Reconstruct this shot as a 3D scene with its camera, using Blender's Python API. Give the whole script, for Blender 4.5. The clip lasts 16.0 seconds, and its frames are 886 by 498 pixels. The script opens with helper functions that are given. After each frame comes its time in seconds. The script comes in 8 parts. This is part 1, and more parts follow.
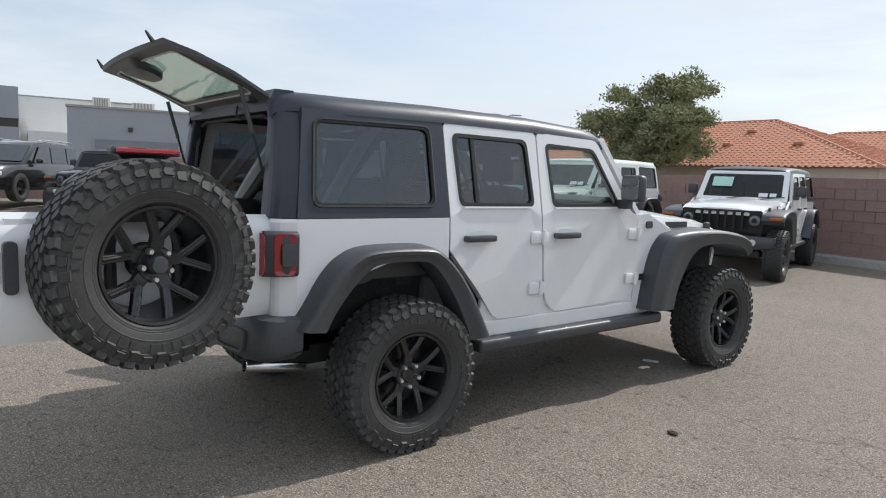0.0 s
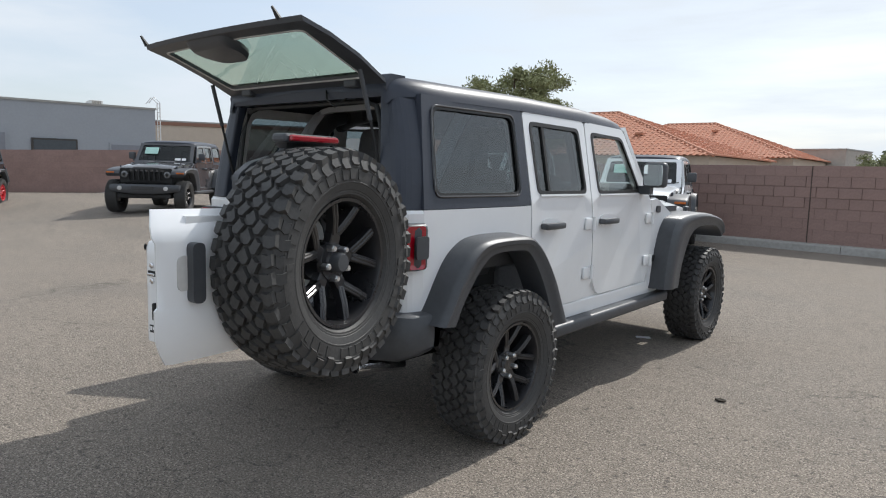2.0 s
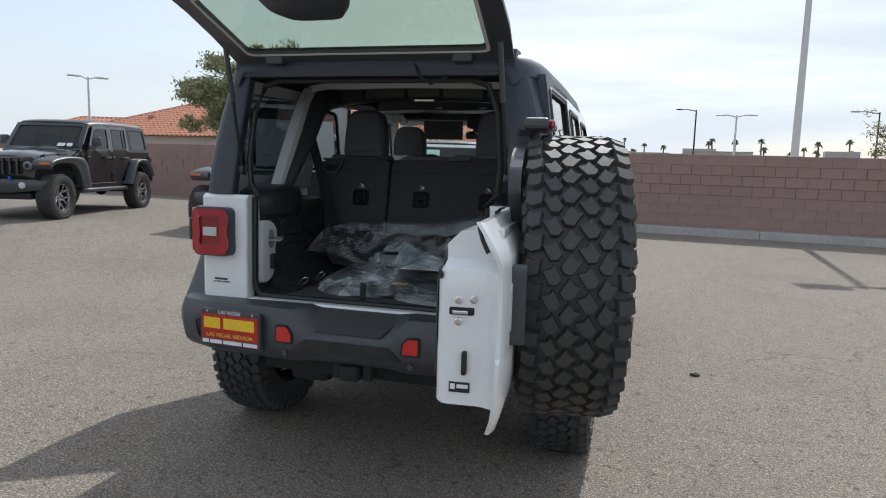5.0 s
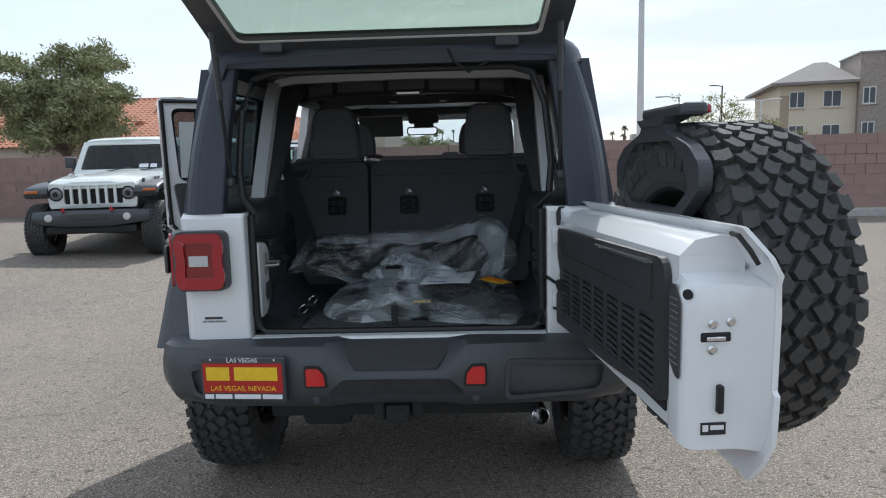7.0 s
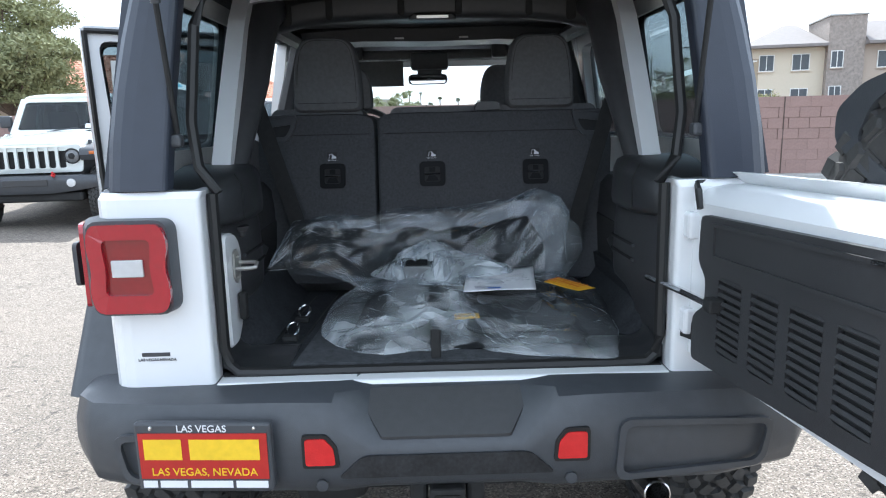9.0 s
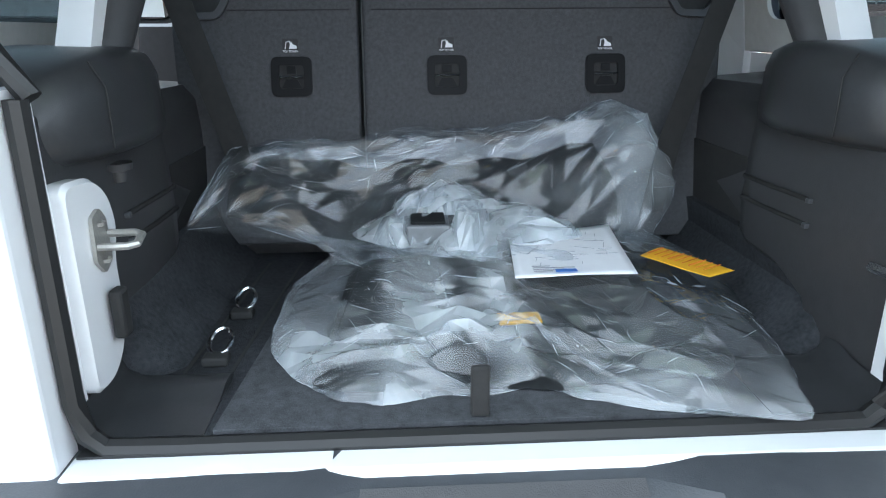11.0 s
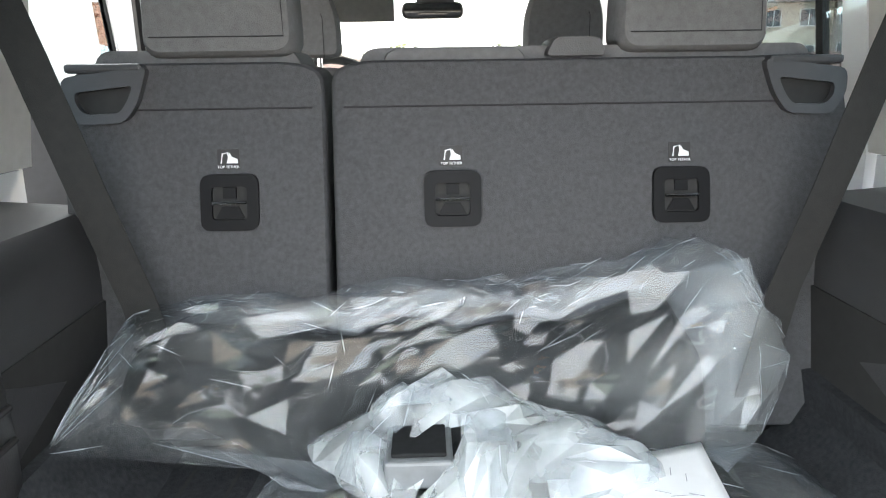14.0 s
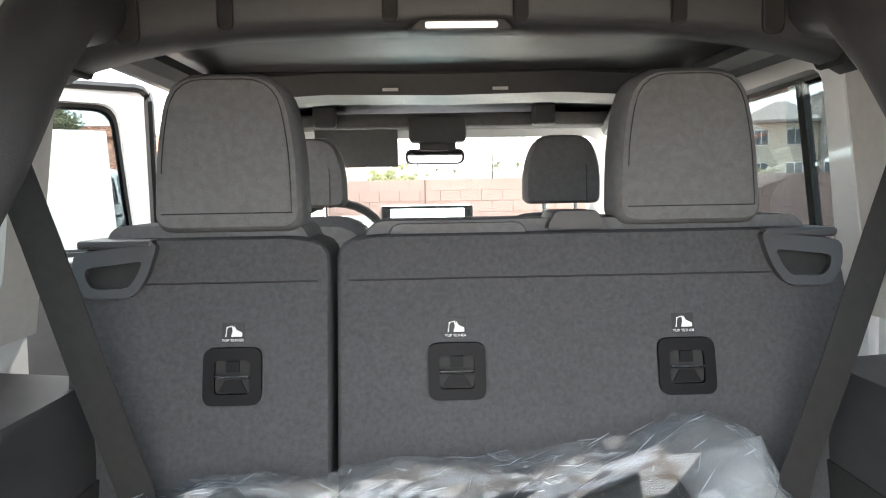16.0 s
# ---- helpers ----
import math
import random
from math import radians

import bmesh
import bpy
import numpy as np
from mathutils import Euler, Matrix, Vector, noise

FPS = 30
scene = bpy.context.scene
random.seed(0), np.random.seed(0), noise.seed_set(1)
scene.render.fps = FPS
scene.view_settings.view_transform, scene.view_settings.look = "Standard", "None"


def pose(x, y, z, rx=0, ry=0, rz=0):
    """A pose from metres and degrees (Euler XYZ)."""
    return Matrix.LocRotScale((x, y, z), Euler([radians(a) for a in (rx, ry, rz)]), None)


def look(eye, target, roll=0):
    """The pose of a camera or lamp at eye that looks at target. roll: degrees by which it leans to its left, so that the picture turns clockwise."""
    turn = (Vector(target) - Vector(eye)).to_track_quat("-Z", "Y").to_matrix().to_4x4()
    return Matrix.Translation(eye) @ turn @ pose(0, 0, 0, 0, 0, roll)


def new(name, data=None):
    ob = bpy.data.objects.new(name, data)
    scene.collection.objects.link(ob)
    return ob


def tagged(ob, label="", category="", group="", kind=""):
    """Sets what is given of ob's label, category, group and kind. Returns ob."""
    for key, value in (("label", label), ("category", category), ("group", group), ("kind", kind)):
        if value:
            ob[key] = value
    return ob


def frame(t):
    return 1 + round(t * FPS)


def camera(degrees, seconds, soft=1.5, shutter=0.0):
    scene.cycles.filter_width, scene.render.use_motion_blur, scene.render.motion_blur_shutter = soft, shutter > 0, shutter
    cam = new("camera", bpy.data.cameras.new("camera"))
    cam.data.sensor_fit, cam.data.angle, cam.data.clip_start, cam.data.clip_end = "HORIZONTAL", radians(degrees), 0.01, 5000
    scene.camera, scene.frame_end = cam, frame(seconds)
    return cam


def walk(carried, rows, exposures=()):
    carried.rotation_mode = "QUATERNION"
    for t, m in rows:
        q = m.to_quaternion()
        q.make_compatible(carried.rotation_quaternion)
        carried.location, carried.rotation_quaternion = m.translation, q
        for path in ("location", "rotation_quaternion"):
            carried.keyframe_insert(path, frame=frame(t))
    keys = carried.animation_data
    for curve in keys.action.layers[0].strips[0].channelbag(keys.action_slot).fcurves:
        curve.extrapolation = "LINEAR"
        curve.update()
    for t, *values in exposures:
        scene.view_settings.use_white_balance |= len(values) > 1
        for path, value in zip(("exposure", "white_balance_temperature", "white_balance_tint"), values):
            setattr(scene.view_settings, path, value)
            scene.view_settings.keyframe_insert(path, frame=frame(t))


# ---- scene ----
cam = camera(67.0, 16.0, soft=1.1)
PATH = [
    (0, (3.612, -1.963, 1.418), (2.047, -0.736, 1.204), 2.1),
    (0.5, (3.433, -2.223, 1.417), (1.955, -0.894, 1.194), 1.9),
    (1, (3.193, -2.395, 1.405), (1.781, -0.997, 1.174), 1.9),
    (1.5, (2.946, -2.618, 1.373), (1.616, -1.142, 1.141), 1.2),
    (2, (2.71, -2.837, 1.372), (1.459, -1.294, 1.143), 1.5),
    (2.5, (2.415, -2.938, 1.354), (1.251, -1.327, 1.135), 1.1),
    (3, (2.142, -3.046, 1.347), (1.115, -1.346, 1.116), 1.5),
    (3.5, (1.883, -3.196, 1.361), (0.977, -1.431, 1.112), 1.1),
    (4, (1.604, -3.225, 1.353), (0.81, -1.407, 1.102), 1.1),
    (4.2, (1.49, -3.236, 1.364), (0.742, -1.399, 1.11), 1.0),
    (6.3, (0.469, -3.169, 1.355), (0.277, -1.192, 1.124), -0.3),
    (6.5, (0.395, -3.145, 1.374), (0.242, -1.164, 1.142), -1.5),
    (7, (0.241, -3.019, 1.371), (0.178, -1.037, 1.105), -1.5),
    (7.5, (0.139, -2.826, 1.381), (0.103, -0.846, 1.1), -1.6),
    (8, (0.063, -2.626, 1.368), (0.055, -0.65, 1.059), -1.7),
    (8.5, (-0.004, -2.411, 1.361), (0.042, -0.439, 1.033), -1.8),
    (9, (-0.02, -2.179, 1.339), (0.012, -0.215, 0.965), -1.3),
    (9.2, (-0.022, -2.09, 1.337), (0.013, -0.127, 0.958), -0.9),
    (11.3, (-0.107, -1.313, 1.25), (-0.001, 0.57, 0.585), -0.2),
    (11.5, (-0.103, -1.264, 1.251), (0.008, 0.609, 0.559), -0.0),
    (12, (-0.091, -1.164, 1.257), (0.016, 0.701, 0.543), -0.6),
    (12.5, (-0.092, -1.037, 1.262), (-0.001, 0.831, 0.554), -0.7),
    (13, (-0.089, -0.966, 1.276), (0.007, 0.917, 0.608), -0.4),
    (13.5, (-0.067, -0.914, 1.289), (-0.003, 1.009, 0.742), -0.6),
    (14, (-0.054, -0.888, 1.347), (-0.007, 1.048, 0.847), -0.8),
    (14.5, (-0.049, -0.877, 1.397), (-0.006, 1.068, 0.933), -0.7),
    (15, (-0.053, -0.875, 1.415), (-0.007, 1.094, 1.066), -0.8),
    (15.5, (-0.058, -0.873, 1.431), (-0.011, 1.11, 1.18), -1.1),
    (16, (-0.056, -0.874, 1.438), (-0.007, 1.119, 1.268), -1.0),
]
walk(cam, [(t, look(eye, target, roll)) for t, eye, target, roll in PATH], [(0, 0.40, 6350, 9), (4.2, 0.40, 6250, 9), (6.5, 0.45, 6100, 8), (7.5, 0.75, 5950, 8), (8.0, 1.05, 5900, 8), (9.2, 1.90, 5850, 8), (11.3, 3.05, 6150, 6), (12.0, 3.55, 6600, 7), (12.8, 3.50, 6650, 7), (14, 3.78, 6950, 9), (16, 3.72, 7100, 11)])

# ---- world and sun: hazy bright sky, sun high ahead of the parked vehicle ----
SUN_TO = Vector((0.07, 1.0, 0.98)).normalized()
world = bpy.data.worlds.new("sky")
scene.world = world
world.use_nodes = True
wn, wl = world.node_tree.nodes, world.node_tree.links
wn.clear()
w_out = wn.new("ShaderNodeOutputWorld")
w_bg = wn.new("ShaderNodeBackground")
w_sky = wn.new("ShaderNodeTexSky")
w_sky.sky_type = "NISHITA"
w_sky.sun_disc = False
w_sky.sun_elevation = math.asin(SUN_TO.z)
w_sky.sun_rotation = math.atan2(SUN_TO.x, SUN_TO.y)
w_sky.air_density, w_sky.dust_density, w_sky.ozone_density = 1.0, 2.0, 1.0
w_tc = wn.new("ShaderNodeTexCoord")
w_map = wn.new("ShaderNodeMapping")
w_map.inputs["Scale"].default_value = (1.0, 1.6, 7.0)
w_map.inputs["Rotation"].default_value = (0.0, 0.12, 0.4)
w_noise = wn.new("ShaderNodeTexNoise")
w_noise.inputs["Scale"].default_value = 1.5
w_noise.inputs["Detail"].default_value = 7.0
w_noise.inputs["Roughness"].default_value = 0.55
w_ramp = wn.new("ShaderNodeValToRGB")
w_ramp.color_ramp.elements[0].position, w_ramp.color_ramp.elements[0].color = 0.36, (0, 0, 0, 1)
w_ramp.color_ramp.elements[1].position, w_ramp.color_ramp.elements[1].color = 0.60, (1, 1, 1, 1)
w_mix = wn.new("ShaderNodeMix")
w_mix.data_type = "RGBA"
w_mix.inputs["B"].default_value = (5.1, 5.45, 5.85, 1)
w_amt = wn.new("ShaderNodeMath")
w_amt.operation = "MULTIPLY_ADD"
w_amt.inputs[1].default_value, w_amt.inputs[2].default_value = 0.48, 0.50
w_bg.inputs["Strength"].default_value = 0.118
wl.new(w_tc.outputs["Generated"], w_map.inputs["Vector"])
wl.new(w_map.outputs["Vector"], w_noise.inputs["Vector"])
wl.new(w_noise.outputs["Fac"], w_ramp.inputs["Fac"])
wl.new(w_ramp.outputs["Color"], w_amt.inputs[0])
wl.new(w_amt.outputs["Value"], w_mix.inputs["Factor"])
wl.new(w_sky.outputs["Color"], w_mix.inputs["A"])
wl.new(w_mix.outputs["Result"], w_bg.inputs["Color"])
wl.new(w_bg.outputs["Background"], w_out.inputs["Surface"])

sun_data = bpy.data.lights.new("sun", "SUN")
sun_data.energy, sun_data.angle, sun_data.color = 2.7, radians(0.6), (1.0, 0.96, 0.90)
sun = new("sun", sun_data)
sun.matrix_world = look(SUN_TO * 60, (0, 0, 0))


# ---- materials ----
def mat(name, col, rough=0.5, metal=0.0, var=0.12, scale=6.0, bump=0.0, bscale=80.0, coat=0.0, spec=0.5, rvar=0.1, per_object=0.0, per_island=0.0):
    """A principled material whose colour and roughness vary at two scales, with fine relief."""
    m = bpy.data.materials.new(name)
    m.use_nodes = True
    n, l = m.node_tree.nodes, m.node_tree.links
    b = n["Principled BSDF"]
    b.inputs["Metallic"].default_value = metal
    b.inputs["Coat Weight"].default_value = coat
    b.inputs["Coat Roughness"].default_value = 0.06
    b.inputs["Specular IOR Level"].default_value = spec
    tc = n.new("ShaderNodeTexCoord")
    a1, a2 = n.new("ShaderNodeTexNoise"), n.new("ShaderNodeTexNoise")
    a1.inputs["Scale"].default_value, a1.inputs["Detail"].default_value = scale, 4.0
    a2.inputs["Scale"].default_value, a2.inputs["Detail"].default_value = scale * 9, 3.0
    l.new(tc.outputs["Object"], a1.inputs["Vector"])
    l.new(tc.outputs["Object"], a2.inputs["Vector"])
    add = n.new("ShaderNodeMath")
    add.operation = "ADD"
    l.new(a1.outputs["Fac"], add.inputs[0])
    l.new(a2.outputs["Fac"], add.inputs[1])
    value = add.outputs["Value"]
    lo, hi = 0.6, 1.4
    if per_object or per_island:
        src = n.new("ShaderNodeObjectInfo").outputs["Random"] if per_object else n.new("ShaderNodeNewGeometry").outputs["Random Per Island"]
        mad = n.new("ShaderNodeMath")
        mad.operation = "MULTIPLY_ADD"
        mad.inputs[1].default_value = per_object or per_island
        l.new(src, mad.inputs[0])
        l.new(value, mad.inputs[2])
        value = mad.outputs["Value"]
        hi += per_object or per_island
    mr = n.new("ShaderNodeMapRange")
    mr.inputs["From Min"].default_value, mr.inputs["From Max"].default_value = lo, hi
    l.new(value, mr.inputs["Value"])
    mix = n.new("ShaderNodeMix")
    mix.data_type = "RGBA"
    mix.inputs["A"].default_value = (*[c * (1 - var) for c in col], 1)
    mix.inputs["B"].default_value = (*[min(1, c * (1 + var)) for c in col], 1)
    l.new(mr.outputs["Result"], mix.inputs["Factor"])
    l.new(mix.outputs["Result"], b.inputs["Base Color"])
    rr = n.new("ShaderNodeMapRange")
    rr.inputs["From Min"].default_value, rr.inputs["From Max"].default_value = 0.3, 0.7
    rr.inputs["To Min"].default_value, rr.inputs["To Max"].default_value = max(0.02, rough - rvar * rough), min(1, rough + rvar * rough)
    l.new(a1.outputs["Fac"], rr.inputs["Value"])
    l.new(rr.outputs["Result"], b.inputs["Roughness"])
    if bump:
        a3 = n.new("ShaderNodeTexNoise")
        a3.inputs["Scale"].default_value, a3.inputs["Detail"].default_value = bscale, 4.0
        l.new(tc.outputs["Object"], a3.inputs["Vector"])
        bp = n.new("ShaderNodeBump")
        bp.inputs["Strength"].default_value, bp.inputs["Distance"].default_value = 0.6, bump
        l.new(a3.outputs["Fac"], bp.inputs["Height"])
        l.new(bp.outputs["Normal"], b.inputs["Normal"])
    return m


def schlick(n, l, f0, normal=None):
    """The mirror share of a thin pane: f0 seen square on, 1 at grazing; the same from both sides."""
    lw, pw, mr = n.new("ShaderNodeLayerWeight"), n.new("ShaderNodeMath"), n.new("ShaderNodeMapRange")
    lw.inputs["Blend"].default_value = 0.5
    pw.operation = "POWER"
    pw.inputs[1].default_value = 5.0
    mr.inputs["To Min"].default_value = f0
    if normal:
        l.new(normal, lw.inputs["Normal"])
    l.new(lw.outputs["Facing"], pw.inputs[0])
    l.new(pw.outputs["Value"], mr.inputs["Value"])
    return lw, mr.outputs["Result"]


def glass(name, tint, gloss=1.0, f0=0.04, rough=0.01):
    """Window glass: a tinted clear pane that mirrors more at grazing angles."""
    m = bpy.data.materials.new(name)
    m.use_nodes = True
    n, l = m.node_tree.nodes, m.node_tree.links
    n.clear()
    o, mx, tr, gl = [n.new("ShaderNode" + k) for k in ("OutputMaterial", "MixShader", "BsdfTransparent", "BsdfGlossy")]
    tr.inputs["Color"].default_value = (*tint, 1)
    gl.inputs["Roughness"].default_value = rough
    gl.inputs["Color"].default_value = (gloss, gloss, gloss, 1)
    l.new(schlick(n, l, f0)[1], mx.inputs["Fac"])
    l.new(tr.outputs["BSDF"], mx.inputs[1])
    l.new(gl.outputs["BSDF"], mx.inputs[2])
    l.new(mx.outputs["Shader"], o.inputs["Surface"])
    return m


def lit(name, col, strength):
    m = mat(name, col, 0.4)
    b = m.node_tree.nodes["Principled BSDF"]
    b.inputs["Emission Color"].default_value = (*col, 1)
    b.inputs["Emission Strength"].default_value = strength
    return m


M_WHITE = mat("white_car_paint", (0.80, 0.81, 0.82), 0.22, coat=0.6, var=0.02, scale=1.5)
M_TOP = mat("black_hardtop_plastic", (0.030, 0.036, 0.052), 0.42, var=0.1, scale=3, bump=0.0006, bscale=420)
M_PLAST = mat("black_moulded_plastic", (0.056, 0.060, 0.067), 0.42, var=0.15, scale=4, bump=0.0007, bscale=350)
M_RUB = mat("tyre_rubber", (0.045, 0.044, 0.043), 0.62, var=0.3, scale=9, bump=0.0012, bscale=160)
M_RIM = mat("black_painted_alloy", (0.018, 0.018, 0.020), 0.28, var=0.1, coat=0.3)
M_CHROME = mat("bright_steel", (0.75, 0.75, 0.76), 0.18, metal=1.0, var=0.05)
M_DARK = mat("dark_underbody", (0.018, 0.018, 0.018), 0.8, var=0.3)
M_GASKET = mat("rubber_gasket", (0.012, 0.012, 0.012), 0.5)
M_BEAD = mat("glossy_black_seal", (0.02, 0.02, 0.022), 0.14, coat=0.6)
M_TINT = glass("dark_tinted_glass", (0.38, 0.43, 0.45), f0=0.085)
M_CLEAR = glass("clear_green_glass", (0.92, 0.95, 0.935))
M_LIFTGLASS = glass("tinted_liftgate_glass", (0.68, 0.74, 0.66))
M_RED = mat("red_lamp_lens", (0.34, 0.002, 0.014), 0.08, coat=1.0, var=0.1)
M_REDDARK = mat("dark_red_lamp_lens", (0.22, 0.008, 0.012), 0.12, coat=0.8, var=0.1)
M_REFL = mat("red_reflector", (0.62, 0.02, 0.02), 0.2, coat=0.6, bump=0.001, bscale=300)
M_CLEARLENS = mat("clear_lamp_lens", (0.55, 0.55, 0.55), 0.1, coat=0.8)
M_AMBER = mat("amber_lamp_lens", (0.45, 0.11, 0.015), 0.2, coat=0.6)
M_MIRROR = mat("mirror", (0.9, 0.9, 0.9), 0.02, metal=1.0, var=0.0)
M_SCREEN = lit("vehicle_screen_glow", (0.45, 0.62, 0.66), 1.0)
M_CARPET = mat("charcoal_carpet", (0.036, 0.038, 0.042), 0.95, var=0.45, scale=14, bump=0.003, bscale=420, spec=0.1)
M_SEATBACK = mat("charcoal_needlefelt_seat_back", (0.070, 0.071, 0.075), 0.95, var=0.30, scale=130, bump=0.002, bscale=600, spec=0.15)
M_CLOTH = mat("grey_woven_seat_cloth", (0.135, 0.135, 0.138), 0.92, var=0.22, scale=80, bump=0.0015, bscale=700, spec=0.2)
M_TRIM = mat("black_grained_interior_plastic", (0.040, 0.040, 0.042), 0.45, var=0.15, bump=0.0008, bscale=500)
M_LINER = mat("grey_headliner", (0.10, 0.10, 0.10), 0.9, var=0.15, bump=0.001, bscale=300)
M_BELT = mat("black_belt_webbing", (0.018, 0.018, 0.018), 0.85, var=0.2, scale=60, bump=0.001, bscale=600)
M_ASPHALT = mat("worn_asphalt", (0.212, 0.182, 0.152), 0.9, var=0.20, scale=0.7, bump=0.014, bscale=75, spec=0.25)


def aggregate(m):
    """Adds pale and dark stones, fine grain and hairline cracks to the asphalt."""
    n, l = m.node_tree.nodes, m.node_tree.links
    b = n["Principled BSDF"]
    col = b.inputs["Base Color"].links[0].from_socket
    tc = n.new("ShaderNodeTexCoord")
    last = col
    for scale, lo, hi, tone, amount in ((85.0, 0.52, 0.66, (0.44, 0.385, 0.325), 0.90), (130.0, 0.52, 0.64, (0.045, 0.04, 0.036), 0.85), (34.0, 0.57, 0.68, (0.37, 0.32, 0.265), 0.6), (21.0, 0.60, 0.70, (0.05, 0.045, 0.04), 0.6), (0.5, 0.52, 0.72, (0.13, 0.12, 0.11), 0.30)):
        t = n.new("ShaderNodeTexNoise")
        t.inputs["Scale"].default_value, t.inputs["Detail"].default_value = scale, 2.0
        r = n.new("ShaderNodeMapRange")
        r.inputs["From Min"].default_value, r.inputs["From Max"].default_value, r.inputs["To Max"].default_value = lo, hi, amount
        x = n.new("ShaderNodeMix")
        x.data_type = "RGBA"
        x.inputs["B"].default_value = (*tone, 1)
        l.new(tc.outputs["Object"], t.inputs["Vector"])
        l.new(t.outputs["Fac"], r.inputs["Value"])
        l.new(r.outputs["Result"], x.inputs["Factor"])
        l.new(last, x.inputs["A"])
        last = x.outputs["Result"]
    warp = n.new("ShaderNodeTexNoise")
    warp.inputs["Scale"].default_value, warp.inputs["Detail"].default_value = 1.6, 4.0
    off = n.new("ShaderNodeVectorMath")
    off.operation = "MULTIPLY_ADD"
    off.inputs[1].default_value = (1.2, 1.2, 0)
    l.new(tc.outputs["Object"], warp.inputs["Vector"])
    l.new(warp.outputs["Color"], off.inputs[0])
    l.new(tc.outputs["Object"], off.inputs[2])
    v = n.new("ShaderNodeTexVoronoi")
    v.feature = "DISTANCE_TO_EDGE"
    v.inputs["Scale"].default_value = 0.28
    r = n.new("ShaderNodeMapRange")
    r.inputs["From Min"].default_value, r.inputs["From Max"].default_value = 0.0, 0.004
    r.inputs["To Min"].default_value, r.inputs["To Max"].default_value = 0.55, 0.0
    x = n.new("ShaderNodeMix")
    x.data_type = "RGBA"
    x.inputs["B"].default_value = (0.06, 0.055, 0.05, 1)
    l.new(off.outputs["Vector"], v.inputs["Vector"])
    l.new(v.outputs["Distance"], r.inputs["Value"])
    l.new(r.outputs["Result"], x.inputs["Factor"])
    l.new(last, x.inputs["A"])
    l.new(x.outputs["Result"], b.inputs["Base Color"])


aggregate(M_ASPHALT)
M_CONC = mat("concrete_kerb", (0.36, 0.35, 0.33), 0.85, var=0.2, scale=2, bump=0.003, bscale=50)
M_BLOCK = mat("brown_split_block", (0.305, 0.205, 0.180), 0.92, var=0.20, scale=3, bump=0.005, bscale=60, per_object=0.2)
M_BLOCKS = mat("brown_split_block_far", (0.305, 0.205, 0.180), 0.92, var=0.20, scale=3, bump=0.005, bscale=60, per_island=0.2)
M_MORTAR = mat("brown_mortar", (0.285, 0.198, 0.163), 0.95, var=0.2, scale=4)
M_JOINT = mat("dark_joint_filler", (0.09, 0.065, 0.055), 0.9)
M_TILE = mat("clay_roof_tile", (0.50, 0.23, 0.145), 0.85, var=0.3, scale=5, bump=0.004, bscale=30)
M_STUCCO = mat("tan_stucco", (0.52, 0.44, 0.36), 0.9, var=0.1, scale=2, bump=0.003, bscale=60)
M_GREYWALL = mat("grey_painted_wall", (0.34, 0.36, 0.39), 0.8, var=0.06, scale=1)
M_WHITEWALL = mat("white_painted_wall", (0.72, 0.72, 0.70), 0.8, var=0.06, scale=1)
M_ROOFGREY = mat("grey_shingle_roof", (0.22, 0.20, 0.19), 0.9, var=0.2, scale=3)
M_WINDARK = mat("dark_window_pane", (0.05, 0.06, 0.07), 0.1, var=0.2)
M_STONE = mat("stacked_stone", (0.30, 0.26, 0.23), 0.9, var=0.4, scale=4, bump=0.02, bscale=8)
M_BARK = mat("bark", (0.13, 0.095, 0.07), 0.95, var=0.4, scale=8, bump=0.01, bscale=40)
M_LEAF = mat("olive_green_leaf", (0.25, 0.26, 0.13), 0.8, var=0.45, scale=1.2, per_island=0.8)
M_LEAF2 = mat("yellow_green_leaf", (0.20, 0.19, 0.06), 0.8, var=0.4, scale=1.2, per_island=0.8)
M_PALM = mat("palm_leaf", (0.13, 0.145, 0.09), 0.8, var=0.4, scale=1.2)
M_POLEW = mat("white_painted_pole", (0.62, 0.62, 0.61), 0.5, var=0.06)
M_POLED = mat("dark_bronze_pole", (0.05, 0.045, 0.04), 0.5)
M_HILL = mat("distant_hazy_hill", (0.30, 0.36, 0.45), 1.0, var=0.08, scale=0.02)
M_FARWALL = mat("far_tan_wall", (0.42, 0.38, 0.34), 0.9, var=0.12, scale=0.3)
M_PAPER = mat("white_paper", (0.78, 0.78, 0.80), 0.8, var=0.03)
M_INK = mat("printed_ink", (0.02, 0.02, 0.02), 0.6)
M_YELLOW = mat("yellow_print", (0.85, 0.55, 0.02), 0.5)
M_PLATERED = mat("red_plate_insert", (0.45, 0.02, 0.015), 0.4)


# ---- mesh helpers ----
def part(name, bm, material, parent=None, label="", smooth=False, kind=""):
    """Links a bmesh as one mesh object under a thing or part."""
    me = bpy.data.meshes.new(name)
    bmesh.ops.recalc_face_normals(bm, faces=bm.faces)
    bm.to_mesh(me)
    bm.free()
    for mm in (material if isinstance(material, (list, tuple)) else [material]):
        me.materials.append(mm)
    if smooth:
        me.shade_smooth()
        me.set_sharp_from_angle(angle=radians(38))
    ob = new(name, me)
    if parent:
        ob.parent = parent
    return tagged(ob, label=label, kind=kind)


def empty(name, m=None, **tags):
    ob = new(name)
    if m:
        ob.matrix_world = m
    return tagged(ob, **tags)


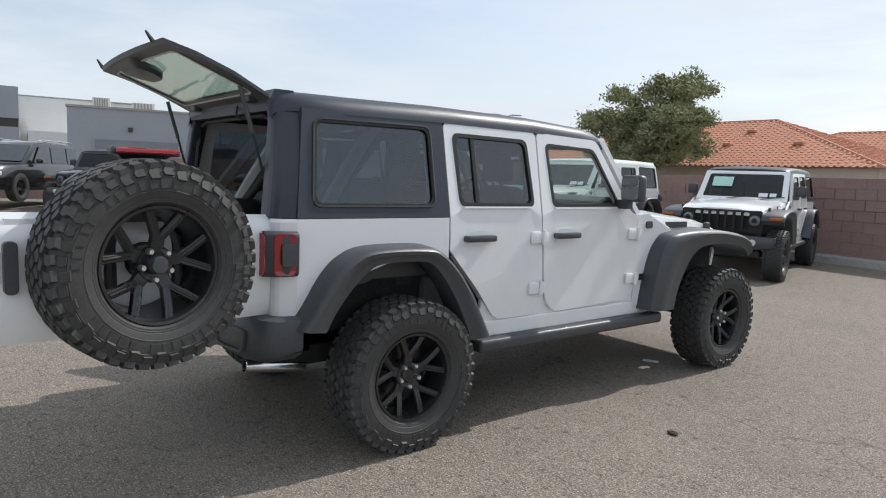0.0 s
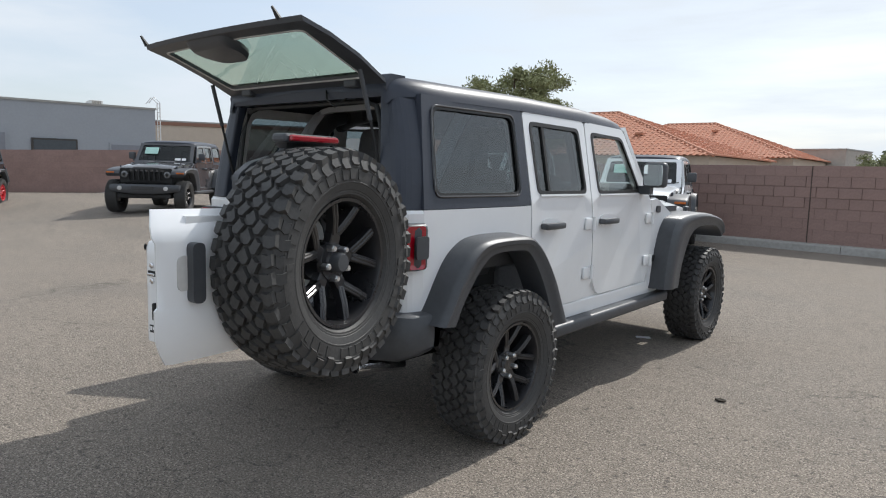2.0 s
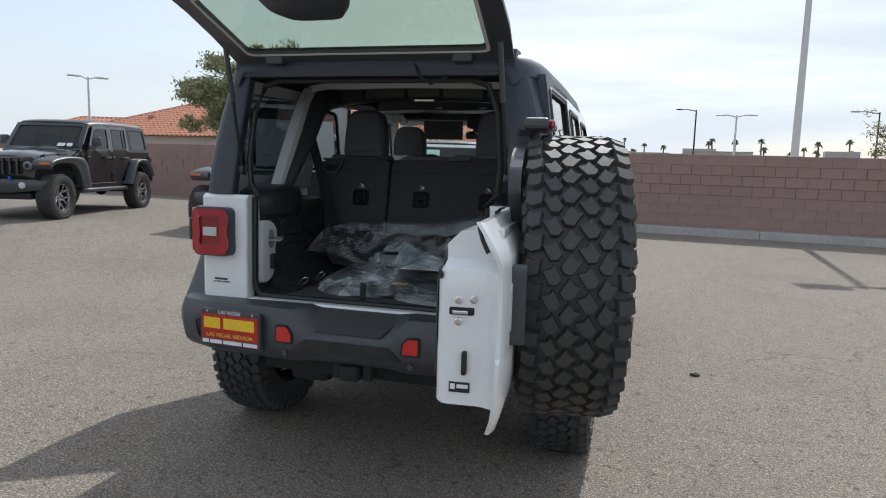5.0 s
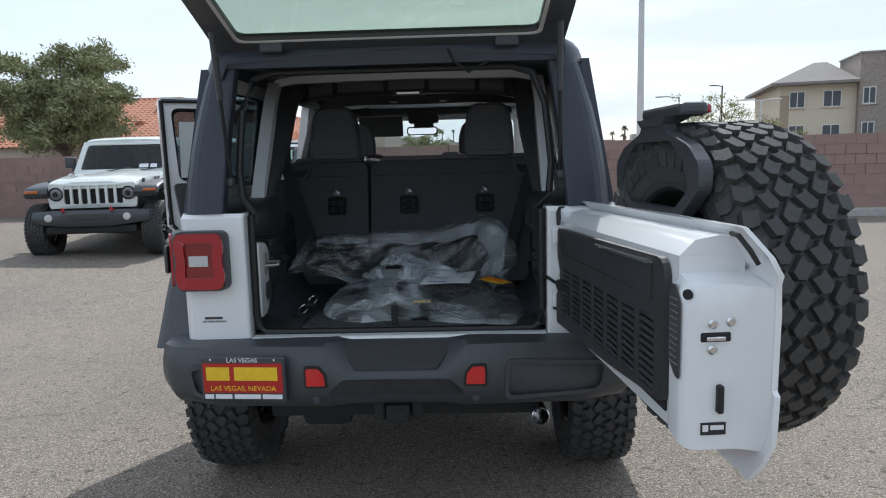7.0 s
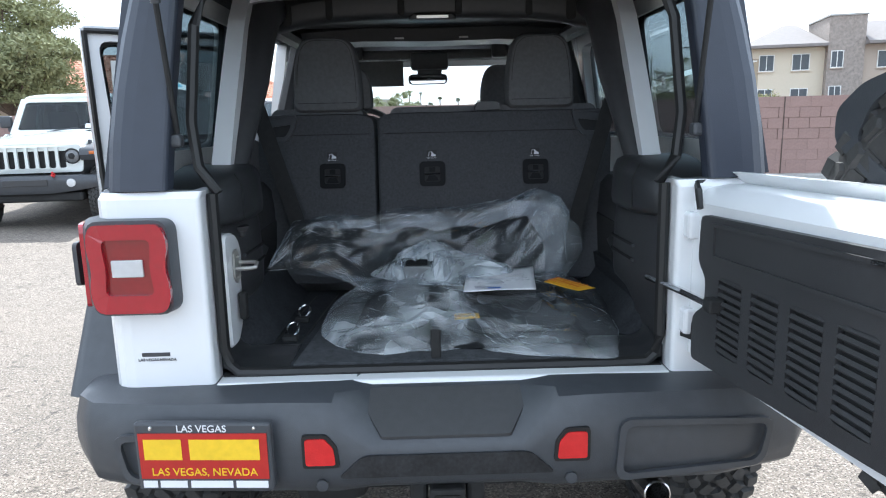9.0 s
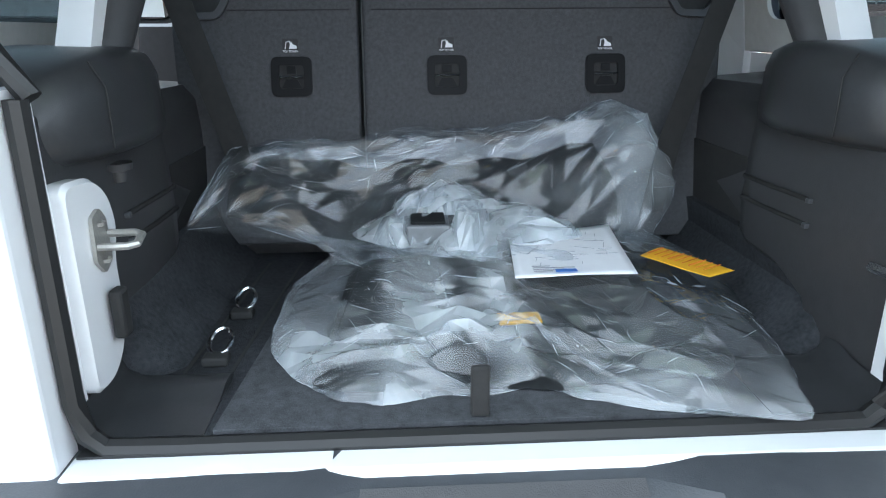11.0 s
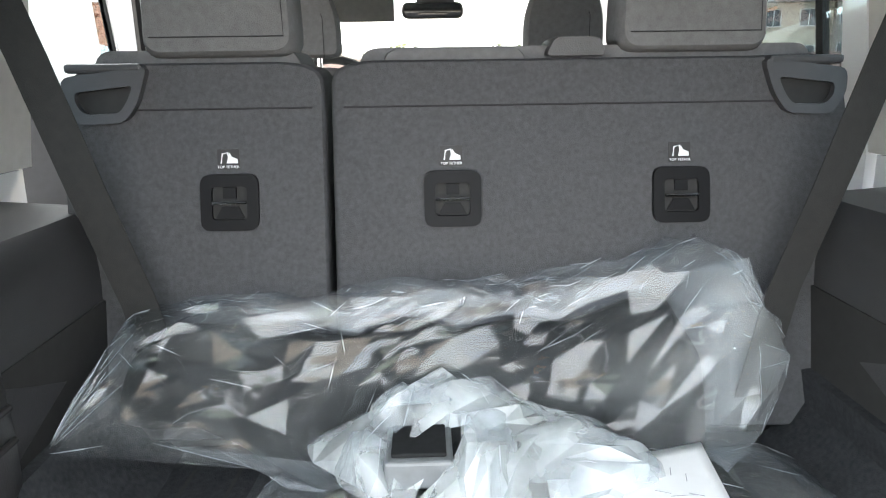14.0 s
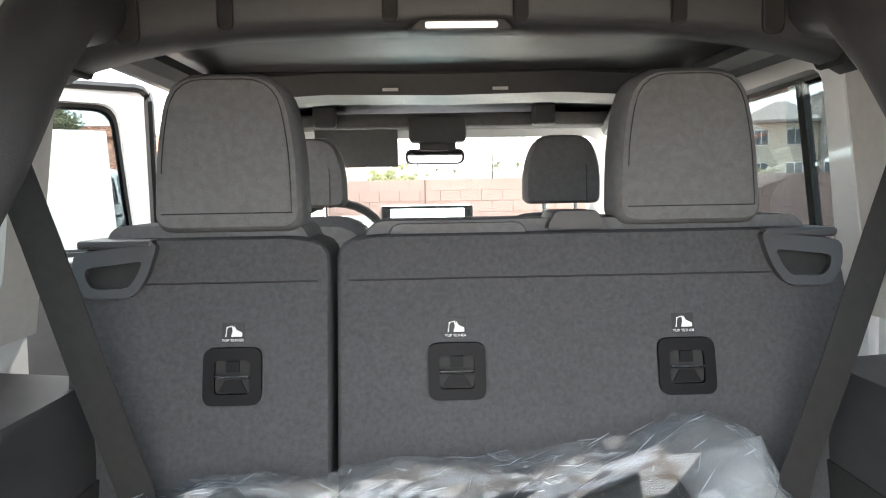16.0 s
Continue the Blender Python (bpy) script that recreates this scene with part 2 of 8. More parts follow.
def box(bm, x0, x1, y0, y1, z0, z1, bev=0.0, seg=2, mi=0):
    r = bmesh.ops.create_cube(bm, size=1.0, matrix=Matrix.LocRotScale(((x0 + x1) / 2, (y0 + y1) / 2, (z0 + z1) / 2), None, (abs(x1 - x0), abs(y1 - y0), abs(z1 - z0))))
    vs = r["verts"]
    fs = {f for v in vs for f in v.link_faces}
    if bev:
        es = list({e for v in vs for e in v.link_edges})
        q = bmesh.ops.bevel(bm, geom=es, offset=bev, segments=seg, profile=0.5, affect="EDGES")
        fs = set(q["faces"]) | {f for f in fs if f.is_valid}
    for f in fs:
        if f.is_valid:
            f.material_index = mi
    return bm


def boxed(*a, **k):
    return box(bmesh.new(), *a, **k)


def rounded(pts, r, n=4):
    """Rounds the corners of a closed outline of 2D points."""
    out, k = [], len(pts)
    for i in range(k):
        p, a, b = Vector(pts[i]), Vector(pts[i - 1]), Vector(pts[(i + 1) % k])
        rr = r[i] if isinstance(r, (list, tuple)) else r
        if rr <= 0:
            out.append(tuple(p))
            continue
        da, db = (a - p), (b - p)
        t = min(rr, da.length * 0.48, db.length * 0.48)
        p0, p1 = p + da.normalized() * t, p + db.normalized() * t
        for j in range(n + 1):
            f = j / n
            out.append(tuple((1 - f) ** 2 * p0 + 2 * f * (1 - f) * p + f * f * p1))
    return out


def plate(bm, outer, holes, put, thick, mi=0):
    """A flat or bent panel with holes: 2D outlines, put(u, v, depth) -> 3D."""
    rings = [outer, *holes]
    for_fill = []
    vs_front = []
    for ring in rings:
        vs = [bm.verts.new(put(u, v, 0.0)) for u, v in ring]
        vs_front.append(vs)
        for i in range(len(vs)):
            for_fill.append(bm.edges.new((vs[i - 1], vs[i])))
    res = bmesh.ops.triangle_fill(bm, use_beauty=True, use_dissolve=False, edges=for_fill)
    faces = [f for f in res["geom"] if isinstance(f, bmesh.types.BMFace)]
    back = {}
    for ring, vs in zip(rings, vs_front):
        for (u, v), w in zip(ring, vs):
            back[w] = bm.verts.new(put(u, v, thick))
    for f in faces:
        f.material_index = mi
        g = bm.faces.new([back[v] for v in reversed(f.verts)])
        g.material_index = mi
    for vs in vs_front:
        for i in range(len(vs)):
            f = bm.faces.new((vs[i - 1], vs[i], back[vs[i]], back[vs[i - 1]]))
            f.material_index = mi
    return bm


def tube(bm, path, rad, seg=8, mi=0, cap=True):
    """A round bar along 3D points; rad may be a list."""
    pts = [Vector(p) for p in path]
    rings = []
    for i, p in enumerate(pts):
        d = (pts[min(i + 1, len(pts) - 1)] - pts[max(i - 1, 0)]).normalized()
        a = d.orthogonal() if abs(d.z) > 0.95 else d.cross(Vector((0, 0, 1)))
        a.normalize()
        b = d.cross(a)
        r = rad[i] if isinstance(rad, (list, tuple)) else rad
        rings.append([bm.verts.new(p + (a * math.cos(2 * math.pi * k / seg) + b * math.sin(2 * math.pi * k / seg)) * r) for k in range(seg)])
    for q, w in zip(rings, rings[1:]):
        for k in range(seg):
            bm.faces.new((q[k - 1], q[k], w[k], w[k - 1])).material_index = mi
    if cap:
        bm.faces.new(rings[0]).material_index = mi
        bm.faces.new(rings[-1]).material_index = mi
    return bm


def loft(bm, sections, close=True, caps=True, mi=0):
    """Skins equal-length 3D sections; close joins each section's ends."""
    rows = [[bm.verts.new(p) for p in s] for s in sections]
    n = len(rows[0])
    for a, b in zip(rows, rows[1:]):
        for k in range(0 if close else 1, n):
            bm.faces.new((a[k - 1], a[k], b[k], b[k - 1])).material_index = mi
    if caps and close:
        bm.faces.new(rows[0]).material_index = mi
        bm.faces.new(rows[-1]).material_index = mi
    return bm


def revolve(bm, prof, m, seg=48, mi=0):
    """Turns a profile of (radius, along) round the x axis of m."""
    rows = []
    for k in range(seg):
        c, s = math.cos(2 * math.pi * k / seg), math.sin(2 * math.pi * k / seg)
        rows.append([bm.verts.new(m @ Vector((h, r * c, r * s))) for r, h in prof])
    for k in range(seg):
        a, b = rows[k - 1], rows[k]
        for i in range(1, len(prof)):
            if prof[i][0] < 1e-6 and prof[i - 1][0] < 1e-6:
                continue
            bm.faces.new((a[i - 1], a[i], b[i], b[i - 1])).material_index = mi
    bmesh.ops.remove_doubles(bm, verts=[v for r in rows for v in r], dist=1e-5)
    return bm


def words(name, text, size, m, material, parent=None, depth=0.0008, align="CENTER"):
    """Lettering in the built-in font as a mesh."""
    cu = bpy.data.curves.new(name, "FONT")
    cu.body, cu.size, cu.extrude, cu.align_x, cu.align_y = text, size, depth, align, "CENTER"
    tmp = bpy.data.objects.new(name, cu)
    scene.collection.objects.link(tmp)
    dg = bpy.context.evaluated_depsgraph_get()
    me = bpy.data.meshes.new_from_object(tmp.evaluated_get(dg))
    bpy.data.objects.remove(tmp)
    me.transform(m)
    me.materials.clear()
    me.materials.append(material)
    ob = new(name, me)
    if parent:
        ob.parent = parent
    return ob


# ---- setting ----
def rise(x, y):
    """The lot climbs gently towards the west wall and its north-west corner."""
    def ease(f):
        f = min(1.0, max(0.0, f))
        return f * f * (3 - 2 * f)
    return 0.10 * ease((-x - 14.5) / 7.0) + 0.20 * ease((-x - 2.0) / 6.5) * ease((y - 2.6) / 2.8)


bm = bmesh.new()
gx = [-4000, -900, -250, -90, -50, -36, *[-30 + 0.75 * i for i in range(60)], 16, 20, 30, 60, 150, 500, 1500, 4000]
gy = [-4000, -800, -200, -60, -25, *[-12 + 0.75 * i for i in range(44)], 26, 35, 60, 150, 500, 1500, 4000]
rows = [[bm.verts.new((x, y, rise(x, y))) for x in gx] for y in gy]
for a, b in zip(rows, rows[1:]):
    for i in range(1, len(gx)):
        bm.faces.new((a[i - 1], a[i], b[i], b[i - 1]))
ground = part("ground", bm, M_ASPHALT, None, "sun-bleached grey-brown asphalt car park with fine gravel", kind="structure", smooth=True)
tagged(ground, category="ground")

WALL_P, WALL_D = Vector((0.0, 11.85, 0)), Vector((1.0, -0.115, 0)).normalized()


def on_wall(s, off=0.0, z=0.0):
    """A point s metres along the north wall, off metres behind the kerb's face."""
    nrm = Vector((-WALL_D.y, WALL_D.x, 0))
    return WALL_P + WALL_D * s + nrm * off + Vector((0, 0, z))


NORTH = Matrix.Translation(WALL_P) @ Matrix.Rotation(math.atan2(WALL_D.y, WALL_D.x), 4, "Z")
WEST = Matrix.Translation((-22.5, 6.6, 0.10)) @ Matrix.Rotation(math.atan2(0.94, 0.342), 4, "Z") @ Matrix.Rotation(radians(-2), 4, "Y")


def block_wall(name, m, s0, s1, height, near0, near1, label):
    """A wall of split blocks with recessed joints, a smooth cap course and a kerb before it. Local x along, y away."""
    core = part(name, boxed(s0, s1, 0.335, 0.50, 0, height), M_MORTAR, None, label, kind="structure")
    tagged(core, category="wall")
    core.matrix_world = m
    shared = {}
    rest = bmesh.new()
    course = height / 8
    for c in range(8):
        smooth_course = c == 7
        length = 0.4
        n = int((s1 - s0) / length)
        for i in range(n + 1):
            x = s0 + i * length + (0.2 if c % 2 else 0) - 0.2
            x0, x1 = max(s0, x), min(s1, x + length)
            if x1 - x0 < 0.05:
                continue
            gap = 0.0014 if c < 4 or smooth_course else 0.0045
            proud = 0.012 * random.random() if 4 <= c < 7 else 0.003 * random.random()
            whole = x1 - x0 > length - 0.01
            if whole and near0 <= x < near1 and c >= 1:
                tight = c < 4 or smooth_course
                if tight not in shared:
                    g = 0.0012 if tight else 0.004
                    sb = boxed(-0.2 + g, 0.2 - g, -0.02, 0.10, -course / 2 + g, course / 2 - g, bev=0.0015 if tight else 0.004, seg=1)
                    shared[tight] = bpy.data.meshes.new("block")
                    sb.to_mesh(shared[tight])
                    sb.free()
                    shared[tight].materials.append(M_BLOCK)
                ob = new("block", shared[tight])
                ob.parent = core
                ob.matrix_basis = Matrix.Translation((x + length / 2, 0.335 - proud, (c + 0.5) * course))
            else:
                box(rest, x0 + gap, x1 - gap, 0.32 - proud, 0.42, c * course + gap, (c + 1) * course - gap)
    part("block_rest", rest, M_BLOCKS, core, kind="stuff")
    k = bmesh.new()
    length = 3.0
    n = int((s1 - s0) / length) + 1
    for i in range(n):
        a, b = s0 + i * length + 0.006, min(s1, s0 + (i + 1) * length - 0.006)
        if b - a > 0.1:
            prof = [(0.0, 0.0), (0.02, 0.13), (0.035, 0.15), (0.318, 0.15), (0.318, 0.0)]
            loft(k, [[(a, y, z) for y, z in prof], [(b, y, z) for y, z in prof]])
    for a in range(int((s1 - s0) / 7.2)):
        x = s0 + 5.9 + a * 7.2
        part("control_joint", boxed(x - 0.009, x + 0.009, 0.300, 0.33, 0.0, height), M_JOINT, core)
    kb = part("kerb", k, M_CONC, None, "pale grey concrete kerb at the foot of the block wall", kind="structure")
    tagged(kb, category="kerb")
    kb.matrix_world = m
    return core


# ---- buildings ----
def on_face(m, x0, x1, z0, z1, y=0.0, d=0.05):
    return boxed(x0, x1, y - d, y + d, z0, z1)


def window(house, x0, x1, z0, z1, y=0.0, lights=2, frame_mat=None):
    fm = frame_mat or M_WHITEWALL
    b = bmesh.new()
    t = 0.07
    box(b, x0, x1, y - 0.10, y + 0.02, z0, z0 + t)
    box(b, x0, x1, y - 0.10, y + 0.02, z1 - t, z1)
    box(b, x0, x0 + t, y - 0.10, y + 0.02, z0 + t, z1 - t)
    box(b, x1 - t, x1, y - 0.10, y + 0.02, z0 + t, z1 - t)
    for i in range(1, lights):
        xm = x0 + (x1 - x0) * i / lights
        box(b, xm - t / 2, xm + t / 2, y - 0.09, y + 0.02, z0 + t, z1 - t)
    w = part("window", b, fm, house)
    part("pane", boxed(x0 + t, x1 - t, y - 0.05, y - 0.03, z0 + t, z1 - t), M_WINDARK, w)
    part("sill", boxed(x0 - 0.06, x1 + 0.06, y - 0.18, y - 0.002, z0 - 0.09, z0 - 0.005), M_STUCCO, w)


def tile_roof(bm, x0, x1, y0, y1, ze, zr, hip, step=0.40):
    """A hipped roof of barrel tiles: rows of half-round ribs that run up each slope."""
    ym = (y0 + y1) / 2
    ra, rb = (x0 + hip, ym, zr), (x1 - hip, ym, zr)
    slopes = [((x0, y0, ze), (x1, y0, ze), rb, ra), ((x1, y1, ze), (x0, y1, ze), ra, rb), ((x0, y1, ze), (x0, y0, ze), ra, ra), ((x1, y0, ze), (x1, y1, ze), rb, rb)]
    for p in slopes:
        a, b, c, d = [Vector(q) for q in p]
        bm.faces.new([bm.verts.new(q) for q in ([a, b, c, d] if (c - d).length > 0.01 else [a, b, c])])
        along = (b - a)
        n = max(2, int(along.length / step))
        u = along.normalized()
        nrm = u.cross(((c + d) / 2) - (a + b) / 2).normalized()
        up_vec = ((c + d) / 2 - (a + b) / 2)
        up_vec = (up_vec - u * up_vec.dot(u))
        ta, tb = (d - a).dot(u), (c - a).dot(u)
        for i in range(n):
            s = (i + 0.5) / n * along.length
            if s < ta:
                f = s / ta if ta > 0 else 1
            elif s > tb:
                f = (along.length - s) / (along.length - tb)
            else:
                f = 1.0
            if f < 0.03:
                continue
            base, top = a + u * s, a + u * s + up_vec * f
            w = step * 0.30
            k = max(1, int(up_vec.length * f / 0.42))
            for j in range(k):
                p0, p1 = base.lerp(top, j / k), base.lerp(top, (j + 1) / k)
                h0, h1 = 0.10, 0.055
                q = [p0 - u * w, p0 - u * w * 0.5 + nrm * h0, p0 + u * w * 0.5 + nrm * h0, p0 + u * w]
                r = [p1 - u * w, p1 - u * w * 0.5 + nrm * h1, p1 + u * w * 0.5 + nrm * h1, p1 + u * w]
                v0, v1 = [bm.verts.new(z) for z in q], [bm.verts.new(z) for z in r]
                for t in range(1, 4):
                    bm.faces.new((v0[t - 1], v0[t], v1[t], v1[t - 1]))
                bm.faces.new(v0)
    for e0, e1 in ((ra, rb), ((x0, y0, ze), ra), ((x1, y0, ze), rb)):
        tube(bm, [e0, e1], 0.11, 6)
    return bm


def tile_house(m, w, d, ze, zr, hip, label, vents=0):
    h = empty("tile_roof_house", m, label=label, category="house")
    b = boxed(0.4, w - 0.4, 0.4, d - 0.4, 0, ze - 0.02)
    part("wall", b, M_STUCCO, h)
    r = part("roof", tile_roof(bmesh.new(), 0, w, 0, d, ze, zr, hip), M_TILE, h, "red clay barrel tile roof")
    for i in range(vents):
        f = 0.42 + 0.3 * (i % 2)
        x = hip * f + 0.8 + (w - 2 * hip * f - 1.6) * (i + 0.5) / vents
        y, z = d / 2 * f, ze + (zr - ze) * f
        part("roof_vent", boxed(x - 0.28, x + 0.28, y - 0.25, y + 0.25, z - 0.02, z + 0.20, bev=0.05), M_TILE, r)
    return h


def flat_box(name, m, w, d, h, material, label, cat="building", cap=True):
    e = empty(name, m, label=label, category=cat)
    part("wall", boxed(0, w, 0, d, 0, h), material, e)
    if cap:
        part("parapet_cap", boxed(-0.06, w + 0.06, -0.06, d + 0.06, h + 0.002, h + 0.12), M_CONC, e)
    return e


def at_angle(x, y, z, deg):
    return Matrix.Translation((x, y, z)) @ Matrix.Rotation(radians(deg), 4, "Z")


# house behind the north wall
tile_house(at_angle(-42.6, 39.6, 0, 0), 32.0, 16, 2.8, 6.4, 10.0, "single-storey house with red clay tile roof behind the wall", vents=9)
tile_house(at_angle(-31.3, 56.0, 0, 0), 22.0, 14.5, 3.2, 6.6, 8.7, "tan house with a red clay tile roof", vents=4)
tile_house(at_angle(-52.0, 44.0, 0, 20), 14, 9, 2.8, 4.7, 4.0, "distant house with dull red tile roof", vents=2)

# grey workshop to the west with roof units; local x runs north along its front, y away
shop = flat_box("grey_workshop_building", at_angle(-39.5, 4.7, 0, 78), 13.5, 16, 4.6, M_GREYWALL, "low grey-painted commercial building with dark recessed windows")
M_BLIND = mat("grey_blind", (0.22, 0.23, 0.26), 0.5)
for x0, x1, z1, dark in ((10.9, 12.9, 2.55, 0), (7.0, 9.25, 2.65, 1), (1.3, 5.9, 2.95, 0)):
    b = part("window", boxed(x0, x1, -0.10, 0.02, 1.2, z1), M_POLED if dark else M_GREYWALL, shop)
    part("pane", boxed(x0 + 0.1, x1 - 0.1, -0.14, -0.11, 1.3, z1 - 0.1), M_WINDARK if dark else M_BLIND, b)
part("vent", boxed(3.1, 3.35, -0.12, -0.002, 3.35, 3.6), M_POLED, shop)
for x, w, h in ((1.2, 1.0, 0.75), (3.4, 1.3, 0.6), (6.4, 0.9, 0.12), (7.4, 0.8, 0.2), (10.6, 0.7, 0.45)):
    u = part("roof_unit", boxed(x, x + w, 3.0, 4.4, 4.73, 4.73 + h, bev=0.03), M_WHITEWALL, shop, "boxy rooftop air unit")
    for i in range(6):
        part("louvre", boxed(x + 0.1 + i * (w - 0.2) / 6, x + 0.1 + (i + 0.55) * (w - 0.2) / 6, 2.94, 2.99, 4.78, 4.68 + h), M_FARWALL, u) if h > 0.3 else None
b = bmesh.new()
for s in (-0.28, 0.28):
    tube(b, [(13.85, 0.5 + s, 1.2), (13.85, 0.5 + s, 5.1), (13.5, 0.5 + s, 5.4), (13.2, 0.5 + s, 5.0)], 0.03, 6)
for i in range(15):
    tube(b, [(13.85, 0.22, 1.4 + i * 0.26), (13.85, 0.78, 1.4 + i * 0.26)], 0.02, 6)
part("ladder", b, M_POLEW, shop)
hall = flat_box("white_hall_building", at_angle(-40.0, -14.5, 0, 86), 15.5, 20, 7.3, M_WHITEWALL, "tall white-painted commercial building with a grey front")
hall.matrix_world = at_angle(-69.0, 0.8, 0, 84)
part("grey_front", boxed(-3.0, 4.6, -7.0, -0.004, 4.9, 7.45), M_GREYWALL, hall)
part("grey_front", boxed(-3.0, 4.6, -7.0, -0.004, 0.0, 4.2), M_GREYWALL, hall)
part("dark_band", boxed(-2.95, 4.55, -6.9, -0.004, 4.2, 4.9), M_POLED, hall)
part("portal", plate(bmesh.new(), [(5.2, 0), (5.2, 4.0), (10.6, 4.0), (10.6, 0)], [[(5.7, 0.1), (5.7, 3.0), (10.1, 3.0), (10.1, 0.1)]], lambda u, v, d: (u, -6.4 + d, v), 0.5), M_WHITEWALL, hall)
part("portal_roof", boxed(5.2, 10.6, -5.89, -0.01, 3.6, 4.0), M_WHITEWALL, hall)

tan = flat_box("tan_store_building", at_angle(-51.5, 25.5, 0, 57), 12.5, 14, 4.9, M_STUCCO, "long low tan stucco building with a brown roof edge")
part("roof_edge", boxed(-0.1, 12.6, -0.1, -0.002, 4.62, 4.9), mat("brown_roof_edge", (0.25, 0.13, 0.09), 0.8), tan)

# apartment house to the north-east
apt = empty("apartment_building", at_angle(33.8, 70.0, 0, -14) @ Matrix.Diagonal((1.06, 1.06, 1.12, 1)), label="two-storey cream stucco apartment house with hipped grey roof", category="building")
part("wall", boxed(0, 7.0, 0, 14, 0, 7.4), mat("cream_stucco", (0.60, 0.53, 0.42), 0.9, var=0.06), apt)
part("stone_tower", boxed(6.8, 10.0, -0.8, 6.0, 0, 9.7), M_STONE, apt, "stacked stone tower face")
part("tower_cap", boxed(6.7, 10.1, -0.9, 6.1, 9.71, 9.85), M_CONC, apt)
part("wing", boxed(10.0, 30, -0.5, 13, 0, 7.4), mat("taupe_stucco", (0.42, 0.35, 0.29), 0.9, var=0.06), apt)
# flat strip in darker stucco: a recess's shade put into the colour
part("recess_shade", boxed(0.1, 0.9, -0.012, -0.002, 0.2, 6.3), mat("painted_shade_stucco", (0.36, 0.30, 0.22), 0.9), apt)
for rx0, rx1, ry0, ry1, zr in ((-1.0, 6.78, -1.2, 15, 9.9), (10.02, 31, -1.7, 14, 9.9)):
    b = bmesh.new()
    e = 7.4
    hip = 5.5 if rx0 < 0 else 1.0
    p = [b.verts.new(q) for q in ((rx0, ry0, e), (rx1, ry0, e), (rx1, ry1, e), (rx0, ry1, e), (rx0 + hip, (ry0 + ry1) / 2, zr), (rx1 - 1.0, (ry0 + ry1) / 2, zr), (rx0, ry0, e - 0.25), (rx1, ry0, e - 0.25), (rx1, ry1, e - 0.25), (rx0, ry1, e - 0.25))]
    for q in ((0, 1, 5, 4), (1, 2, 5), (2, 3, 4, 5), (3, 0, 4), (0, 6, 7, 1), (1, 7, 8, 2), (2, 8, 9, 3), (3, 9, 6, 0), (6, 9, 8, 7)):
        b.faces.new([p[i] for i in q])
    part("roof", b, M_ROOFGREY, apt)
for x0, x1 in ((0.9, 2.3), (3.9, 5.5)):
    window(apt, x0, x1, 5.1, 6.6, 0.0)
    window(apt, x0, x1, 1.9, 3.5, 0.0)
window(apt, 7.1, 8.2, 5.2, 6.7, -0.8)
window(apt, 7.1, 8.2, 2.4, 3.6, -0.8)
for x in (11.2, 15.0, 19.5, 24.0):
    window(apt, x, x + 1.9, 5.1, 6.6, -0.5)
    window(apt, x, x + 1.9, 1.9, 3.4, -0.5)

# far low buildings along the horizon
random.seed(5)
far = [(-15.5, 71, 7.5, 4.4), (-2, 135, 9, 4.4), (11, 140, 12, 5.0), (20, 150, 10, 4.4), (-16, 120, 16, 4.2), (4, 150, 22, 4.6), (16, 95, 6, 3.4), (28, 130, 18, 4.0), (42, 118, 22, 5.5), (60, 100, 16, 6.0), (46, 96, 12, 3.2), (-30, 140, 12, 4.0), (75, 160, 30, 6)]
for x, y, w, h in far:
    f = flat_box("far_building", at_angle(x, y, 0, -8), w, 8, h, M_FARWALL, "low tan building far beyond the wall")
    for i in range(int(w / 4)):
        part("window", boxed(1.2 + i * 4, 3.0 + i * 4, -0.08, -0.003, 1.0, 2.4), M_WINDARK, f)
    if w > 15:
        part("roof_screen", boxed(w * 0.3, w * 0.6, 2, 6, h + 0.125, h + 1.3), M_FARWALL, f)

# hills
b = bmesh.new()
prev = None
for i in range(121):
    a = radians(20 + i * 1.25)
    hgt = 10 + 42 * max(0, noise.noise((i * 0.11, 3.3, 0))) + 10 * abs(noise.noise((i * 0.5, 1.3, 0)))
    cur = [b.verts.new((2600 * math.cos(a), 2600 * math.sin(a), 0)), b.verts.new((2750 * math.cos(a), 2750 * math.sin(a), hgt))]
    if prev:
        b.faces.new((prev[0], cur[0], cur[1], prev[1]))
    prev = cur
tagged(part("backdrop", b, M_HILL, None, "distant blue-grey desert hills along the horizon", kind="structure", smooth=True), category="hills")


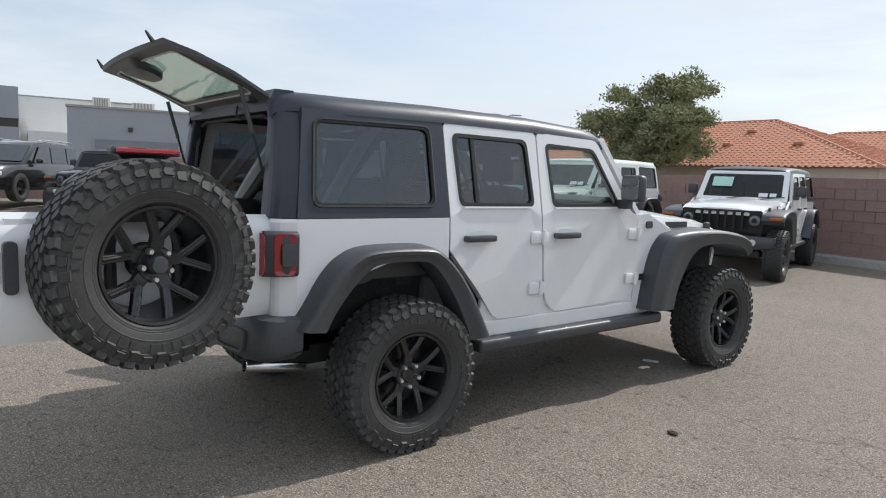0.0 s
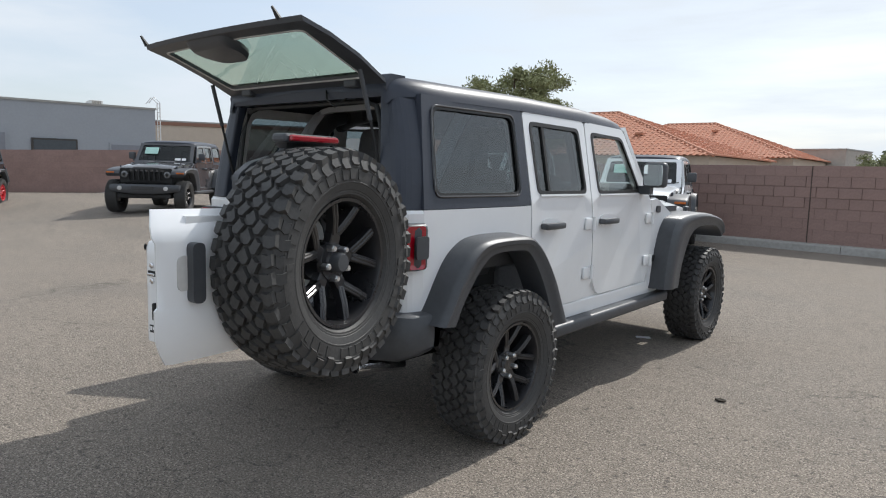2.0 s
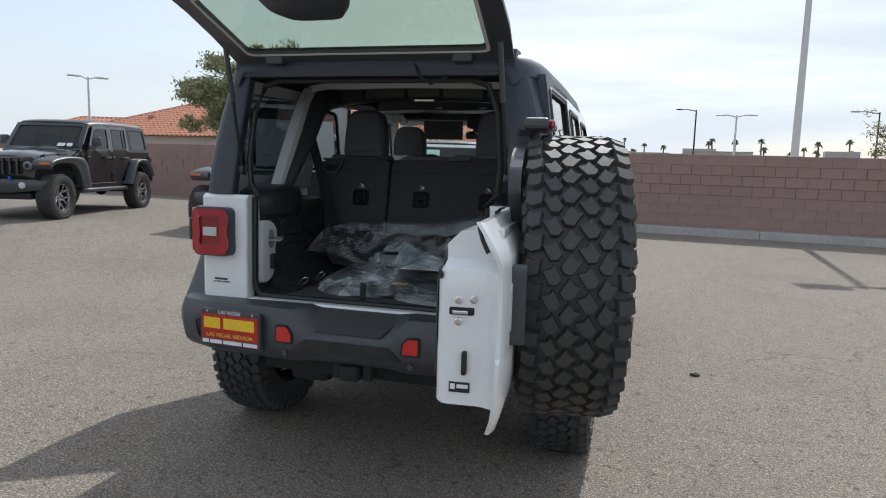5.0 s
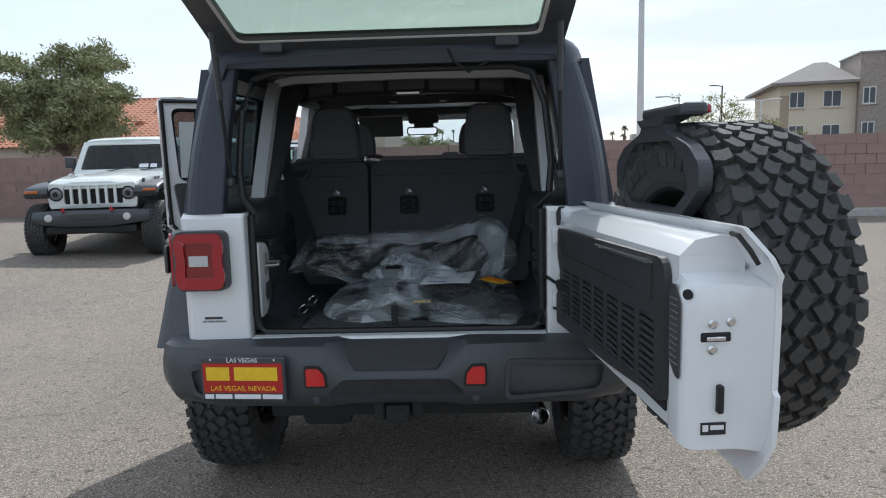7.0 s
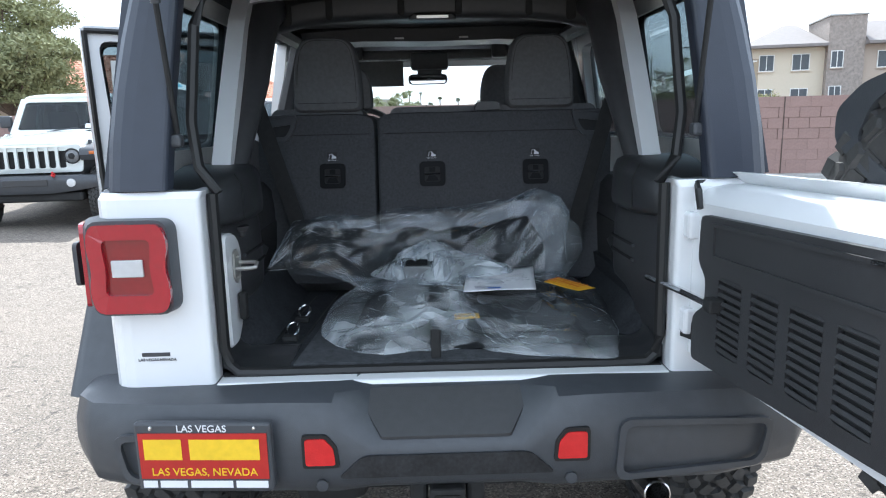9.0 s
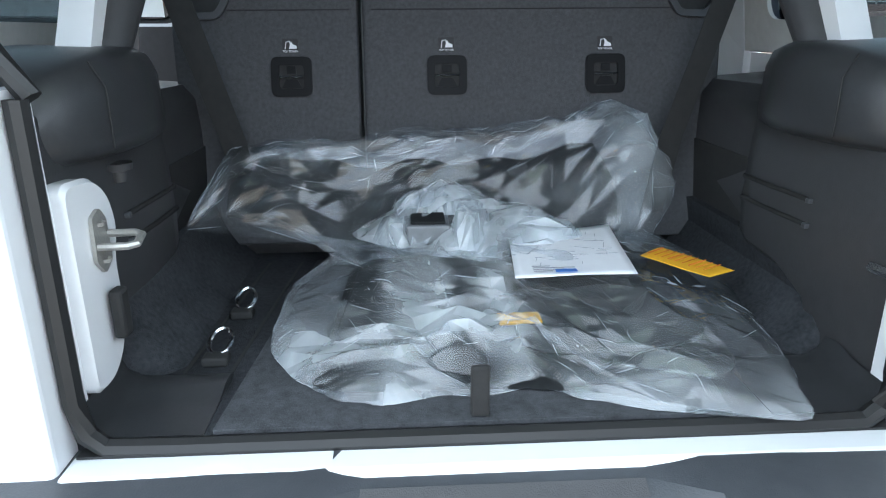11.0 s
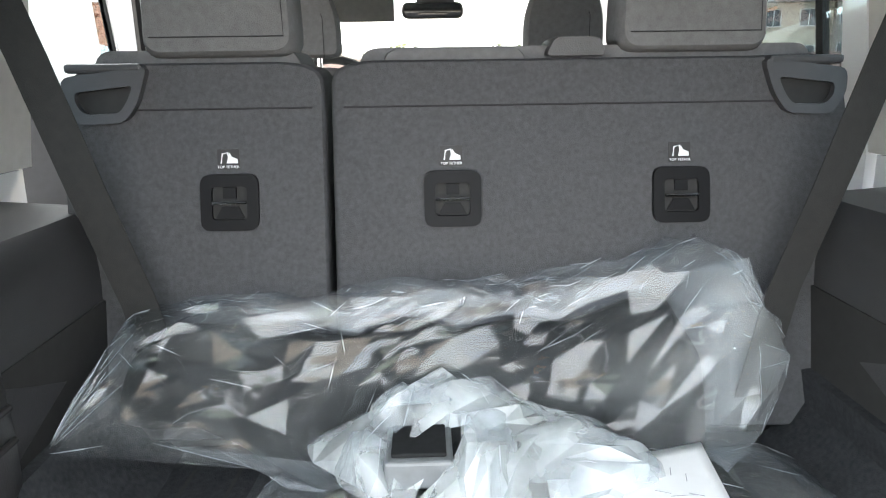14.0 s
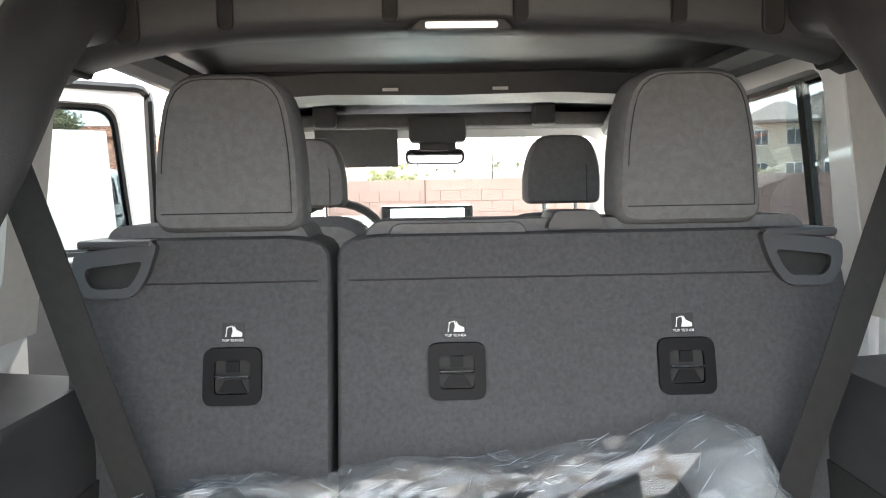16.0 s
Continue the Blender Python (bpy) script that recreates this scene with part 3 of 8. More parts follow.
# ---- trees ----
def leafy_tree(name, x, y, z, height, spread, material, label, clumps, leaves, size, seed, low=0.3):
    rnd = random.Random(seed)
    t = empty(name, Matrix.Translation((x, y, z)), label=label, category="tree")
    b = bmesh.new()
    tips = []
    tube(b, [(0, 0, 0), (0.05, 0.02, height * 0.18), (-0.04, 0.05, height * 0.34)], [height * 0.035, height * 0.028, height * 0.022], 8)
    for i in range(15):
        a, e = i * 2.4 + rnd.random(), 0.15 + rnd.random() * 1.15
        l = spread * (0.75 + 0.45 * rnd.random())
        s = Vector((-0.04, 0.05, height * (0.18 + 0.17 * rnd.random())))
        d = Vector((math.cos(a) * math.cos(e), math.sin(a) * math.cos(e), math.sin(e) * (height * (1 - low) / spread / 1.35)))
        q = s + d * l * 0.5
        w = q + (d + Vector((0, 0, 0.18))) * l * 0.5
        tube(b, [s, s.lerp(q, 0.5) + Vector((0, 0, 0.12)), q, w], [height * 0.016, height * 0.012, height * 0.008, height * 0.003], 6)
        tips += [q, w, q.lerp(w, 0.5)]
        for j in range(5):
            c = q.lerp(w, rnd.random())
            d2 = c + Vector((rnd.uniform(-1, 1), rnd.uniform(-1, 1), rnd.uniform(-0.3, 0.9))) * l * 0.38
            tube(b, [c, d2], [height * 0.005, height * 0.0015], 5)
            tips.append(d2)
    part("trunk", b, M_BARK, t)
    verts, faces = [], []
    for c in range(clumps):
        p = rnd.choice(tips)
        centre = p + Vector((rnd.gauss(0, 1), rnd.gauss(0, 1), rnd.gauss(0, 0.7))) * spread * 0.085
        cr = spread * rnd.uniform(0.05, 0.13)
        for k in range(leaves):
            o = Vector((rnd.gauss(0, 1), rnd.gauss(0, 1), rnd.gauss(0, 0.55))) * cr * 0.8
            u = Vector((rnd.uniform(-1, 1), rnd.uniform(-1, 1), rnd.uniform(-0.6, 1))).normalized()
            v = u.orthogonal().normalized()
            s = size * rnd.uniform(0.6, 1.3)
            q = centre + o
            i = len(verts)
            verts += [q - u * s, q + v * s * 0.35, q + u * s, q - v * s * 0.35]
            faces.append((i, i + 1, i + 2, i + 3))
    me = bpy.data.meshes.new("crown")
    me.from_pydata(verts, [], faces)
    me.materials.append(material)
    ob = new("crown", me)
    ob.parent = t
    return t


leafy_tree("pine_tree", -22.4, 35.0, 0, 8.7, 3.75, M_LEAF, "spreading olive-green tree behind the block wall", 760, 90, 0.12, 3)
leafy_tree("shrub", 15.5, 38, 0, 4.3, 3.0, M_LEAF2, "sparse yellow-green desert tree beyond the wall", 130, 30, 0.09, 8)
leafy_tree("shrub", -2.3, 48, 0, 2.75, 2.3, M_LEAF, "rounded green bush beyond the wall", 150, 60, 0.12, 9, low=0.1)
leafy_tree("shrub", 21.5, 45, 0, 4.2, 2.6, M_LEAF2, "sparse yellow-green desert tree beyond the wall", 100, 40, 0.10, 12)


def palm(x, y, h, seed):
    rnd = random.Random(seed)
    p = empty("palm_tree", Matrix.Translation((x, y, 0)), label="tall slim palm tree far off on the skyline", category="palm tree", group="skyline palms")
    part("trunk", tube(bmesh.new(), [(0, 0, 0), (0.1, 0, h * 0.5), (0, 0.1, h)], [0.28, 0.2, 0.18], 6), M_BARK, p)
    b = bmesh.new()
    for i in range(26):
        a, e = i * 2.399, rnd.uniform(-0.6, 1.2)
        d = Vector((math.cos(a) * math.cos(e), math.sin(a) * math.cos(e), math.sin(e)))
        o = Vector((0, 0.1, h))
        s = d.orthogonal().normalized()
        l = rnd.uniform(0.8, 1.15)
        pts = [o, o + d * l * 0.6, o + d * l + Vector((0, 0, -0.35))]
        for q, w, k in ((pts[0], pts[1], 0), (pts[1], pts[2], 1)):
            w0, w1 = (0.05, 0.22) if k == 0 else (0.22, 0.04)
            b.faces.new([b.verts.new(z) for z in (q - s * w0, q + s * w0, w + s * w1, w - s * w1)])
    part("crown", b, M_PALM, p)


rnd = random.Random(11)
for i in range(64):
    a = radians(56 + i * 0.95 + rnd.uniform(-0.8, 0.8))
    d = rnd.uniform(160, 270)
    palm(d * math.cos(a), d * math.sin(a), 1.4 + rnd.uniform(2.6, 5.0) * d / 120, i)


# ---- lamp posts ----
def lot_light(x, y, h, material, label, arms, arm=0.9, rad=0.075, base=0.0, turn=0.0):
    e = empty("street_lamp", at_angle(x, y, 0, turn), label=label, category="street lamp")
    part("pole", tube(bmesh.new(), [(0, 0, base), (0, 0, h)], [rad, rad * 0.6], 12), material, e, smooth=True)
    if base:
        part("base", tube(bmesh.new(), [(0, 0, 0), (0, 0, base)], 0.30, 20), M_CONC, e, "round concrete base", smooth=True)
    for s in arms:
        part("arm", tube(bmesh.new(), [(0, 0, h - 0.12), (s * arm * 0.6, 0, h + 0.02), (s * arm, 0, h)], rad * 0.45, 6), material, e)
        part("luminaire", boxed(s * arm - 0.30, s * arm + 0.30, -0.17, 0.17, h - 0.03, h + 0.04, bev=0.02), material, e)
    return e


lot_light(4.3, 12.55, 6.6, M_POLEW, "tall white car park light pole on a concrete base", (-1, 1), 0.5, 0.085, 0.85, 10)
lot_light(5.7, 56.6, 6.3, M_POLED, "dark street lamp with a single arm", (-1,), 1.3, 0.09)
lot_light(7.5, 46.4, 5.1, M_POLEW, "white double-headed car park light", (-1, 1), 1.0, 0.09)
lot_light(18.3, 54.1, 6.0, M_POLED, "dark street lamp with a single arm", (-1,), 1.6, 0.08)
lot_light(21.4, 53.0, 6.7, M_POLED, "dark street lamp with a single arm", (-1,), 0.7, 0.09)
lot_light(18.1, 38.2, 4.4, M_POLEW, "white double-headed car park light", (-1, 1), 0.9, 0.08)
lot_light(-27.5, 27.0, 5.4, M_POLEW, "pale double-headed car park light", (-1, 1), 0.7, 0.08, turn=60)
M_CARD = mat("thin_white_sticker_paper", (0.80, 0.80, 0.80), 0.8, var=0.03)
_n, _l = M_CARD.node_tree.nodes, M_CARD.node_tree.links
_t, _m = _n.new("ShaderNodeBsdfTranslucent"), _n.new("ShaderNodeMixShader")
_t.inputs["Color"].default_value = (0.80, 0.80, 0.78, 1)
_m.inputs["Fac"].default_value = 0.5
_l.new(_n["Principled BSDF"].outputs["BSDF"], _m.inputs[1])
_l.new(_t.outputs["BSDF"], _m.inputs[2])
_l.new(_m.outputs["Shader"], _n["Material Output"].inputs["Surface"])
M_LAMPGLASS = mat("smoked_headlight_glass", (0.13, 0.135, 0.14), 0.12, coat=0.8, var=0.4, scale=25)
M_SCUFF = mat("scuffed_black_plastic", (0.020, 0.021, 0.023), 0.38, var=0.7, scale=14, bump=0.002, bscale=60)

# ---- off-road vehicle: x to its right, y ahead, z up; the rear axle stands over the origin ----
R_TYRE, W_TYRE = 0.399, 0.258


def tyre_mesh():
    bm = bmesh.new()
    w, r = W_TYRE / 2, R_TYRE - 0.015
    ribs = [(0.229, 0.78), (0.240, 0.875), (0.2415, 0.900), (0.248, 0.905), (0.2495, 0.918), (0.256, 0.922), (0.2575, 0.938), (0.270, 0.975), (0.281, 1.000), (0.2825, 1.016), (0.286, 1.018), (0.2875, 1.010), (0.312, 1.030), (0.334, 1.020), (0.3355, 1.032), (0.339, 1.030), (0.3405, 1.012), (0.360, 0.975), (0.378, 0.93)]
    prof = [(a, -w * c) for a, c in ribs] + [(r, -w * 0.74), (r + 0.002, -w * 0.35), (r + 0.003, 0),
            (r + 0.002, w * 0.35), (r, w * 0.74)] + [(a, w * c) for a, c in reversed(ribs)] + [(0.218, w * 0.6), (0.218, -w * 0.6), (0.229, -w * 0.78)]
    revolve(bm, prof, Matrix.Identity(4), 60)
    rnd = random.Random(4)

    def lug(th, h, ln, wd, dp, skew, lift=0.0, lean=0.0):
        m = Matrix.Rotation(th, 4, "X") @ Matrix.Translation((h, 0, r + lift)) @ Matrix.Rotation(lean, 4, "Y") @ Matrix.Rotation(skew, 4, "Z")
        c = 0.10 * ln
        q = [(-wd / 2, -ln / 2 + c, -0.006), (0.0, -ln / 2 - c, -0.006), (wd / 2, -ln / 2 + c, -0.006), (wd / 2, ln / 2 + c * 0.4, -0.006), (wd * 0.1, ln / 2 - c, -0.006), (-wd / 2, ln / 2 + c * 0.4, -0.006)]
        t = [(x * 0.86, y * 0.86, dp) for x, y, z in q]
        a, b = [bm.verts.new(m @ Vector(p)) for p in q], [bm.verts.new(m @ Vector(p)) for p in t]
        bm.faces.new(b)
        for i in range(6):
            bm.faces.new((a[i - 1], a[i], b[i], b[i - 1]))

    n = 42
    for k in range(n):
        th = 2 * math.pi * k / n
        st = 2 * math.pi / n
        for s in (-1, 1):
            o = th + (st * 0.5 if s > 0 else 0)
            lug(o, s * w * 0.17, 0.048, 0.038, 0.017, s * 0.60)
            lug(o + st * 0.45, s * w * 0.50, 0.046, 0.036, 0.017, -s * 0.50)
            wide = 0.046 if k % 2 else 0.038
            lug(o + st * 0.1, s * w * 0.84, 0.043, wide, 0.015, s * 0.12, -0.004, s * 0.30)
            lug(o + st * 0.12, s * w * 0.995, 0.040, 0.050 if k % 2 else 0.032, 0.005, 0, -0.034 if k % 2 else -0.028, s * 1.2)
    for s in (-1, 1):
        for k in range(46):
            th = 2 * math.pi * k / 46
            if k % 23 in (7, 13, 14, 15, 16, 22):
                continue
            m = Matrix.Rotation(th, 4, "X") @ Matrix.Translation((s * w * 1.012, 0, 0.311)) @ Matrix.Rotation(s * 1.55, 4, "Y")
            wd = 0.016 if k % 3 else 0.012
            q = [m @ Vector((x, y, z)) for z in (-0.002, 0.0042) for x, y in ((-0.017, -wd), (0.017, -wd + 0.004), (0.017, wd), (-0.017, wd - 0.004))]
            v = [bm.verts.new(p) for p in q]
            bm.faces.new(v[4:])
            for i in range(4):
                j = (i + 1) % 4
                bm.faces.new((v[i], v[j], v[j + 4], v[i + 4]))
    me = bpy.data.meshes.new("tyre")
    bmesh.ops.recalc_face_normals(bm, faces=bm.faces)
    bm.to_mesh(me)
    bm.free()
    me.materials.append(M_RUB)
    me.shade_smooth()
    me.set_sharp_from_angle(angle=radians(30))
    return me


def rim_mesh(material, spokes=5, brake=True):
    """Outer face towards +x; five spokes that fork to the rim, with the brake disc behind."""
    bm = bmesh.new()
    revolve(bm, [(0.222, -0.10), (0.232, -0.11), (0.234, 0.100), (0.228, 0.108), (0.217, 0.106), (0.210, 0.088), (0.204, 0.04), (0.194, -0.03), (0.186, -0.10)], Matrix.Identity(4), 48)
    if brake:
        revolve(bm, [(0.185, -0.055), (0.0, -0.055)], Matrix.Identity(4), 32)
        revolve(bm, [(0.150, -0.052), (0.150, -0.030), (0.10, -0.028), (0.0, -0.028)], Matrix.Identity(4), 32)
    revolve(bm, [(0.068, -0.03), (0.074, 0.040), (0.066, 0.054), (0.040, 0.050), (0.036, 0.058), (0.030, 0.064), (0.0, 0.064)], Matrix.Identity(4), 32)

    def bar(p, q, w0, w1, d0, d1):
        """A spoke bar between (radius, angle) points, with depth along x."""
        a = Vector((0, p[0] * math.cos(p[1]), p[0] * math.sin(p[1])))
        b = Vector((0, q[0] * math.cos(q[1]), q[0] * math.sin(q[1])))
        s = (b - a).normalized().cross(Vector((1, 0, 0)))
        secs = []
        for c, w, d in ((a, w0, d0), (a.lerp(b, 0.5), (w0 + w1) / 2, (d0 + d1) / 2 + 0.004), (b, w1, d1)):
            x = Vector((1, 0, 0))
            secs.append([c + s * w + x * (d - 0.034), c + s * w + x * (d - 0.004), c + s * (w - 0.004) + x * d, c - s * (w - 0.004) + x * d, c - s * w + x * (d - 0.004), c - s * w + x * (d - 0.034)])
        loft(bm, secs)

    for k in range(spokes):
        th = 2 * math.pi * k / spokes + math.pi / 2
        bar((0.050, th), (0.108, th), 0.027, 0.024, 0.044, 0.056)
        for e in (-1, 1):
            bar((0.100, th + e * 0.06), (0.216, th + e * 0.314), 0.016, 0.0155, 0.057, 0.090)
            bar((0.104, th + e * 0.05), (0.208, th + e * 0.300), 0.006, 0.006, 0.061, 0.093)
    me = bpy.data.meshes.new("wheel")
    bmesh.ops.recalc_face_normals(bm, faces=bm.faces)
    bm.to_mesh(me)
    bm.free()
    me.materials.append(material)
    me.shade_smooth()
    me.set_sharp_from_angle(angle=radians(32))
    return me


def nut_mesh():
    bm = bmesh.new()
    revolve(bm, [(0.013, -0.01), (0.013, 0.024), (0.009, 0.031), (0.0, 0.031)], Matrix.Identity(4), 6)
    me = bpy.data.meshes.new("lug_nut")
    bm.to_mesh(me)
    bm.free()
    me.materials.append(mat("satin_steel_nut", (0.80, 0.80, 0.80), 0.38, metal=1.0, var=0.05))
    return me


TYRE, NUTS = tyre_mesh(), nut_mesh()
RIM_BLACK = rim_mesh(M_RIM)
RIM_SPARE = rim_mesh(M_RIM, brake=False)


def wheel(parent, m, rim=RIM_BLACK, label=""):
    w = new("wheel", rim)
    w.parent = parent
    w.matrix_basis = m
    tagged(w, label=label)
    o = new("tyre", TYRE)
    o.parent = w
    for k in range(5):
        a = 2 * math.pi * (k + 0.5) / 5 + math.pi / 2
        o = new("lug_nut", NUTS)
        o.parent = w
        o.matrix_basis = Matrix.Translation((0.052, 0.0575 * math.cos(a), 0.0575 * math.sin(a)))
    return w


def side_x(z):
    return 0.79 - 0.10 * (z - 0.95) ** 2 if z < 1.2 else 0.784 - 0.16 * (z - 1.2)


def on_side(s, off=0.0):
    return lambda u, v, d: (s * (side_x(v) + off - d), u, v)


F_DOOR = [(1.003, 1.705), (1.56, 1.69), (1.88, 1.235), (1.955, 1.2), (1.965, 0.95), (1.965, 0.72), (1.93, 0.62), (1.15, 0.60), (1.06, 0.70), (1.035, 0.95), (1.017, 1.2)]
F_HOLE = [(1.075, 1.640), (1.525, 1.628), (1.765, 1.268), (1.115, 1.262)]
R_DOOR = [(0.285, 1.71), (0.991, 1.706), (1.005, 1.2), (1.023, 0.95), (1.047, 0.70), (0.98, 0.60), (0.66, 0.60), (0.50, 0.80), (0.38, 0.93), (0.302, 1.02), (0.300, 1.2)]
R_HOLE = [(0.345, 1.655), (0.905, 1.650), (0.945, 1.265), (0.375, 1.265)]


def door(parent, s, outline, hole, paint, tint, hinge_y, handle_y, split=None, inner=False, pivot=None, angle=0.0):
    """A door skin with its window frame, pane, handle and hinges; s is 1 on the right, -1 on the left."""
    o = rounded(outline, [0.03, 0.04, 0.02, 0.0, 0.0, 0.08, 0.06, 0.06, 0.06, 0.0, 0.0][:len(outline)], 3)
    h = rounded(hole, 0.045, 4)
    d = part("door", plate(bmesh.new(), o, [h], on_side(s), 0.045), paint, parent)
    if pivot:
        px, py = pivot
        d.matrix_basis = Matrix.Translation((px, py, 0.022)) @ Matrix.Rotation(angle, 4, "Z") @ Matrix.Translation((-px, -py, 0))
    cx, cz = sum(p[0] for p in hole) / len(hole), sum(p[1] for p in hole) / len(hole)
    h2 = [(cx + (u - cx) * 0.945, cz + (v - cz) * 0.92) for u, v in h]
    big = [(cx + (u - cx) * 1.02, cz + (v - cz) * 1.03) for u, v in h]
    part("window_seal", plate(bmesh.new(), big, [h2], on_side(s, 0.004), 0.012), M_GASKET, d)
    part("pane", plate(bmesh.new(), [(cx + (u - cx) * 0.97, cz + (v - cz) * 0.95) for u, v in h], [], on_side(s, -0.008), 0.004), tint, d)
    z0 = min(v for u, v in hole)
    u0, u1 = min(u for u, v in hole), max(u for u, v in hole if v < z0 + 0.05)
    part("sill_trim", plate(bmesh.new(), [(u0 + 0.05, z0 - 0.004), (u1 - 0.02, z0 - 0.004), (u1 - 0.02, z0 - 0.014), (u0 + 0.05, z0 - 0.014)], [], on_side(s, 0.008), 0.006), M_WHITE if paint is M_WHITE else M_PLAST, d)
    if split:
        part("window_bar", plate(bmesh.new(), [(split - 0.012, 1.27), (split - 0.03, 1.65), (split - 0.006, 1.65), (split + 0.012, 1.27)], [], on_side(s, 0.002), 0.014), M_GASKET, d)
    hb = bmesh.new()
    xs = side_x(1.08)
    for y in (handle_y - 0.085, handle_y + 0.085):
        box(hb, s * (xs - 0.002), s * (xs + 0.045), y - 0.022, y + 0.022, 1.066, 1.100, bev=0.008)
    box(hb, s * (xs + 0.018), s * (xs + 0.046), handle_y - 0.105, handle_y + 0.105, 1.064, 1.102, bev=0.012)
    part("handle", hb, M_PLAST, d, "black pull handle", smooth=True)
    part("handle_cup", plate(bmesh.new(), rounded([(handle_y - 0.09, 1.05), (handle_y + 0.09, 1.05), (handle_y + 0.09, 1.125), (handle_y - 0.09, 1.125)], 0.035), [], on_side(s, 0.003), 0.006), paint, d)
    for z in (1.075, 0.765):
        x = side_x(z)
        b = bmesh.new()
        box(b, s * (x - 0.004), s * (x + 0.014), hinge_y - 0.105, hinge_y - 0.018, z - 0.038, z + 0.038, bev=0.010)
        box(b, s * (x - 0.004), s * (x + 0.014), hinge_y + 0.004, hinge_y + 0.038, z - 0.034, z + 0.034, bev=0.008)
        tube(b, [(s * (x + 0.016), hinge_y - 0.008, z - 0.042), (s * (x + 0.016), hinge_y - 0.008, z + 0.042)], 0.013, 10)
        part("hinge", b, paint, d, smooth=True)
    if inner:
        # inner trim of the door, seen when it stands open
        def inside(u, v, dd):
            return (s * (side_x(v) - 0.045 - dd), u, v)
        trim = [(0.340, 1.255), (0.96, 1.255), (0.98, 0.95), (1.0, 0.72), (0.72, 0.68), (0.56, 0.84), (0.37, 1.02)]
        part("inner_trim", plate(bmesh.new(), rounded(trim, 0.03), [], inside, 0.05), M_TRIM, d, "black inner door trim")
        seal = [(cx + (u - cx) * 1.12, cz + (v - cz) * 1.16) for u, v in h]
        part("inner_seal", tube(bmesh.new(), [inside(u, v, 0.006) for u, v in rounded([(0.30, 1.69), (0.975, 1.69), (0.99, 1.2), (1.03, 0.70), (0.97, 0.615), (0.67, 0.615), (0.51, 0.81), (0.32, 1.03), (0.315, 1.2), (0.30, 1.69)], 0.03, 3)], 0.011, 6), M_GASKET, d)
        pp = part("window_card", plate(bmesh.new(), [(0.388, 1.285), (0.90, 1.285), (0.88, 1.585), (0.388, 1.585)], [], lambda u, v, dd: (s * (side_x(v) - 0.020 - dd), u, v), 0.001), M_CARD, d, "white paper card on the window")
        for z, k in ((1.14, 0), (1.05, 1)):
            part("door_latch", boxed(s * 0.735, s * 0.772, 0.305, 0.318, z - 0.02, z + 0.02), M_DARK, d)
    return d


def flow(pts, n=4):
    """A smooth line through 2D points."""
    out, k = [], len(pts)
    for i in range(k - 1):
        p = [Vector(pts[max(0, min(k - 1, i + j))]) for j in (-1, 0, 1, 2)]
        for j in range(n):
            t = j / n
            out.append(tuple(0.5 * (2 * p[1] + (p[2] - p[0]) * t + (2 * p[0] - 5 * p[1] + 4 * p[2] - p[3]) * t * t + (3 * p[1] - p[0] - 3 * p[2] + p[3]) * t ** 3)))
    return out + [pts[-1]]


def arch(bm, outer, inner, s, x0=0.765, x1=0.925):
    secs = []
    for (yo, zo), (yi, zi) in zip(flow(outer), flow(inner)):
        f = lambda t: (yo + (yi - yo) * t, zo + (zi - zo) * t)
        a, b, c = f(0.0), f(0.14), f(0.5)
        n = Vector((yo - yi, zo - zi))
        n = n.normalized() if n.length else n
        secs.append([(s * x0, yo + n.x * 0.012, zo + n.y * 0.012), (s * (x1 - 0.034), yo, zo), (s * (x1 - 0.010), *f(0.10)), (s * x1, *f(0.24)), (s * (x1 - 0.004), *f(0.50)), (s * (x1 - 0.010), *f(0.56)), (s * (x1 - 0.018), *f(0.95)), (s * (x1 - 0.035), yi, zi), (s * x0, yi, zi)])
    return loft(bm, secs)


REAR_O = [(-0.63, 0.70), (-0.56, 0.80), (-0.47, 0.94), (-0.38, 1.02), (-0.25, 1.06), (0.05, 1.06), (0.16, 1.03), (0.27, 0.94), (0.38, 0.80), (0.46, 0.66), (0.52, 0.55)]
REAR_I = [(-0.50, 0.68), (-0.45, 0.77), (-0.37, 0.87), (-0.29, 0.945), (-0.20, 0.985), (0.03, 0.985), (0.11, 0.955), (0.19, 0.87), (0.27, 0.75), (0.33, 0.63), (0.37, 0.54)]
FRONT_O = [(2.03, 0.54), (2.055, 0.70), (2.11, 0.90), (2.18, 1.015), (2.31, 1.08), (2.75, 1.095), (3.10, 1.06), (3.28, 1.01), (3.33, 0.93)]
FRONT_I = [(2.30, 0.53), (2.34, 0.68), (2.43, 0.83), (2.52, 0.92), (2.62, 0.965), (2.80, 0.985), (3.06, 0.975), (3.22, 0.93), (3.28, 0.87)]


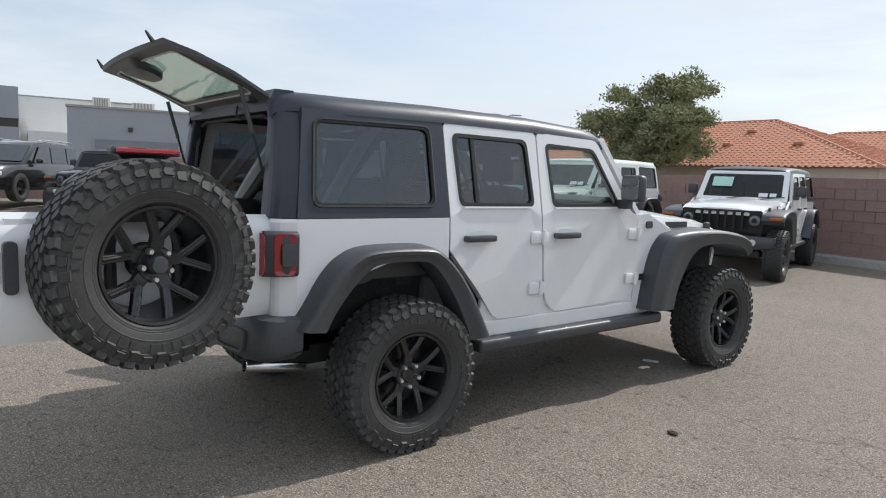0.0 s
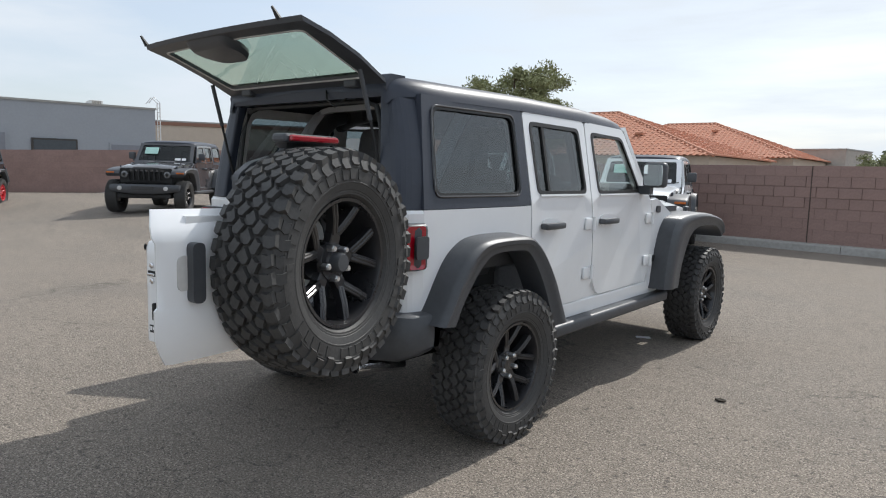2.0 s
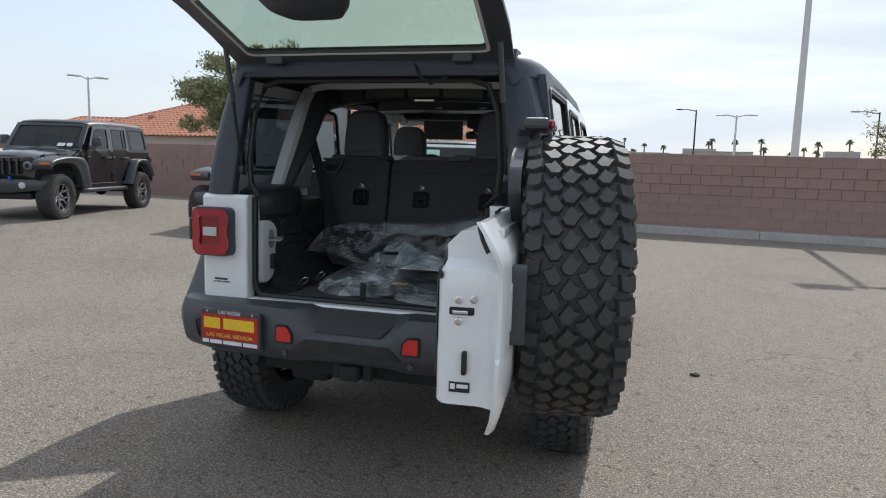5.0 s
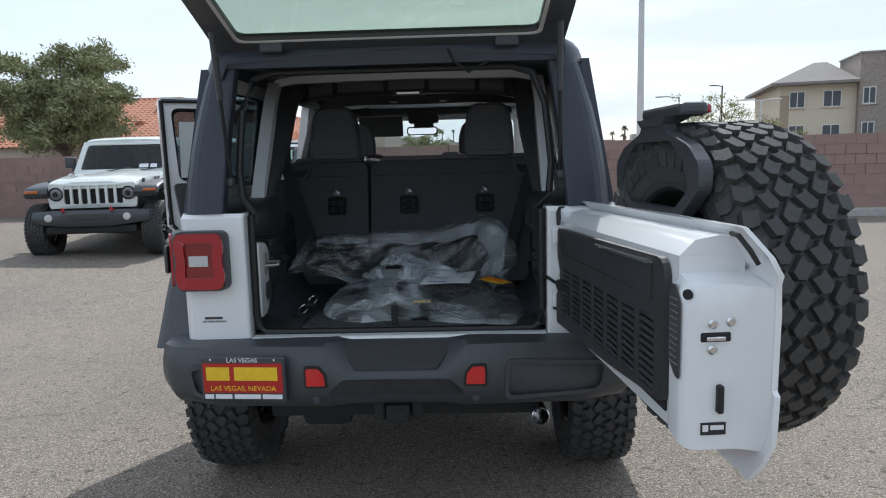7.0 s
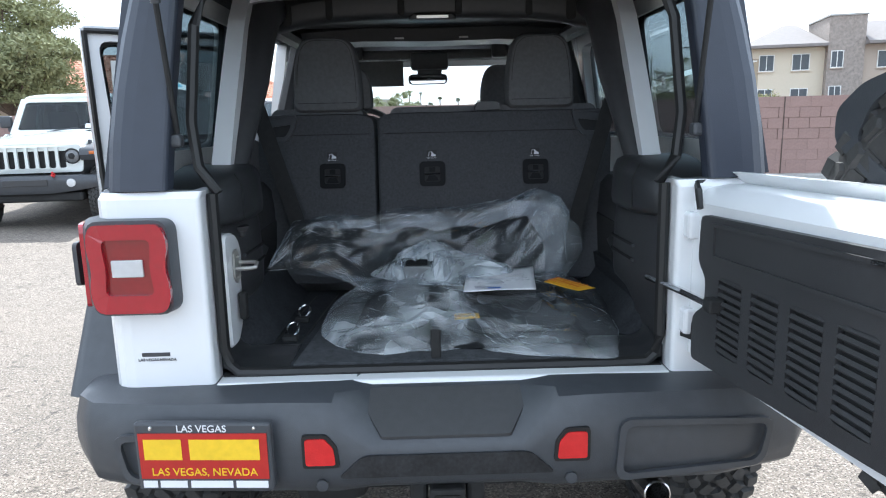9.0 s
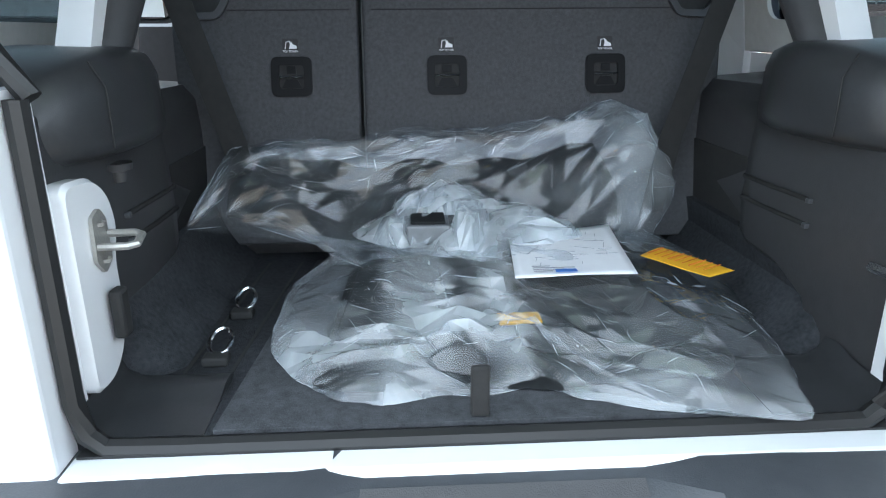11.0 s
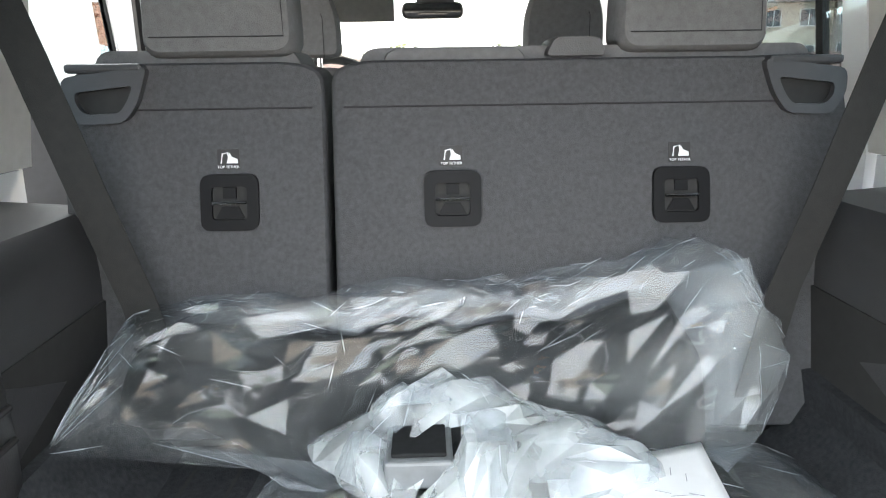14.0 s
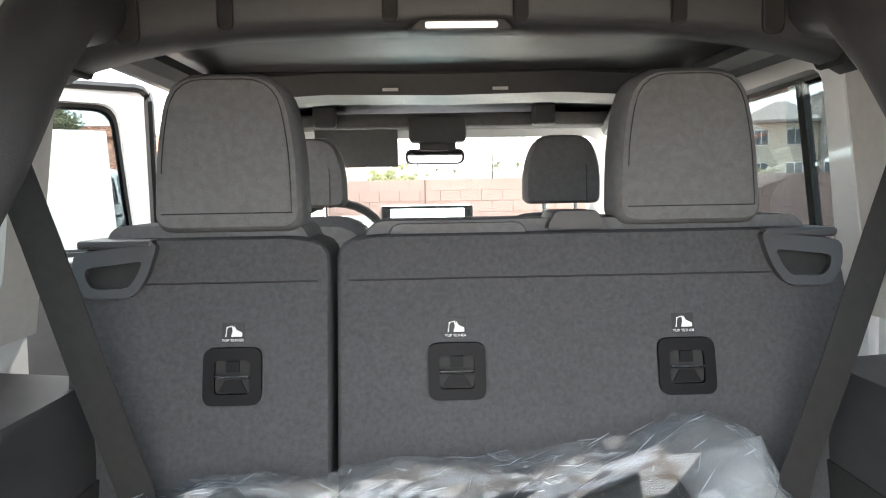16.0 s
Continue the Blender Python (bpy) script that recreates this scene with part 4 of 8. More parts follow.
def vehicle(m, paint, label, tint, main=False, rim=RIM_BLACK, top=M_TOP, hooks=None, sticker=False, wheel_label="", grille=None):
    car = empty("off_road_vehicle", m, label=label, category="car")
    # tub sides, corners and sill
    for s in (1, -1):
        b = bmesh.new()
        arc = [(0.57 * math.cos(a), 0.41 + 0.57 * math.sin(a)) for a in [radians(58 + i * 14) for i in range(7)]]
        plate(b, [(-0.60, 1.2), (-0.60, 0.74), (-0.50, 0.70), *reversed(arc), (0.292, 0.92), (0.292, 1.2)], [], on_side(s), 0.03)
        prof = rounded([(0.53, -0.705), (0.76, -0.705), (0.785, -0.60), (0.755, -0.60), (0.735, -0.672), (0.56, -0.672), (0.56, -0.60), (0.53, -0.60)], [0.012, 0.07, 0, 0, 0.05, 0, 0, 0], 4)
        loft(b, [[(s * x, y, z) for x, y in prof] for z in (0.735, 0.97, 1.185)])
        loft(b, [[(s * x * f, y * g, z) for x, y in prof] for z, f, g in ((1.185, 1.0, 1.0), (1.200, 0.992, 0.985))])
        plate(b, [(1.972, 1.205), (1.972, 0.56), (2.30, 0.56), (2.40, 0.80), (2.6, 1.0), (2.3, 1.12), (2.08, 1.215)], [], on_side(s), 0.03)
        box(b, s * 0.70, s * 0.772, 0.36, 2.2, 0.50, 0.595, bev=0.01)
        plate(b, [(0.56, 0.58), (2.02, 0.58), (2.02, 0.74), (0.56, 0.74)], [], on_side(s, -0.020), 0.02)
        part("side_panel", b, paint, car)
    b = bmesh.new()
    box(b, -0.53, 0.53, -0.715, -0.655, 0.722, 0.756, bev=0.010, seg=3)
    part("rear_sill", b, paint, car)
    # hood and cowl
    b = bmesh.new()
    secs = []
    for y, w, z, e in ((2.03, 0.735, 1.225, 0.10), (2.3, 0.722, 1.215, 0.105), (2.7, 0.685, 1.185, 0.11), (3.05, 0.648, 1.145, 0.11), (3.20, 0.632, 1.115, 0.10), (3.27, 0.622, 1.075, 0.06)):
        half = [(0.0, z + 0.022), (w * 0.45, z + 0.018), (w * 0.50, z + 0.004), (w * 0.85, z - 0.006), (w * 0.97, z - 0.03), (w, z - e), (w - 0.03, z - e - 0.02)]
        secs.append([(-x, y, q) for x, q in reversed(half)] + [(x, y, q) for x, q in half[1:]])
    loft(b, secs)
    part("hood", b, paint, car, smooth=True)
    for s in (1, -1):
        part("hood_latch", boxed(s * 0.64, s * 0.675, 3.02, 3.09, 1.04, 1.13, bev=0.012), M_PLAST, car)
        part("hood_marking", boxed(s * 0.698, s * 0.7045, 2.42, 2.70, 1.10, 1.145), M_PLAST, car, "dark lettering strip on the hood side")
        part("vent", plate(bmesh.new(), rounded([(2.19, 0.86), (2.25, 1.03), (2.31, 1.05), (2.25, 0.86)], 0.02), [], on_side(s, 0.004), 0.01), M_DARK, car)
        part("badge", plate(bmesh.new(), [(2.0, 0.745), (2.15, 0.745), (2.15, 0.79), (2.0, 0.79)], [], on_side(s, 0.004), 0.006), M_DARK, car, "small dark badge")
        part("cowl_cap", plate(bmesh.new(), rounded([(2.06, 1.11), (2.13, 1.11), (2.13, 1.16), (2.06, 1.16)], 0.02), [], on_side(s, 0.006), 0.01), M_PLAST, car)
    # grille, lamps
    b = bmesh.new()
    slots = [rounded([(-0.418 + i * 0.121, 0.78), (-0.334 + i * 0.121, 0.78), (-0.334 + i * 0.121, 1.045), (-0.418 + i * 0.121, 1.045)], 0.022, 3) for i in range(7)]
    plate(b, rounded([(-0.60, 0.72), (0.60, 0.72), (0.625, 0.95), (0.60, 1.075), (-0.60, 1.075), (-0.625, 0.95)], 0.04), slots, lambda u, v, d: (u, 3.30 - d - 0.03 * (u / 0.6) ** 2, v), 0.035)
    part("grille", b, grille or paint, car)
    part("grille_backing", boxed(-0.44, 0.44, 3.20, 3.235, 0.76, 1.06), M_DARK, car)
    for s in (1, -1):
        mm = Matrix.Translation((s * 0.498, 3.285, 0.925)) @ Matrix.Rotation(radians(90), 4, "Z")
        lamp = part("headlight", revolve(bmesh.new(), [(0.098, -0.05), (0.10, 0.012), (0.088, 0.016), (0.080, 0.0)], mm, 28), M_DARK, car, smooth=True)
        part("lens", revolve(bmesh.new(), [(0.084, 0.004), (0.05, 0.022), (0.0, 0.028)], mm, 24), M_LAMPGLASS, lamp, smooth=True)
        part("bulb_shield", revolve(bmesh.new(), [(0.040, 0.024), (0.030, 0.038), (0.0, 0.042)], mm, 16), M_DARK, lamp)
        part("marker_lamp", boxed(s * 0.72, s * 0.90, 3.318, 3.35, 0.945, 0.985, bev=0.008), M_AMBER, car, "amber marker lamp")
    # fender flares and liners
    for s in (1, -1):
        part("rear_flare", arch(bmesh.new(), REAR_O, REAR_I, s), M_PLAST, car, "black plastic wheel arch flare", smooth=True)
        part("front_flare", arch(bmesh.new(), FRONT_O, FRONT_I, s, 0.60, 0.925), M_PLAST, car, "black plastic wheel arch flare", smooth=True)
        part("rear_liner", boxed(s * 0.585, s * 0.77, -0.50, 0.40, 0.99, 1.03), M_DARK, car)
        part("rear_inner_arch", boxed(s * 0.55, s * 0.58, -0.52, 0.42, 0.60, 1.02), M_DARK, car)
        part("front_liner", boxed(s * 0.45, s * 0.60, 2.3, 3.25, 0.55, 1.03), M_DARK, car)
        b = bmesh.new()
        box(b, s * 0.74, s * 0.85, 0.50, 2.24, 0.43, 0.505, bev=0.022, seg=3)
        for y in (0.75, 1.35, 1.95):
            box(b, s * 0.55, s * 0.76, y - 0.03, y + 0.03, 0.43, 0.48)
        part("side_step", b, M_PLAST, car, "black side step rail", smooth=True)
    # chassis
    b = bmesh.new()
    box(b, -0.72, 0.72, 0.36, 2.3, 0.48, 0.56)
    box(b, -0.5, 0.5, -0.60, 3.3, 0.42, 0.52)
    box(b, -0.40, -0.2, -0.58, -0.30, 0.36, 0.52, bev=0.04)
    tube(b, [(-0.68, 0, 0.40), (0.68, 0, 0.40)], 0.045, 10)
    tube(b, [(-0.68, 3.0, 0.40), (0.68, 3.0, 0.40)], 0.045, 10)
    bmesh.ops.create_uvsphere(b, u_segments=14, v_segments=10, radius=0.13, matrix=Matrix.Translation((0, 0, 0.40)))
    box(b, -0.56, 0.56, 2.3, 3.2, 0.5, 0.98)
    part("chassis", b, M_DARK, car)
    # wheels
    for x, y, turn in ((0.80, 0, 0), (0.80, 3.008, 0), (-0.80, 0, 180), (-0.80, 3.008, 180)):
        wheel(car, Matrix.Translation((x, y, R_TYRE - 0.008)) @ Matrix.Rotation(radians(turn), 4, "Z") @ Matrix.Rotation(radians(y * 17 + turn * 0.3), 4, "X"), rim, wheel_label)
    # windscreen frame
    def ws(u, v, d):
        return (u, 2.06 - 0.40 * v + 0.05 * (1 - (u / 0.72) ** 2) - d * 0.75, 1.215 + 0.50 * v - d * 0.6)
    gl = rounded([(-0.635, 0.10), (0.635, 0.10), (0.600, 0.90), (-0.600, 0.90)], 0.06)
    n = 9
    outer = [(-0.73, 0.0)] + [(-0.73 + 1.46 * i / n, 0.0) for i in range(1, n)] + [(0.73, 0.0), (0.68, 1.0)] + [(0.68 - 1.36 * i / n, 1.0) for i in range(1, n)] + [(-0.68, 1.0)]
    part("windscreen_frame", plate(bmesh.new(), outer, [gl], ws, 0.04), paint, car)
    pane = part("windscreen", plate(bmesh.new(), [(u * 0.995, v) for u, v in gl], [], lambda u, v, d: ws(u, v, d + 0.012), 0.004), M_CLEAR if main else tint, car)
    if sticker:
        part("sticker", plate(bmesh.new(), [(0.18, 0.45), (0.52, 0.45), (0.52, 0.78), (0.18, 0.78)], [], lambda u, v, d: ws(u, v, d - 0.004), 0.002), mat("pale_green_sticker", (0.45, 0.70, 0.62), 0.6), pane)
    for x, w in ((-0.55, 0.10), (-0.42, 0.14)):
        part("sticker", plate(bmesh.new(), [(x, 0.13), (x + w, 0.13), (x + w, 0.25), (x, 0.25)], [], lambda u, v, d: ws(u, v, d - 0.004), 0.002), M_PAPER, pane)
    for x in (-0.30, 0.22):
        part("wiper", tube(bmesh.new(), [ws(x, 0.02, -0.02), ws(x - 0.38 if x < 0 else x - 0.40, 0.13, -0.015)], 0.009, 6), M_PLAST, car)
    # mirrors
    for s in (1, -1):
        b = bmesh.new()
        box(b, s * 0.80, s * 0.965, 1.72, 1.80, 1.30, 1.475, bev=0.028, seg=3)
        loft(b, [[(s * x, y, z) for x, y in ((0.76, 1.74), (0.86, 1.73), (0.86, 1.79), (0.76, 1.83))] for z in (1.25, 1.31)])
        mi = part("mirror", b, M_PLAST, car, "black door mirror", smooth=True)
        part("mirror_glass", plate(bmesh.new(), rounded([(s * 0.815, 1.315), (s * 0.95, 1.315), (s * 0.95, 1.46), (s * 0.815, 1.46)], 0.025), [], lambda u, v, d: (u, 1.718 - d, v), 0.003), M_MIRROR, mi)
    # doors
    for s in (1, -1):
        door(car, s, F_DOOR, F_HOLE, paint, M_CLEAR if main else tint, 1.96, 1.22)
        if main and s < 0:
            door(car, s, R_DOOR, R_HOLE, paint, tint, 1.02, 0.50, split=0.50, inner=True, pivot=(-0.795, 1.02), angle=radians(-58))
        else:
            door(car, s, R_DOOR, R_HOLE, paint, tint, 1.02, 0.50, split=0.50)
    # hardtop
    b = bmesh.new()
    secs = []
    for y, dz, kx in ((-0.662, -0.036, 0.855), (-0.645, -0.012, 0.885), (-0.60, -0.002, 0.925), (-0.54, 0.0, 0.962), (-0.44, 0.0, 0.99), (-0.30, 0.0, 1.0), (0.3, 0.008, 1.0), (1.0, 0.002, 1.0), (1.45, -0.02, 0.985), (1.60, -0.038, 0.97), (1.67, -0.062, 0.955)):
        half = [(0.0, 1.815), (0.35, 1.811), (0.57, 1.800), (0.632, 1.790), (0.670, 1.772), (0.692, 1.748), (0.702, 1.722), (0.706, 1.700)]
        top_l = [(-x * kx, y, z + dz) for x, z in reversed(half)] + [(x * kx, y, z + dz) for x, z in half[1:]]
        low = [(0.686 * kx, y, 1.700 + dz), (0.66 * kx, y, 1.75 + dz), (0.0, y, 1.785 + dz), (-0.66 * kx, y, 1.75 + dz), (-0.686 * kx, y, 1.700 + dz)]
        secs.append(top_l + low)
    loft(b, secs)
    roof = part("roof", b, top, car, "black moulded hardtop roof" if top is M_TOP else "", smooth=True)
    for s in (1, -1):
        b = bmesh.new()
        q = [(-0.60, 1.203), (0.292, 1.203), (0.278, 1.716), (-0.545, 1.716)]
        hole = rounded([(-0.515, 1.262), (0.198, 1.262), (0.186, 1.675), (-0.485, 1.668)], 0.05, 5)
        plate(b, q, [hole], on_side(s), 0.035)
        # upright corner post, leaning forward to the roof
        def post(z):
            f = (z - 1.2) / 0.55
            yb = -0.705 + 0.065 * f
            xo, xi = 0.762 - 0.022 * f - 0.093 * f * f, 0.600 - 0.045 * f - 0.020 * f * f
            return [(s * x, y, z) for x, y in rounded([(xi, yb), (xo - 0.03, yb), (xo + 0.006, yb + 0.115), (xo - 0.035, yb + 0.115), (xo - 0.06, yb + 0.045), (xi, yb + 0.045)], [0.015, 0.07, 0, 0, 0.03, 0], 4)]
        loft(b, [post(1.203 + 0.55 * i / 5) for i in range(6)])
        qp = part("hardtop_side", b, top, car)
        cx, cz = -0.15, 1.468
        ring = [(cx + (u - cx) * 1.012, cz + (v - cz) * 1.02) for u, v in hole]
        r_in = [(cx + (u - cx) * 0.965, cz + (v - cz) * 0.94) for u, v in hole]
        w = part("quarter_window", plate(bmesh.new(), [(cx + (u - cx) * 0.99, cz + (v - cz) * 0.985) for u, v in hole], [], on_side(s, -0.010), 0.004), tint, car, "dark tinted quarter glass")
        part("window_seal", plate(bmesh.new(), ring, [r_in], on_side(s, 0.003), 0.010), M_GASKET, w)
        bead = [on_side(s, 0.002)(u, v, 0) for u, v in ring]
        part("seal_bead", tube(bmesh.new(), bead + bead[:1], 0.006, 8, cap=False), M_BEAD, w, smooth=True)
    b = bmesh.new()
    prof = [(-0.655, 1.70), (-0.66, 1.745), (-0.635, 1.80), (-0.54, 1.80), (-0.54, 1.745), (-0.60, 1.70)]
    loft(b, [[(x, y, z) for y, z in prof] for x in (-0.60, 0.60)])
    part("rear_header", b, top, car)
    if not main:
        part("tailgate", boxed(-0.53, 0.53, -0.70, -0.66, 0.79, 1.20, bev=0.01), paint, car)
        part("rear_window", boxed(-0.60, 0.60, -0.68, -0.67, 1.21, 1.70), tint, car)
        part("dark_interior", boxed(-0.62, 0.62, -0.60, 0.9, 0.8, 1.35, bev=0.1), M_TRIM, car)
        for x in (-0.35, 0.35):
            part("front_seat", boxed(x - 0.22, x + 0.22, 1.0, 1.15, 0.8, 1.55, bev=0.06), M_TRIM, car)
        part("dashboard", boxed(-0.7, 0.7, 1.6, 1.95, 0.8, 1.22, bev=0.04), M_TRIM, car)
    # rear lamps
    for s in (1, -1):
        b = bmesh.new()
        loft(b, [[(s * x, y, z) for x, z in rounded([(x0, 0.935), (x1, 0.935), (x1, 1.145), (x0, 1.145)], 0.03, 4)] for y, x0, x1 in ((-0.60, 0.60, 0.808), (-0.66, 0.590, 0.812), (-0.715, 0.583, 0.785), (-0.745, 0.590, 0.765))])
        t = part("tail_lamp", b, M_PLAST, car, "red and black square tail lamp", smooth=True)
        o = rounded([(0.600, 0.942), (0.755, 0.942), (0.768, 0.985), (0.758, 1.04), (0.768, 1.095), (0.755, 1.138), (0.600, 1.138), (0.588, 1.095), (0.598, 1.04), (0.588, 0.985)], 0.02, 3)
        i = rounded([(0.624, 0.982), (0.730, 0.982), (0.724, 1.04), (0.730, 1.105), (0.624, 1.105), (0.630, 1.04)], 0.015, 3)
        part("lens", plate(bmesh.new(), [(s * u, v) for u, v in o], [[(s * u, v) for u, v in i]], lambda u, v, d: (u, -0.758 + d + 0.010 * max(0.0, (abs(u) - 0.735) / 0.035), v), 0.02), M_RED, t)
        part("inner_lens", plate(bmesh.new(), [(s * u, v) for u, v in i], [], lambda u, v, d: (u, -0.748 + d, v), 0.01), M_REDDARK, t)
        part("reversing_lens", boxed(s * 0.646, s * 0.714, -0.754, -0.7475, 1.022, 1.060, bev=0.002), M_CLEARLENS, t)
        part("side_lens", plate(bmesh.new(), rounded([(-0.715, 0.945), (-0.62, 0.945), (-0.62, 1.135), (-0.715, 1.135)], 0.02), [], lambda u, v, d: (s * (0.816 - 0.4 * max(0, -0.66 - u) - d), u, v), 0.01), M_RED, t)
        part("side_marker", plate(bmesh.new(), rounded([(-0.69, 0.99), (-0.61, 0.99), (-0.61, 1.09), (-0.69, 1.09)], 0.015), [], lambda u, v, d: (s * (0.827 - d), u, v), 0.01), M_PLAST, t)
    # rear bumper
    b = bmesh.new()
    secs = []
    for x, y0, z0, z1 in ((-0.86, -0.62, 0.60, 0.735), (-0.84, -0.74, 0.58, 0.745), (-0.78, -0.800, 0.545, 0.75), (-0.62, -0.828, 0.53, 0.752), (-0.35, -0.842, 0.53, 0.755), (-0.245, -0.85, 0.53, 0.755), (-0.165, -0.85, 0.54, 0.757), (0.165, -0.85, 0.54, 0.757), (0.245, -0.85, 0.53, 0.755), (0.35, -0.842, 0.53, 0.755), (0.62, -0.828, 0.53, 0.752), (0.78, -0.800, 0.545, 0.75), (0.84, -0.74, 0.58, 0.745), (0.86, -0.62, 0.60, 0.735)):
        yi = -0.60
        dip = 1.0 if abs(x) < 0.2 else 0.0
        secs.append([(x, yi, z0), (x, y0 + 0.05, z0), (x, y0 + 0.012, z0 + 0.03), (x, y0, z0 + 0.07), (x, y0 + 0.004, z1 - 0.05 - 0.062 * dip), (x, y0 + 0.03 - 0.018 * dip, z1 - 0.006 - 0.090 * dip), (x, y0 + 0.07 + 0.05 * dip, z1 - 0.012 * dip), (x, yi, z1)])
    loft(b, secs)
    bump = part("rear_bumper", b, M_PLAST, car, "black moulded rear bumper with centre step", smooth=True)
    part("step_pad", plate(bmesh.new(), rounded([(-0.140, 0.02), (0.140, 0.02), (0.205, 0.98), (-0.205, 0.98)], 0.02, 3), [], lambda u, v, d: (u, -0.836 + 0.104 * v, 0.667 + 0.075 * v + 0.005 - d), 0.006), M_TRIM, bump)
    part("scuff_pad", plate(bmesh.new(), rounded([(-0.235, 0.590), (0.235, 0.590), (0.180, 0.640), (-0.180, 0.640)], 0.015, 3), [], lambda u, v, d: (u, -0.8545 + d, v), 0.006), M_SCUFF, bump, "scuffed black step pad")
    for s in (1, -1):
        part("reflector", plate(bmesh.new(), rounded([(s * 0.302, 0.622), (s * 0.302, 0.682), (s * 0.260, 0.682), (s * 0.242, 0.660), (s * 0.238, 0.622)], 0.006, 2), [], lambda u, v, d: (u, -0.856 + d, v), 0.016), M_REFL, bump, "red bumper reflector")
        part("reflector_bezel", plate(bmesh.new(), rounded([(s * 0.309, 0.614), (s * 0.309, 0.690), (s * 0.256, 0.690), (s * 0.234, 0.662), (s * 0.230, 0.614)], 0.008, 2), [], lambda u, v, d: (u, -0.8525 + d, v), 0.012), M_GASKET, bump)
        part("sensor", revolve(bmesh.new(), [(0.013, -0.004), (0.013, 0.004), (0.0, 0.005)], Matrix.Translation((s * 0.27, -0.846, 0.572)) @ Matrix.Rotation(radians(-90), 4, "Z"), 16), M_PLAST, bump)
        part("bumper_recess", plate(bmesh.new(), rounded([(s * 0.365, 0.562), (s * 0.70, 0.582), (s * 0.72, 0.690), (s * 0.375, 0.705)], 0.03), [rounded([(s * 0.380, 0.577), (s * 0.688, 0.594), (s * 0.706, 0.678), (s * 0.388, 0.690)], 0.025)], lambda u, v, d: (u, -0.850 + 0.14 * max(0, abs(u) - 0.56) + d, v), 0.012), M_PLAST, bump)
    hit = bmesh.new()
    box(hit, -0.04, 0.04, -0.82, -0.62, 0.475, 0.535, bev=0.006)
    box(hit, -0.085, -0.045, -0.79, -0.70, 0.47, 0.54, bev=0.01)
    box(hit, 0.045, 0.085, -0.79, -0.70, 0.47, 0.54, bev=0.01)
    part("tow_hitch", hit, M_DARK, car)
    part("hitch_socket", boxed(-0.028, 0.028, -0.824, -0.80, 0.487, 0.523), M_GASKET, car)
    part("exhaust_pipe", revolve(bmesh.new(), [(0.030, 0.30), (0.032, -0.02), (0.029, -0.022), (0.027, 0.0), (0.025, 0.2), (0.0, 0.2)], Matrix.Translation((0.50, -0.715, 0.455)) @ Matrix.Rotation(radians(90), 4, "Z") @ Matrix.Rotation(radians(8), 4, "Y"), 20), M_CHROME, car, "bright exhaust tip", smooth=True)
    # front bumper
    b = bmesh.new()
    secs = []
    for x, y0, z0, z1 in ((-0.84, 3.30, 0.56, 0.66), (-0.80, 3.42, 0.53, 0.68), (-0.60, 3.50, 0.50, 0.69), (-0.3, 3.53, 0.47, 0.69), (0.3, 3.53, 0.47, 0.69), (0.60, 3.50, 0.50, 0.69), (0.80, 3.42, 0.53, 0.68), (0.84, 3.30, 0.56, 0.66)):
        secs.append([(x, 3.2, z0), (x, y0 - 0.03, z0), (x, y0, z0 + 0.05), (x, y0, z1 - 0.05), (x, y0 - 0.04, z1), (x, 3.2, z1)])
    loft(b, secs)
    fb = part("front_bumper", b, M_PLAST, car, "black moulded front bumper", smooth=True)
    part("bumper_insert", boxed(-0.26, 0.26, 3.525, 3.545, 0.57, 0.65, bev=0.006), M_TRIM, fb)
    for s in (1, -1):
        mm = Matrix.Translation((s * 0.53, 3.512, 0.60)) @ Matrix.Rotation(radians(90), 4, "Z")
        part("fog_lamp", revolve(bmesh.new(), [(0.052, -0.02), (0.052, 0.012), (0.040, 0.016), (0.0, 0.014)], mm, 20), M_CLEARLENS, fb, smooth=True)
        if hooks:
            part("tow_hook", tube(bmesh.new(), [(s * 0.33, 3.50, 0.685), (s * 0.33, 3.56, 0.70), (s * 0.33, 3.53, 0.735), (s * 0.33, 3.47, 0.70)], 0.014, 8), hooks, fb)
    part("lower_valance", boxed(-0.62, 0.62, 3.20, 3.44, 0.36, 0.475, bev=0.03), M_DARK, car)
    return car


main_car = vehicle(Matrix.Identity(4), M_WHITE, "white four-door off-roader with black hardtop, tailgate and rear glass open", M_TINT, main=True)
# ---- the opened vehicle: tailgate, lifted glass, cabin ----
M_GREYIN = mat("pale_grey_inner_panel", (0.58, 0.57, 0.55), 0.6, var=0.08)
M_FOLD = mat("grey_fold_handle", (0.05, 0.05, 0.054), 0.45, bump=0.0006, bscale=500)
M_BEZEL = mat("black_satin_bezel", (0.008, 0.008, 0.009), 0.5, var=0.1, spec=0.12)
M_STITCH = mat("dark_stitching", (0.02, 0.02, 0.022), 0.8)


def pillow(bm, outline, put, steps):
    """A padded form: 2D outline, scaled round its middle at each (depth, scale)."""
    cx, cz = sum(p[0] for p in outline) / len(outline), sum(p[1] for p in outline) / len(outline)
    loft(bm, [[put(cx + (u - cx) * k, cz + (v - cz) * k, d) for u, v in outline] for d, k in steps])
    return bm


# gate: x along from its hinge, y outwards, z up
G = Matrix(((0.083, 0.9965, 0, 0.562), (-0.9965, 0.083, 0, -0.66), (0, 0, 1, 0), (0, 0, 0, 1)))


def gate_bm(bm):
    bm.transform(G)
    return bm


